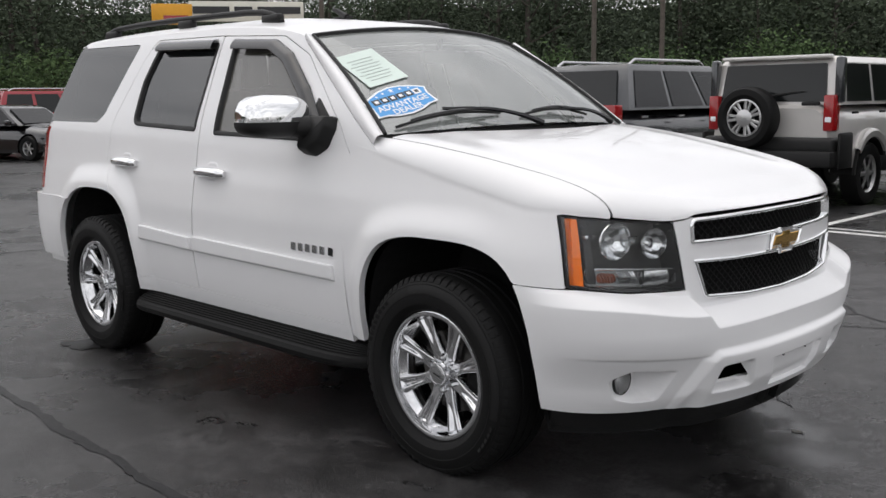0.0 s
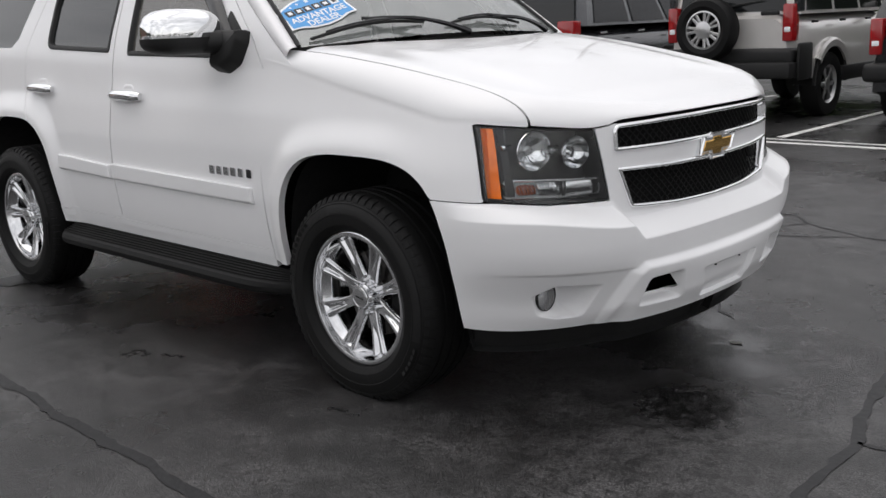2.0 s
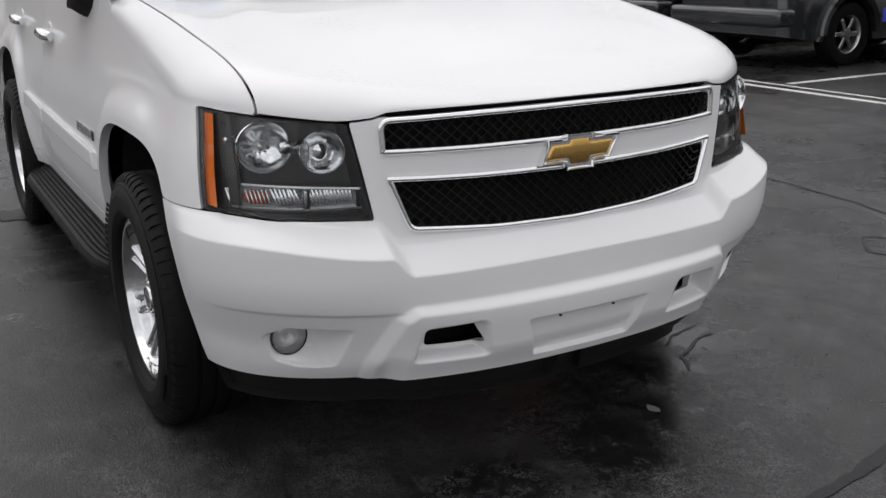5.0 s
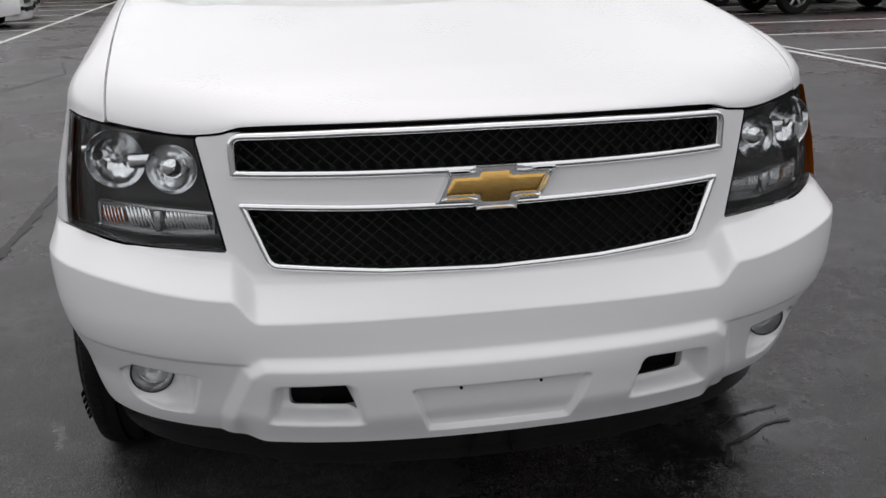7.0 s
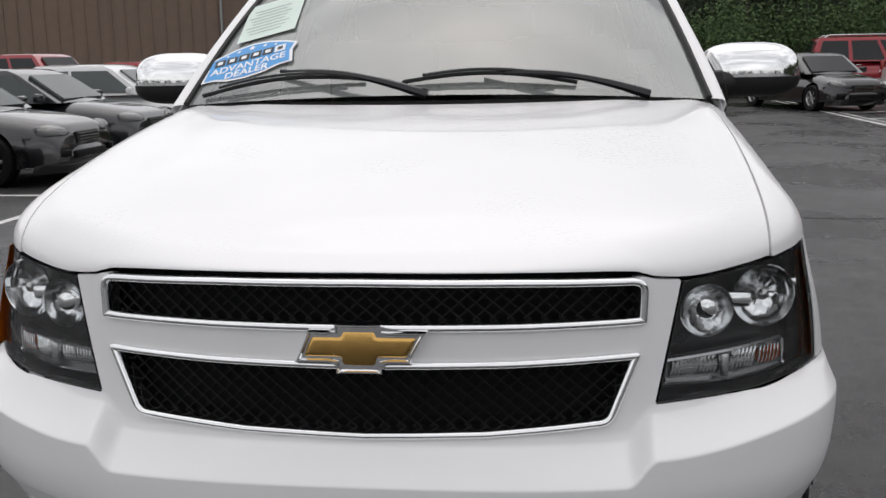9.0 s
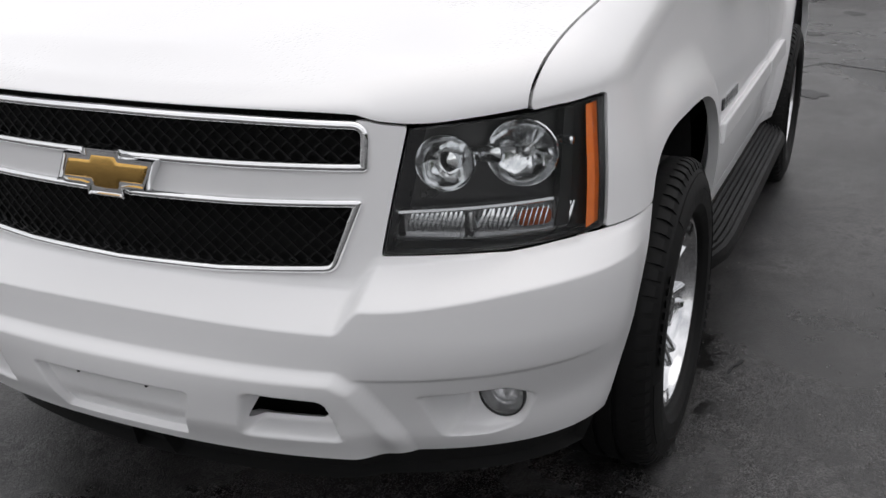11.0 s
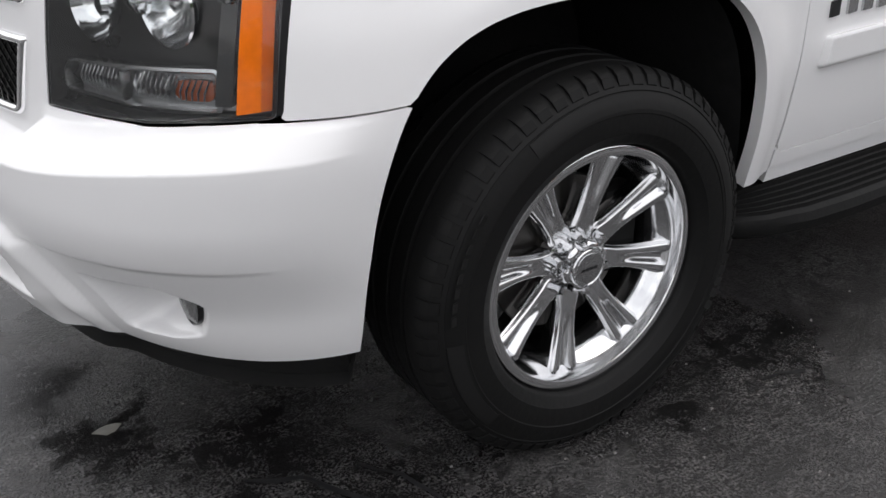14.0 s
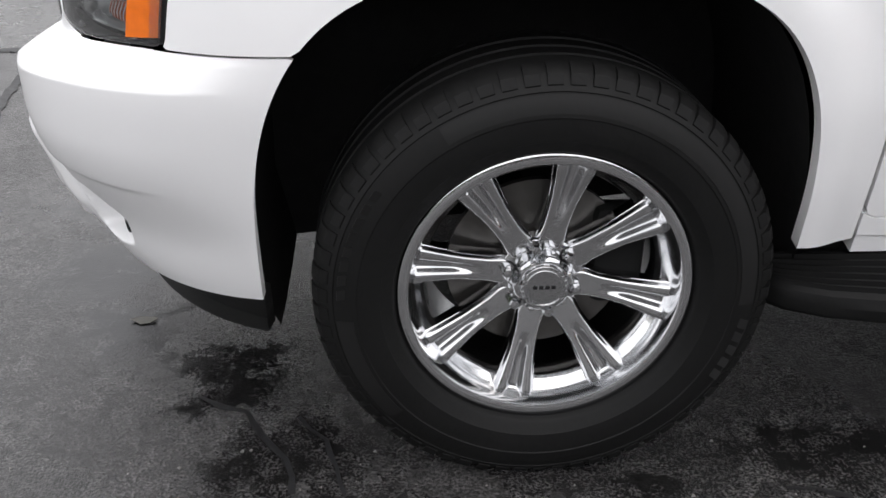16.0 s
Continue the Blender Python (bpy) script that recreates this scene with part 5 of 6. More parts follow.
    for c in (-0.075, -0.025, 0.025, 0.075):
        prof += [(R, c - 0.019), (R, c + 0.017), (R - 0.009, c + 0.019), (R - 0.009, c + 0.029)] if c < 0.07 else [(R, c - 0.019), (R - 0.001, c + 0.015)]
    prof += [(R - 0.005, 0.104), (R - 0.014, 0.117), (R - 0.024, 0.126), (0.376, 0.1345), (0.374, 0.1335), (0.352, 0.1435), (0.335, 0.1465), (0.333, 0.1450), (0.312, 0.1460), (0.294, 0.1430), (0.292, 0.1410), (0.274, 0.1330), (0.2695, 0.1270), (0.267, 0.116), (0.258, 0.10)]
    bm = revolve(bmesh.new(), prof, 128)
    part("tyre", right_way(bm), M_RUBBER, wheel, "black rubber tyre with worn sidewall", 30)
    blocks = bmesh.new()
    for side in (1, -1):
        for k in range(66):
            a = 2 * math.pi * (k + 0.25 * side) / 66
            pts = []
            for da, sc in ((-0.032, 1), (0.032, 1)):
                for r, y in ((R - 0.012, 0.092), (R + 0.0015, 0.090), (R - 0.001, 0.108), (R - 0.010, 0.122), (R - 0.026, 0.130), (R - 0.034, 0.127)):
                    pts.append(blocks.verts.new((r * math.cos(a + da), y * side, r * math.sin(a + da))))
            n = 6
            for i in range(n - 1):
                blocks.faces.new((pts[i], pts[i + 1], pts[n + i + 1], pts[n + i]))
            blocks.faces.new(pts[:n][::-1])
            blocks.faces.new(pts[n:])
    tagged(part("tread", right_way(blocks), M_RUBBER, wheel, crease=30), kind="stuff")
    # raised bands and lettering bars on the sidewall
    def band(a0, a1, r0, r1):
        bm = sheet(lambda a, k: Vector(((r0 + (r1 - r0) * k) * math.cos(a), side_y(r0 + (r1 - r0) * k) + 0.0009, (r0 + (r1 - r0) * k) * math.sin(a))), span(a0, a1, 40), span(0, 1, 5))
        part("sidewall_band", lip(facing(bm, (0, 1, 0)), 0.003), M_RUBBER2, wheel, "matt grey raised sidewall band")
    side_y = curve([(0.312, 0.1460), (0.335, 0.1462), (0.352, 0.1435), (0.376, 0.1342), (0.390, 0.1255)])
    band(1.02, 3.20, 0.342, 0.372)
    band(-0.72, -0.10, 0.342, 0.372)
    for a0, count in ((0.60, 8), (3.62, 5)):
        for k in range(count):
            a = a0 - 0.078 * k
            bm = box(bmesh.new(), (0.024, 0.0020, 0.019), (0, 0, 0))
            bmesh.ops.transform(bm, matrix=Matrix.Translation((0.357 * math.cos(a), 0.1428, 0.357 * math.sin(a))) @ Matrix.Rotation(-a, 4, "Y") @ Matrix.Rotation(0.36, 4, "Z"), verts=bm.verts)
            part("sidewall_mark", bm, M_RUBBER2, wheel)
    return wheel


M_BRAKE = material("brake_iron", (0.10, 0.095, 0.09), 0.4, 0.8, 0.2, 40, 0.2)
M_RUBBER2 = material("raised_rubber", (0.0105, 0.0105, 0.0105), 0.6, 0, 0.2, 60, 0.1, 0, 1, 0.22)
wheel = build_wheel()
WHEEL_Y, WHEEL_Z = 0.884, 0.390
wheel.matrix_basis = pose(-0.024, WHEEL_Y, WHEEL_Z)
for x, side, spin in ((REAR_AXLE, 1, 16), (-0.024, -1, -13), (REAR_AXLE, -1, 10)):
    turn = pose(x, side * WHEEL_Y, WHEEL_Z + (0.006 if x < -1 else 0), 0, 0, 0 if side > 0 else 180) @ pose(0, 0, 0, 0, spin, 0)
    copy_thing(wheel, turn)

# ---- markings, cracks and puddles on the lot ----
M_LINE = material("worn_white_road_paint", (0.62, 0.62, 0.60), 0.6, 0, 0.35, 14, 0.2)
M_TAR = material("tar_sealed_crack", (0.013, 0.013, 0.014), 0.5, 0, 0.3, 40, 0.4, 0, 1, 0.3)
M_GRIT = material("grey_grit", (0.16, 0.155, 0.15), 0.8, 0, 0.4, 50, 0)
M_LEAF = material("dry_leaf", (0.14, 0.135, 0.12), 0.7, 0, 0.3, 40, 0.3)


def stripe(x0, y0, x1, y1, wide=0.10):
    d = Vector((x1 - x0, y1 - y0))
    n = Vector((-d.y, d.x)).normalized() * wide / 2
    bm = bmesh.new()
    m = max(1, int(d.length / 0.25))
    lo, hi = [], []
    for k in range(m + 1):
        p = Vector((x0, y0)) + d * k / m
        j = 1 + 0.10 * noise.noise((p.x * 3, p.y * 3, 0))
        lo.append(bm.verts.new((p.x - n.x * j, p.y - n.y * j, 0.004)))
        hi.append(bm.verts.new((p.x + n.x * j, p.y + n.y * j, 0.004)))
    for k in range(m):
        bm.faces.new((lo[k], lo[k + 1], hi[k + 1], hi[k]))
    tagged(part("parking_line", lip(right_way(bm), 0.004), M_LINE, None, "worn white parking line on asphalt"), "", "road marking", "parking lines", "structure")


stripe(4.0, 6.72, -34, 7.02)
stripe(4.0, 6.98, -34, 7.28, 0.06)
for k in range(13):
    x = 0.42 - 2.53 * k
    stripe(x, 7.2, x, 12.4)
stripe(4.0, -4.9, -34, -5.0)
for k in range(13):
    x = -2.1 - 2.87 * k
    stripe(x, -5.0, x, -10.0)


def seal(points, wide, name="crack_seal", mat=None, label="dark tar-sealed crack in the asphalt"):
    """An uneven band along points."""
    pts = []
    for a, b in zip(points, points[1:]):
        m = max(2, int(math.hypot(b[0] - a[0], b[1] - a[1]) / 0.05))
        pts += [(a[0] + (b[0] - a[0]) * k / m, a[1] + (b[1] - a[1]) * k / m) for k in range(m)]
    pts.append(points[-1])
    bm = bmesh.new()
    lo, hi = [], []
    for i, p in enumerate(pts):
        a, b = pts[max(0, i - 1)], pts[min(len(pts) - 1, i + 1)]
        t = Vector((b[0] - a[0], b[1] - a[1])).normalized()
        n = Vector((-t.y, t.x))
        off = 0.025 * noise.noise((p[0] * 4, p[1] * 4, 7)) + 0.012 * noise.noise((p[0] * 19, p[1] * 19, 3))
        w = wide / 2 * (0.75 + 0.9 * abs(noise.noise((p[0] * 9, p[1] * 9, 1))) + 0.5 * noise.noise((p[0] * 31, p[1] * 31, 5)))
        c = Vector(p) + n * off
        lo.append(bm.verts.new((c.x - n.x * w, c.y - n.y * w, 0.003)))
        hi.append(bm.verts.new((c.x + n.x * w, c.y + n.y * w, 0.003)))
    for i in range(len(pts) - 1):
        bm.faces.new((lo[i], lo[i + 1], hi[i + 1], hi[i]))
    tagged(part(name, right_way(bm), mat or M_TAR, None, label), "", "crack", "cracks in the asphalt", "structure")


seal([(-9, -1.72), (-5, -1.78), (-2.5, -1.80), (-1.2, -1.86), (0.25, -1.90), (2.2, -1.98), (4, -2.05)], 0.052)
seal([(1.18, 2.1), (1.31, 1.39), (1.37, 0.98), (1.50, 0.33), (1.56, -0.08), (1.63, -0.3), (1.64, -0.6), (1.72, -1.3), (1.75, -1.95)], 0.042)
seal([(1.63, -0.28), (1.81, -0.27), (2.1, -0.3)], 0.02)
seal([(-1.4, 3.35), (-0.65, 3.27), (-0.12, 3.15), (0.06, 2.94), (0.48, 2.73), (0.9, 2.74), (2.2, 2.6)], 0.02)
seal([(0.06, 2.94), (-0.15, 2.69), (0.06, 2.50), (0.48, 2.70)], 0.018)
seal([(-6.4, 3.9), (-5.4, 3.45), (-4.6, 3.3), (-4.05, 2.9), (-3.3, 2.8), (-2.76, 2.49)], 0.03)
seal([(-6.6, 0.75), (-7.0, 0.97), (-6.8, 1.3), (-6.35, 1.93), (-6.2, 4.0)], 0.035)
seal([(-7.2, 0.9), (-7.3, 0.2), (-7.4, -1.2)], 0.03)
seal([(-12, -3.2), (-10.4, -2.9), (-8.8, -3.3)], 0.03)


seal([(0.66, 0.74), (0.55, 0.80), (0.50, 0.88), (0.46, 0.96), (0.45, 1.06)], 0.012)
seal([(0.44, 0.82), (0.38, 0.90), (0.36, 0.99), (0.35, 1.07)], 0.010)
seal([(-0.50, 1.08), (-0.55, 1.10), (-0.61, 1.12)], 0.012)


def blob(x, y, rx, ry, mat, name, label, turn=0.0, rag=0.45, z=0.002, seed=0):
    """A ragged flat patch."""
    bm = bmesh.new()
    rim = []
    for k in range(40):
        a = 2 * math.pi * k / 40
        q = 1 + rag * (noise.noise((math.cos(a) * 1.6 + seed, math.sin(a) * 1.6, seed * 1.7)) + 0.6 * noise.noise((math.cos(a) * 5, math.sin(a) * 5 + seed, 2.0)))
        u, v = rx * q * math.cos(a), ry * q * math.sin(a)
        rim.append(bm.verts.new((x + u * math.cos(turn) - v * math.sin(turn), y + u * math.sin(turn) + v * math.cos(turn), z)))
    bm.faces.new(rim)
    tagged(part(name, right_way(bm), mat, None, label), "", "stain", "", "structure")


for i, (x, y) in enumerate(((-11.05, 1.05), (-5.42, 0.96), (-8.5, 4.46), (-8.95, 0.74), (-3.1, -1.05))):
    blob(x, y, 0.30 if x < -10 else 0.16, 0.10, M_TAR, "asphalt_patch", "small dark patch in the asphalt", 0.3, 0.5, 0.004, i * 5)
bm = bmesh.new()
leaf = [(-0.045, 0), (-0.02, 0.022), (0.01, 0.028), (0.03, 0.012), (0.05, 0.004), (0.03, -0.014), (0.0, -0.026), (-0.03, -0.016)]
plate(bm, leaf, lambda a, b, h: Vector((0.837 + 0.7 * a, 0.415 + 0.7 * b, 0.002 + 2.0 * a * a + h)), 0.001)
tagged(part("fallen_leaf", bm, M_LEAF, None, "dry grey-brown leaf lying on asphalt"), "", "leaf")
bm = bmesh.new()
for k in range(330):
    x, y = random.uniform(-1.6, 2.2), random.uniform(0.9, 2.9)
    r = random.uniform(0.002, 0.006)
    a = random.uniform(0, 6)
    vs = [bm.verts.new((x + r * math.cos(a + j * 2.1), y + r * math.sin(a + j * 2.1), 0.001)) for j in range(3)] + [bm.verts.new((x, y, 0.001 + r))]
    for i, j in ((0, 1), (1, 2), (2, 0)):
        bm.faces.new((vs[i], vs[j], vs[3]))
tagged(part("grit", bm, M_GRIT, None, "loose grit scattered on the asphalt"), "", "grit", "", "stuff")

# ---- the other parked vehicles ----


def paint(name, colour, rough=0.25, metal=0.3):
    return material(name, colour, rough, metal, 0.03, 6, 0, 1.0)


P_SILVER = paint("silver_paint", (0.62, 0.60, 0.575), 0.3, 0.3)
P_GREY = paint("dark_grey_paint", (0.045, 0.048, 0.052), 0.25, 0.5)
P_CHARCOAL = paint("charcoal_paint", (0.022, 0.023, 0.026), 0.22, 0.4)
P_CREAM = paint("cream_paint", (0.60, 0.58, 0.53), 0.3, 0.1)
P_BLACK = paint("black_paint", (0.008, 0.008, 0.009), 0.2, 0.2)
P_RED = paint("red_paint", (0.28, 0.010, 0.018), 0.25, 0.3)
P_WHITE = paint("plain_white_paint", (0.72, 0.72, 0.72), 0.3, 0.0)
P_BEIGE = paint("beige_paint", (0.36, 0.33, 0.28), 0.3, 0.5)
M_ALLOY = material("silver_alloy", (0.55, 0.55, 0.55), 0.3, 0.9, 0.08, 20, 0)
M_BLUEPLATE = material("blue_plate", (0.03, 0.05, 0.45), 0.4, 0, 0.1, 40, 0)
M_DGLASS = glass("dark_car_glass", (0.010, 0.0115, 0.012), 0.05, 0.10, 1.5)
M_PALEGLASS = glass("pale_car_glass", (0.10, 0.12, 0.12), 0.25)
M_ORANGE = material("orange_plastic", (0.85, 0.13, 0.02), 0.5, 0, 0.1, 20, 0.1)
M_GREENMARK = material("green_window_paint", (0.35, 0.70, 0.20), 0.6, 0, 0.2, 20, 0)


def small_wheel(parent, x, y, side, r, wide, spokes=6, rim_mat=None):
    rr = r * 0.60
    bm = revolve(bmesh.new(), [(rr * 0.98, -wide / 2), (r * 0.93, -wide / 2), (r, -wide * 0.36), (r, wide * 0.36), (r * 0.95, wide / 2), (r * 0.75, wide * 0.53), (rr, wide * 0.46)], 40)
    m = pose(x, y, r, 0, 0, 0 if side > 0 else 180)
    wheel = part("wheel", right_way(bm), M_RUBBER, parent, at=m)
    bm = revolve(bmesh.new(), [(rr, -wide * 0.3), (rr * 0.92, -0.02), (rr * 0.9, wide * 0.30), (rr, wide * 0.46), (rr * 1.02, wide * 0.44)], 40)
    revolve(bm, [(rr * 0.32, wide * 0.2), (rr * 0.30, wide * 0.42), (0.003, wide * 0.44)], 20)
    part("rim", right_way(bm), rim_mat or M_ALLOY, wheel)
    first = part("spoke", box(bmesh.new(), (rr * 0.74, 0.025, rr * 0.22), (rr * 0.53, wide * 0.34, 0), 0.008, 1), rim_mat or M_ALLOY, wheel)
    for k in range(1, spokes):
        ob = new("spoke", first.data)
        ob.parent = wheel
        ob.matrix_basis = Matrix.Rotation(2 * math.pi * k / spokes, 4, "Y")
    bm = revolve(bmesh.new(), [(rr * 0.9, 0.0), (0.01, 0.0)], 24)
    part("brake_disc", right_way(bm), M_DARK, wheel)


def parked_car(name, label, at, mat, L=4.6, W=1.8, H=1.45, belt=0.93, hood=0.85, nose=1.05, cowl=1.15, top_f=0.35, top_r=-1.15, glass_r=-1.75, deck=None, wheels=(1.4, -1.35), r=0.32, clear=0.2,
               box_n=5.0, side_panes=2, lower=None, face_up=True, tail="red", cladding=None, rack=False, group="parked cars", pane=None, rim_spokes=6, glass_lean=0.17, tail_size=(0.16, 0.34), tail_z=None, plate_mat=None, marks=False, clad_from=0.0):
    """A parked car: x forward, middle at its place on the ground."""
    car = thing(name, label, "car", at, group)
    pane = pane or M_DGLASS
    deck = belt if deck is None else deck
    top = curve([(-L / 2, deck - 0.06), (-L / 2 + 0.12, deck), (glass_r - 0.05, deck + 0.01), (glass_r + 0.3, belt), (cowl - 0.35, belt), (cowl + 0.1, hood + (belt - hood) * 0.75), (L / 2 - 0.28, hood - 0.04), (L / 2 - 0.06, hood - 0.13), (L / 2, hood - 0.26)])

    def half(x):
        e = max(0.0, abs(x) - (L / 2 - 0.55)) / 0.55
        return W / 2 * (1 - 0.13 * e ** 2.4) * (1 - 0.01 * abs(x))

    def skin(t, a):
        x = L / 2 - L * t
        zt, zl = top(x), clear + 0.10 * max(0.0, abs(x) - (L / 2 - 0.7)) / 0.7
        c, s = max(0.0, math.cos(a)), max(0.0, math.sin(a))
        y = half(x) * c ** (2 / box_n) * (1 - 0.03 * s)
        return Vector((x, y, zl + (zt - zl) * s ** (2 / 3.6)))

    def kept(t, a, p):
        k = 1.0
        for wx in wheels:
            k = min(k, math.hypot(p.x - wx, p.z - r * 1.02) - r * 1.17 if p.y > W * 0.3 else 1)
        return k
    ts = [0, 0.006, 0.015, 0.03] + span(0.05, 0.95, 60) + [0.97, 0.985, 0.994, 1.0]
    bm = sheet(skin, ts, span(0, math.pi / 2, 22), kept)
    mirrored(bm)
    for x in (L / 2, -L / 2):
        loop = [v for v in bm.verts if abs(v.co.x - x) < 1e-4]
        loop.sort(key=lambda v: math.atan2(v.co.z - 0.5, v.co.y))
        if len(loop) > 3:
            bm.faces.new(loop)
    body = part("body", right_way(lip(right_way(bm), 0.05)), mat, car, crease=40)
    part("chassis", box(bmesh.new(), (L * 0.9, W * 0.72, belt * 0.5), (0, 0, clear + belt * 0.27)), M_DARK, car)
    # cabin
    wb, wt = W / 2 * 0.95, W / 2 * 0.95 - (H - belt) * glass_lean * 1.6
    zb = belt - 0.02
    levels = [(zb, cowl, glass_r, wb), (H - 0.10, top_f + (cowl - top_f) * 0.10 / (H - zb), top_r + (glass_r - top_r) * 0.10 / (H - zb), wt + 0.02), (H - 0.025, top_f - 0.05, top_r + 0.04, wt - 0.04), (H, top_f - 0.30, top_r + 0.25, wt - 0.22)]
    bm = bmesh.new()
    rows = []
    for z, xf, xr, w in levels:
        pts = [(xf - 0.06, w), (xf, w * 0.72), (xf + 0.04, 0), (xf, -w * 0.72), (xf - 0.06, -w), (xr + 0.05, -w), (xr, -w * 0.8), (xr - 0.02, 0), (xr, w * 0.8), (xr + 0.05, w)]
        rows.append([bm.verts.new((x, y, z)) for x, y in pts])
    for q, s in zip(rows, rows[1:]):
        for i in range(10):
            bm.faces.new((q[i], q[(i + 1) % 10], s[(i + 1) % 10], s[i]))
    bm.faces.new(rows[-1])
    part("cabin", right_way(bm), mat, car, crease=30)

    def quad(a, b, c, d, out, grow=0.012):
        """A pane between four corners, set out from the cabin."""
        bm = bmesh.new()
        n = Vector(out).normalized()
        f = [bm.verts.new(Vector(p) + n * grow) for p in (a, b, c, d)]
        g = [bm.verts.new(Vector(p) - n * 0.004) for p in (a, b, c, d)]
        bm.faces.new(f)
        for i in range(4):
            bm.faces.new((f[i], g[i], g[(i + 1) % 4], f[(i + 1) % 4]))
        return right_way(bm)
    z0, z1 = belt + 0.02, H - 0.12

    def at_z(z, k):
        u = (z - zb) / (H - 0.10 - zb)
        return levels[0][k] + (levels[1][k] - levels[0][k]) * u
    part("windscreen", quad((at_z(z0, 1) + 0.0, -at_z(z0, 3) * 0.80, z0), (at_z(z0, 1), at_z(z0, 3) * 0.80, z0), (at_z(z1, 1), at_z(z1, 3) * 0.80, z1), (at_z(z1, 1), -at_z(z1, 3) * 0.80, z1), (0.7, 0, 0.7), 0.03), pane, car)
    part("rear_window", quad((at_z(z0, 2), -at_z(z0, 3) * 0.82, z0), (at_z(z0, 2), at_z(z0, 3) * 0.82, z0), (at_z(z1, 2), at_z(z1, 3) * 0.82, z1), (at_z(z1, 2), -at_z(z1, 3) * 0.82, z1), (-0.9, 0, 0.3), 0.03), pane, car)
    for side in (1, -1):
        xa0, xa1 = at_z(z0, 1) - 0.16, at_z(z1, 1) - 0.14
        xb0, xb1 = at_z(z0, 2) + 0.16, at_z(z1, 2) + 0.14
        for k in range(side_panes):
            f0, f1 = k / side_panes + 0.02, (k + 1) / side_panes - 0.02
            ps = [(xa0 + (xb0 - xa0) * f0, z0), (xa0 + (xb0 - xa0) * f1, z0), (xa1 + (xb1 - xa1) * f1, z1), (xa1 + (xb1 - xa1) * f0, z1)]
            part("side_window", quad(*[(x, side * at_z(z, 3), z) for x, z in ps], (0, side, 0.3)), pane, car)
            part("door_handle", box(bmesh.new(), (0.16, 0.03, 0.03), ((ps[1][0] + 0.14), side * (half(0) + 0.005), belt - 0.12), 0.008), M_CHROMEDK if mat is not P_SILVER else M_BLACKPL, car)
        part("door_mirror", box(box(bmesh.new(), (0.10, 0.20, 0.14), (cowl - 0.28, side * (W / 2 + 0.10), belt + 0.06), 0.04), (0.05, 0.12, 0.04), (cowl - 0.28, side * (W / 2 - 0.02), belt + 0.01)), mat, car)
        for wx in wheels:
            small_wheel(car, wx, side * (W / 2 - 0.13), side, r, 0.24, rim_spokes)
        lz = hood - 0.20
        bm = bmesh.new()
        bmesh.ops.create_uvsphere(bm, u_segments=16, v_segments=10, radius=1)
        bmesh.ops.transform(bm, matrix=pose(L / 2 - 0.135, side * W * 0.365, lz + 0.03, 0, 0, side * 32) @ pose(0, 0, 0, side * 9, 0, 0) @ Matrix.Diagonal((0.12, 0.235, 0.070, 1)), verts=bm.verts)
        part("headlamp", right_way(bm), M_FOGGLASS, car, "clear headlamp")
        tz = tail_z or deck - 0.22
        part("tail_lamp", box(bmesh.new(), (0.20, tail_size[0], tail_size[1]), (-L / 2 + 0.075, side * (half(-L / 2 + 0.1) - tail_size[0] / 2 + 0.02), tz), 0.025), M_RED, car, "red tail lamp")
        part("reversing_lamp", box(bmesh.new(), (0.20, tail_size[0] * 0.6, tail_size[1] * 0.15), (-L / 2 + 0.072, side * (half(-L / 2 + 0.1) - tail_size[0] / 2 + 0.02), tz - tail_size[1] * 0.18), 0.01), M_PRINTW, car)
    low = lower or mat
    def bumper_skin(a, v):
        """A full-depth bumper that wraps round the nose; a runs across it."""
        y = W * 0.485 * a
        bow = 1 - abs(a) ** 3.2
        z = clear - 0.045 + (hood - 0.20 - clear) * v
        return Vector((L / 2 - 0.36 + 0.36 * bow ** 0.75 + 0.075 * math.sin(math.pi * min(1.0, 0.12 + v)) - 0.05 * v, y * (1 - 0.03 * (1 - v)), z))
    part("front_bumper", right_way(lip(facing(sheet(bumper_skin, [math.sin(math.pi / 2 * q) for q in span(-1, 1, 28)], span(0, 1, 10)), (1, 0, 0)), 0.05)), low, car)
    part("rear_bumper", box(bmesh.new(), (0.32, W * 0.96, 0.22), (-L / 2 + 0.05, 0, clear + 0.32), 0.06, 3), low, car)
    part("grille", box(bmesh.new(), (0.08, W * 0.34, 0.16), (L / 2 - 0.015, 0, hood - 0.28), 0.03), M_GRILLE, car)
    for k in range(4):
        part("grille_bar", box(bmesh.new(), (0.02, W * 0.32, 0.012), (L / 2 + 0.03, 0, hood - 0.335 + 0.036 * k)), M_CHROMEDK, car)
    if clear < 0.25:
        part("lower_grille", box(bmesh.new(), (0.05, W * 0.46, 0.10), (L / 2 + 0.032, 0, clear + 0.17), 0.02), M_GRILLE, car)
        for side in (1, -1):
            part("fog_recess", box(bmesh.new(), (0.05, 0.17, 0.09), (L / 2 + 0.012, side * W * 0.355, clear + 0.20), 0.02, 2, Matrix.Rotation(side * 0.45, 4, "Z")), M_GRILLE, car)
    if plate_mat:
        part("number_plate", box(bmesh.new(), (0.02, 0.31, 0.155), (-L / 2 - 0.12, 0.0, clear + 0.45), 0.004), plate_mat, car, "plain blue dealer plate")
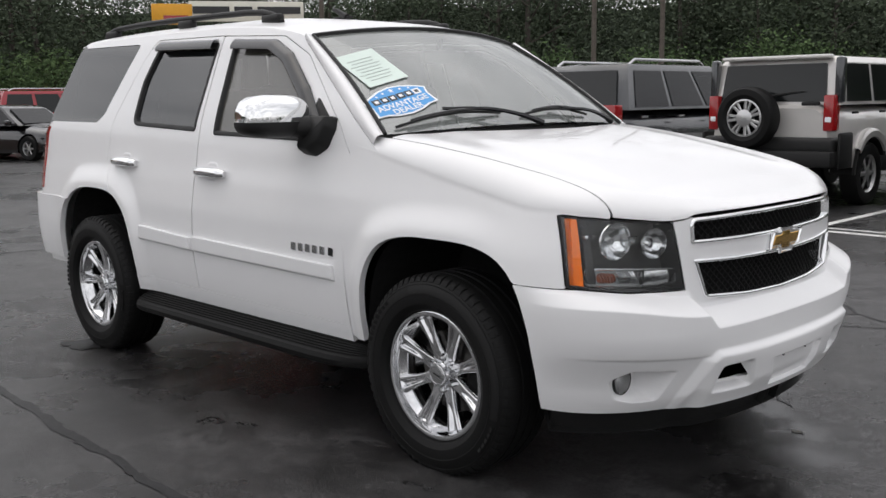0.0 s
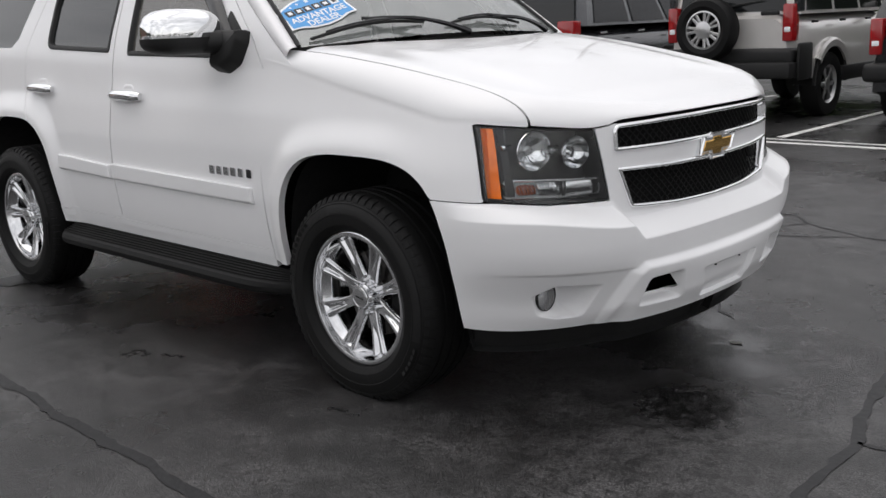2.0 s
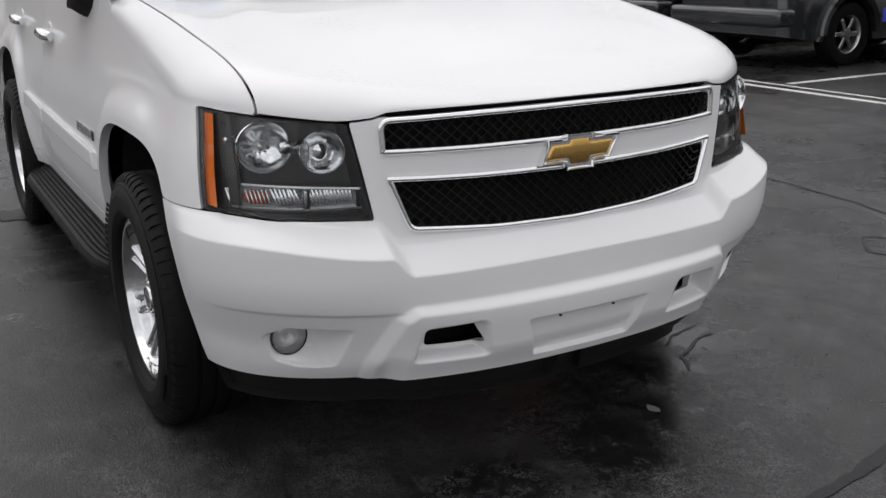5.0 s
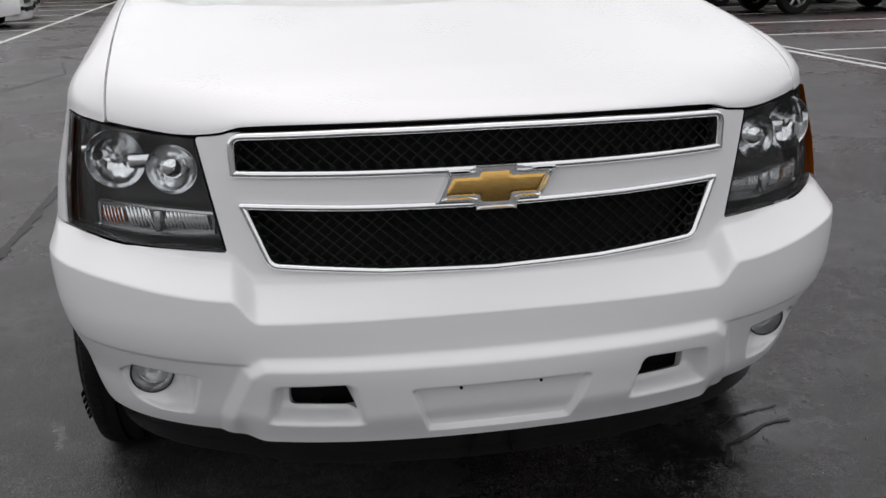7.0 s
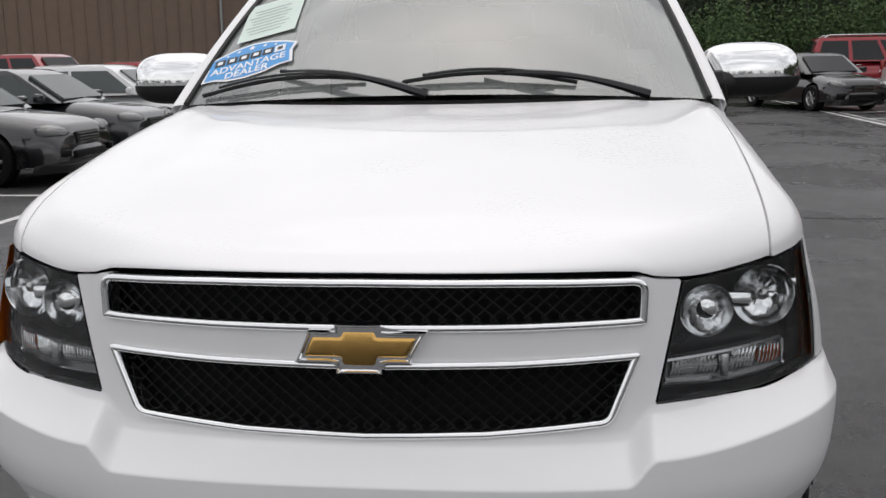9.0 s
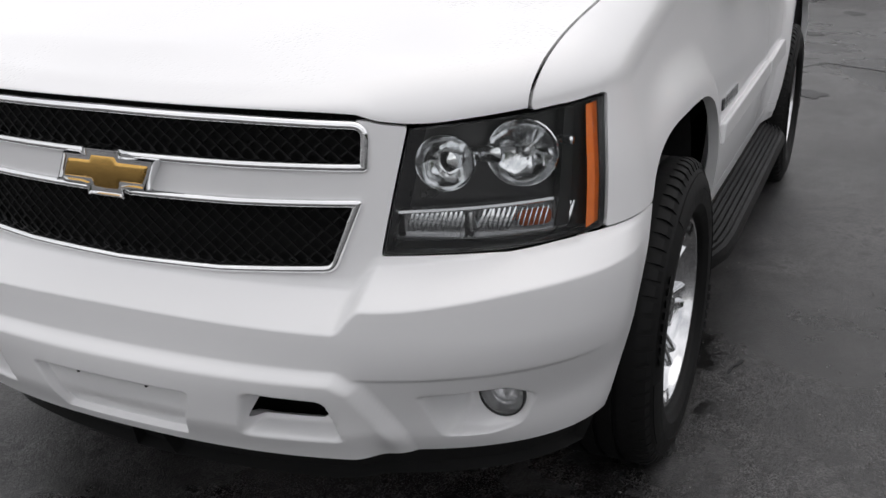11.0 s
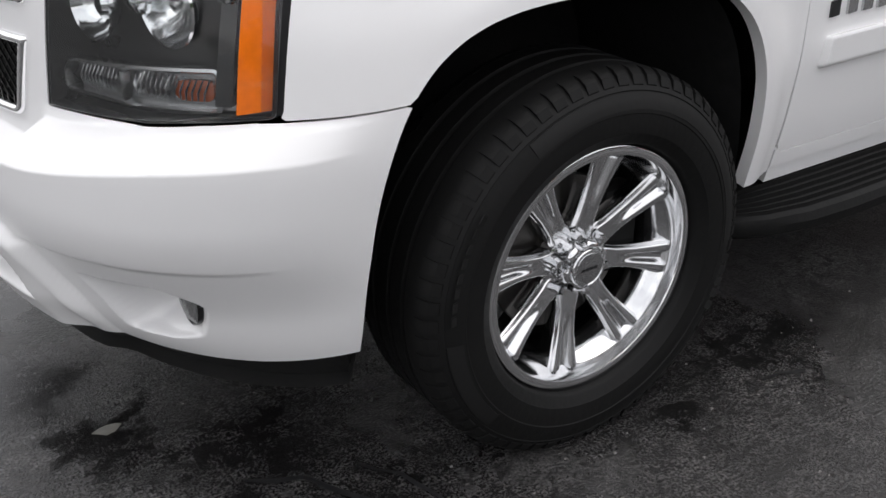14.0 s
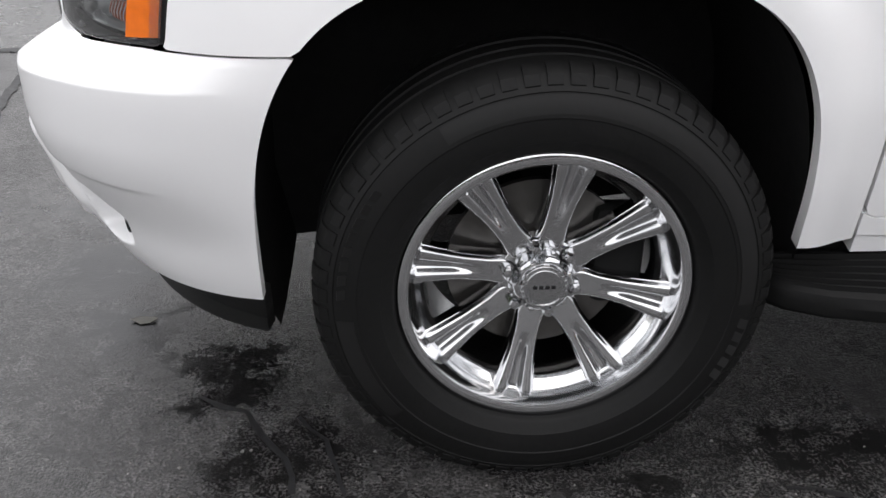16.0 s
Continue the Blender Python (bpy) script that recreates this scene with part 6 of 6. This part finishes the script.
    if cladding:
        for side in (1, -1):
            for wx in wheels:
                bm = bmesh.new()
                rows = []
                for k in range(17):
                    a = clad_from + (math.pi - 2 * clad_from) * k / 16
                    rows.append([bm.verts.new((wx + q * math.cos(a), side * y, r * 1.02 + q * math.sin(a))) for q, y in ((r * 1.14, W / 2 - 0.06), (r * 1.15, W / 2 + 0.035), (r * 1.34, W / 2 + 0.045), (r * 1.42, W / 2 + 0.02), (r * 1.44, W / 2 - 0.08))])
                for q, s in zip(rows, rows[1:]):
                    for i in range(4):
                        bm.faces.new((q[i], q[i + 1], s[i + 1], s[i]))
                part("wheel_arch", right_way(bm), cladding, car)
    if rack:
        for side in (1, -1):
            bm = tube(bmesh.new(), [(top_f - 0.2, side * (wt - 0.1), H - 0.03), (top_f - 0.35, side * (wt - 0.1), H + 0.05), (top_r + 0.35, side * (wt - 0.1), H + 0.05), (top_r + 0.2, side * (wt - 0.1), H - 0.03)], 0.022, 8)
            part("roof_rail", right_way(bm), M_CHROMEDK, car)
    if marks:
        part("window_marking", box(bmesh.new(), (0.01, 0.5, 0.16), ((at_z(z0, 1) + at_z(z1, 1)) / 2 + 0.06, 0.1, (z0 + z1) / 2 + 0.02), 0, 1, Matrix.Rotation(-math.atan2(at_z(z0, 1) - at_z(z1, 1), z1 - z0), 4, "Y")), M_GREENMARK, car, "green writing painted on glass")
    return car


def parked_at(x, y, heading):
    return pose(x, y, 0, 0, 0, heading)


SUV = dict(L=4.9, W=1.95, H=1.88, belt=1.18, hood=1.12, cowl=0.95, top_f=0.35, top_r=-2.15, glass_r=-2.38, wheels=(1.5, -1.45), r=0.39, clear=0.32, box_n=7.0, side_panes=3, tail_size=(0.15, 0.42), tail_z=1.12)
SEDAN = dict(L=4.55, W=1.76, H=1.45)

# the row behind, tails towards the aisle
h3 = parked_car("off_road_vehicle", "silver boxy off-road vehicle with spare wheel on its tailgate", parked_at(-3.52, 10.80, 90), P_SILVER, L=4.4, W=1.90, H=1.98, belt=1.36, hood=1.28, cowl=0.85, top_f=0.45, top_r=-2.02, glass_r=-2.12,
                wheels=(1.45, -1.18), r=0.42, clear=0.50, box_n=10, side_panes=3, lower=M_BLACKPL, cladding=P_SILVER, tail_size=(0.14, 0.46), tail_z=1.24, glass_lean=0.08, clad_from=0.62)
bm = revolve(bmesh.new(), [(0.24, -0.13), (0.385, -0.13), (0.40, -0.09), (0.40, 0.09), (0.375, 0.13), (0.30, 0.14), (0.245, 0.11)], 44)
spare = part("spare_tyre", right_way(bm), M_RUBBER, h3, "black spare tyre", at=pose(-2.42, 0.18, 1.18, 0, 0, 90))
bm = revolve(bmesh.new(), [(0.245, 0.0), (0.235, 0.06), (0.245, 0.115), (0.225, 0.12), (0.215, 0.09)], 44)
for k in range(7):
    a = 2 * math.pi * k / 7
    for d in (-0.16, 0.16):
        box(bm, (0.13, 0.03, 0.038), (0, 0, 0), 0.008, 1, Matrix.Rotation(-(a + d), 4, "Y") @ Matrix.Translation((0.165, 0.095, 0)))
revolve(bm, [(0.115, 0.06), (0.11, 0.115), (0.09, 0.125), (0.003, 0.128)], 28)
part("spare_rim", right_way(bm), M_ALLOY, spare)
part("spare_well", revolve(bmesh.new(), [(0.24, 0.02), (0.01, 0.02)], 28), M_DARK, spare)
part("tailgate_handle", box(bmesh.new(), (0.05, 0.24, 0.05), (-2.23, -0.58, 1.36), 0.015), M_BLACKPL, h3)
part("bumper_step", box(bmesh.new(), (0.30, 1.88, 0.20), (-2.27, 0, 0.66), 0.03), M_BLACKPL, h3)
part("number_plate", box(bmesh.new(), (0.02, 0.31, 0.155), (-2.44, 0.72, 0.72), 0.004), M_BLUEPLATE, h3, "plain blue dealer plate")
for side in (1, -1):
    part("rear_quarter_trim", box(bmesh.new(), (0.40, 0.05, 0.46), (-2.02, side * 0.955, 0.76), 0.03), M_BLACKPL, h3)
    part("sill_trim", box(bmesh.new(), (1.7, 0.08, 0.20), (0.0, side * 0.93, 0.54), 0.02), M_BLACKPL, h3)
    part("pillar_trim", box(bmesh.new(), (0.15, 0.10, 0.58), (-2.045, side * 0.872, 1.655), 0.03), P_GREY, h3)
    for wx in (1.45, -1.18):
        bm = bmesh.new()
        rows = []
        for k in range(17):
            a = math.pi * k / 16
            rows.append([bm.verts.new((wx + q * math.cos(a), side * y, 0.43 + q * math.sin(a))) for q, y in ((0.46, 0.60), (0.47, 0.955), (0.53, 0.962), (0.56, 0.94))])
        for q, w in zip(rows, rows[1:]):
            for i in range(3):
                bm.faces.new((q[i], q[i + 1], w[i + 1], w[i]))
        part("arch_lining", right_way(bm), M_BLACKPL, h3, "black plastic wheel arch lining")
part("rear_wiper", tube(bmesh.new(), [(-2.19, 0.10, 1.44), (-2.17, -0.25, 1.50), (-2.16, -0.45, 1.52)], [0.012, 0.009, 0.006], 6), M_BLACKPL, h3)
part("roof_lip", box(bmesh.new(), (0.16, 1.50, 0.05), (-2.05, 0, 1.955), 0.02), P_SILVER, h3)

parked_car("sport_utility_vehicle", "dark grey sport utility vehicle with roof rails, tail outwards", parked_at(-6.45, 10.6, 90), P_GREY, **dict(SUV, L=5.2, W=2.0, H=1.97, belt=1.30, hood=1.2, tail_z=1.18, tail_size=(0.28, 0.36), rack=True, cladding=P_GREY, side_panes=3, r=0.40))
parked_car("sport_utility_vehicle", "black sport utility vehicle parked tail outwards", parked_at(-0.78, 10.95, 90), P_BLACK, **dict(SUV, lower=M_BLACKPL, H=1.80, belt=1.2, tail_z=1.05))
parked_car("sport_utility_vehicle", "black sport utility vehicle with blue dealer plate", parked_at(-9.1, 10.9, 90), P_BLACK, **dict(SUV, lower=P_GREY, plate_mat=M_BLUEPLATE))
parked_car("sport_utility_vehicle", "red sport utility vehicle with beige bumper", parked_at(-17.6, 12.3, 90), P_RED, **dict(SUV, L=5.2, W=2.0, H=1.96, lower=P_BEIGE, plate_mat=M_BLUEPLATE, cladding=P_BEIGE))
parked_car("sport_utility_vehicle", "beige sport utility vehicle with grey bumper", parked_at(-21.0, 12.2, 90), P_BEIGE, **dict(SUV, L=5.2, W=2.0, H=1.96))
parked_car("sport_utility_vehicle", "silver sport utility vehicle parked in the row", parked_at(-24.2, 11.4, 90), P_SILVER, **dict(SUV, H=1.75, belt=1.1, tail_z=1.0))
parked_car("sport_utility_vehicle", "red sport utility vehicle with pale roof rails", parked_at(-28.4, 10.2, 84), P_RED, **dict(SUV, rack=True))
parked_car("sedan", "black sedan standing at the end of the row", parked_at(-24.6, 7.0, 20), P_BLACK, **SEDAN)
parked_car("sport_utility_vehicle", "black sport utility vehicle standing in the far aisle", parked_at(-17.6, 1.1, 48), P_BLACK, **dict(SUV, L=4.7, W=1.9, H=1.72, belt=1.08, hood=1.0, r=0.37, clear=0.24, wheels=(1.42, -1.4), lower=M_BLACKPL))

# the opposite row, noses towards the aisle
for name, label, x, dy, mat, more in (
        ("sedan", "white sedan parked nose outwards", -3.3, 0.2, P_WHITE, dict()),
        ("coupe", "dark grey coupe with a paper form behind its windscreen", -6.5, 0.0, P_GREY, dict(H=1.36, belt=0.90)),
        ("sedan", "black sedan with a small dealer plate", -9.35, 0.1, P_BLACK, dict()),
        ("sedan", "dark grey sedan with chrome grille", -12.2, -0.15, P_CHARCOAL, dict(H=1.43)),
        ("sedan", "white sedan with green writing on its windscreen", -15.3, -0.1, P_WHITE, dict(marks=True, H=1.47)),
        ("hatchback", "dark red hatchback with green writing on its windscreen", -18.2, -0.1, P_RED, dict(marks=True, H=1.52, L=4.3)),
        ("sedan", "white sedan parked nose outwards near the row's end", -21.0, 0.35, P_WHITE, dict()),
        ("sedan", "silver sedan far down the row", -23.9, -0.1, P_SILVER, dict())):
    parked_car(name, label, parked_at(x, -8.05 + dy, 90), mat, **dict(SEDAN, pane=M_PALEGLASS, **more))
for x, y, mat, label in ((-23.0, -13.6, P_RED, "red pickup-like vehicle behind the row"), (-18.6, -14.0, P_RED, "red tall vehicle behind the row"), (-9.0, -14.5, P_GREY, "dark car in the back row"), (-13.0, -14.2, P_WHITE, "white tall vehicle in the back row")):
    parked_car("sport_utility_vehicle", label, parked_at(x, y, 80), mat, **dict(SUV, H=1.78, belt=1.12))

parked_car("sedan", "cream sedan standing in the aisle behind the white vehicle", parked_at(-15.25, -1.25, 0), P_CREAM, **dict(SEDAN, H=1.47, lower=P_CREAM, group=""))

cone = thing("traffic_cone", "orange plastic traffic cone standing in the aisle", "traffic cone", pose(-17.8, 9.05, 0))
part("cone_base", box(bmesh.new(), (0.42, 0.42, 0.04), (0, 0, 0.02), 0.012), M_ORANGE, cone)
part("cone_body", right_way(revolve(bmesh.new(), [(0.155, 0.04), (0.15, 0.07), (0.03, 0.90), (0.02, 0.915), (0.002, 0.916)], 28, "z")), M_ORANGE, cone)

# ---- building, woods, poles and sign ----
M_SIDING = material("brown_metal_siding", (0.17, 0.115, 0.085), 0.6, 0, 0.12, 3, 0.1)
M_ROOFING = material("dark_roofing", (0.05, 0.05, 0.05), 0.8, 0, 0.2, 6, 0.2)
M_POLE = material("weathered_wood_pole", (0.10, 0.085, 0.07), 0.85, 0, 0.3, 12, 0.3)
M_YELLOW = material("yellow_sign_face", (0.75, 0.36, 0.02), 0.5, 0, 0.08, 10, 0)
M_SIGNW = material("white_sign_face", (0.72, 0.70, 0.60), 0.5, 0, 0.08, 10, 0)
M_STEEL = material("galvanised_steel", (0.35, 0.36, 0.36), 0.45, 0.8, 0.15, 20, 0)


def foliage(name, colours):
    m = bpy.data.materials.new(name)
    m.use_nodes = True
    n, l = m.node_tree.nodes, m.node_tree.links
    b = n["Principled BSDF"]
    g = n.new("ShaderNodeNewGeometry")
    r = n.new("ShaderNodeValToRGB")
    r.color_ramp.elements[0].color, r.color_ramp.elements[1].color = (*colours[0], 1), (*colours[1], 1)
    l.new(g.outputs["Random Per Island"], r.inputs[0])
    l.new(r.outputs[0], b.inputs["Base Color"])
    b.inputs["Roughness"].default_value = 0.9
    b.inputs["Specular IOR Level"].default_value = 0.08
    return m


POLES = [(-16.4, 22.1, 9.0), (-14.6, 23.2, 9.0), (-22.6, 16.1, 9.5)]
SIGN_AT = pose(-22.5, 12.6, 0, 0, 0, 57.2)
M_WOODSHADE = material("wood_shade_sheet", (0.032, 0.040, 0.030), 0.95, 0, 0.4, 1.5, 0)
M_LEAVES = foliage("dark_green_leaves", ((0.055, 0.070, 0.050), (0.085, 0.108, 0.068)))
M_BRUSH = foliage("green_undergrowth", ((0.06, 0.095, 0.042), (0.105, 0.155, 0.068)))
M_BARK = material("grey_bark", (0.06, 0.05, 0.042), 0.9, 0, 0.3, 10, 0.4)

shed = thing("long_building", "long brown metal-sided building beyond the cars", "building", pose(-46, -20, 0, 0, 0, 12))
part("wall", box(bmesh.new(), (9, 34, 7.0), (0, 0, 3.5)), M_SIDING, shed)
part("roof", box(bmesh.new(), (9.6, 34.6, 0.35), (0, 0, 7.17), 0.05), M_ROOFING, shed)
for k in range(56):
    part("siding_rib", box(bmesh.new(), (0.05, 0.06, 6.9), (4.52, -16.6 + 0.6 * k, 3.5)), M_SIDING, shed)
for y in (4.0, -7.5):
    part("downpipe", tube(bmesh.new(), [(4.62, y, 0.1), (4.62, y, 7.0)], 0.06), M_STEEL, shed)


def wood(name, label, count, near, far, spread, tall, leaf, mat, per, clear_of=None, seed=1):
    """A belt of trees: many small leaves in clumps round limbs, as one mesh."""
    rnd = np.random.default_rng(seed)
    quads = []
    trunks = bmesh.new()
    for i in range(count):
        a, d, h = rnd.uniform(*spread), rnd.uniform(near, far), rnd.uniform(*tall)
        x, y = -3 - math.sin(a) * d, math.cos(a) * d
        if clear_of and clear_of(x, y):
            continue
        if name == "woods":
            tube(trunks, [(x, y, 0), (x + rnd.uniform(-0.3, 0.3), y, h * 0.5), (x, y + rnd.uniform(-0.4, 0.4), h * 0.92)], [0.17, 0.11, 0.03], 5)
            for j in range(4):
                z, b = h * rnd.uniform(0.35, 0.8), rnd.uniform(0, 6.28)
                tube(trunks, [(x, y, z), (x + 1.5 * math.cos(b), y + 1.5 * math.sin(b), z + 0.8)], [0.06, 0.02], 4)
        mid = np.column_stack((rnd.normal(0, 0.17 * h, 14), rnd.normal(0, 0.17 * h, 14), h * (0.10 + 0.87 * rnd.random(14) ** 0.8)))
        size = h * rnd.uniform(0.08, 0.17, 14)
        k = rnd.integers(0, 14, per)
        p = np.array((x, y, 0.0)) + mid[k] + rnd.normal(0, 1, (per, 3)) * size[k, None] * (1, 1, 0.7)
        p[:, 2] = np.maximum(p[:, 2], 0.1)
        u = rnd.normal(0, 1, (per, 3)) * (1, 1, 0.6)
        v = np.cross(u, rnd.normal(0, 1, (per, 3)))
        u *= (leaf * rnd.uniform(0.5, 1.3, per) / np.linalg.norm(u, axis=1))[:, None]
        v *= (leaf * rnd.uniform(0.3, 0.7, per) / np.linalg.norm(v, axis=1))[:, None]
        quads.append(np.stack((p - u, p + v, p + u, p - v), axis=1).reshape(-1, 3))
    verts = np.concatenate(quads)
    n = len(verts) // 4
    me = bpy.data.meshes.new(name)
    me.vertices.add(len(verts))
    me.vertices.foreach_set("co", verts.astype(np.float32).ravel())
    me.loops.add(4 * n)
    me.loops.foreach_set("vertex_index", np.arange(4 * n, dtype=np.int32))
    me.polygons.add(n)
    me.polygons.foreach_set("loop_start", np.arange(0, 4 * n, 4, dtype=np.int32))
    me.update(calc_edges=True)
    me.materials.append(mat)
    grove = tagged(new(name, me), label, "trees", "", "stuff")
    if name == "woods":
        tagged(part("tree_trunks", trunks, M_BARK, grove), kind="stuff")
    return grove


def in_shed(x, y):
    return x < -36 and -40 < y < 2


wood("woods", "dark green wood behind the car park", 170, 33, 50, (-0.6, 1.75), (5.5, 8.5), 0.085, M_LEAVES, 4300, in_shed, 3)
wood("undergrowth", "green bushes at the edge of the wood", 120, 29, 33, (-0.5, 1.75), (1.6, 3.4), 0.075, M_BRUSH, 1100, in_shed, 5)
wood("far_woods", "dark line of trees beyond the road", 150, 62, 90, (1.8, 5.7), (3.5, 6.0), 0.35, M_LEAVES, 160, in_shed, 8)
# added sheet: closes sky gaps, its dark colour standing in for shade among trees
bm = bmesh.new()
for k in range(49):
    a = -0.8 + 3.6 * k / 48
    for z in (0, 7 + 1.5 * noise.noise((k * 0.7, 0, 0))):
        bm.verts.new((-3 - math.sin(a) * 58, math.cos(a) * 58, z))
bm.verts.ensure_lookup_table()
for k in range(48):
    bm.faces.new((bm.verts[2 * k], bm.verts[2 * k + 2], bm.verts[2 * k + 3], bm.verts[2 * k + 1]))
tagged(part("backdrop", bm, M_WOODSHADE, None, "added dark sheet standing in for the shade deep in the wood"), "", "backdrop", "", "structure")

for x, y, h in POLES:
    p = thing("utility_pole", "weathered wooden utility pole at the edge of the wood", "pole", pose(x, y, 0), "utility poles")
    part("pole_shaft", tube(bmesh.new(), [(0, 0, 0), (0, 0, h)], [0.085, 0.065], 10), M_POLE, p)
    part("cross_arm", box(bmesh.new(), (1.8, 0.1, 0.12), (0, 0, h - 0.8), 0.01), M_POLE, p)

sign = thing("roadside_sign", "yellow and white sign on posts beyond the cars", "sign", SIGN_AT)
part("sign_panel", box(bmesh.new(), (3.3, 0.12, 0.58), (0.52, 0, 4.06), 0.02), M_SIGNW, sign, "cream sign panel with dark lettering bars")
part("sign_panel", box(bmesh.new(), (1.15, 0.13, 0.58), (-1.60, 0, 3.98), 0.02), M_YELLOW, sign, "yellow sign panel")
for x in (-1.2, 1.6):
    part("sign_post", tube(bmesh.new(), [(x, 0.05, 0), (x, 0.05, 4.0)], 0.07), M_STEEL, sign)
for k, (x, w) in enumerate(((-0.50, 1.05), (0.42, 0.52), (1.45, 1.25))):
    part("lettering_bar", box(bmesh.new(), (w, 0.02, 0.20), (x, -0.075, 4.10)), M_PRINTK, sign)
part("lettering_bar", box(bmesh.new(), (0.7, 0.02, 0.12), (-1.5, -0.08, 3.88)), M_RED, sign)
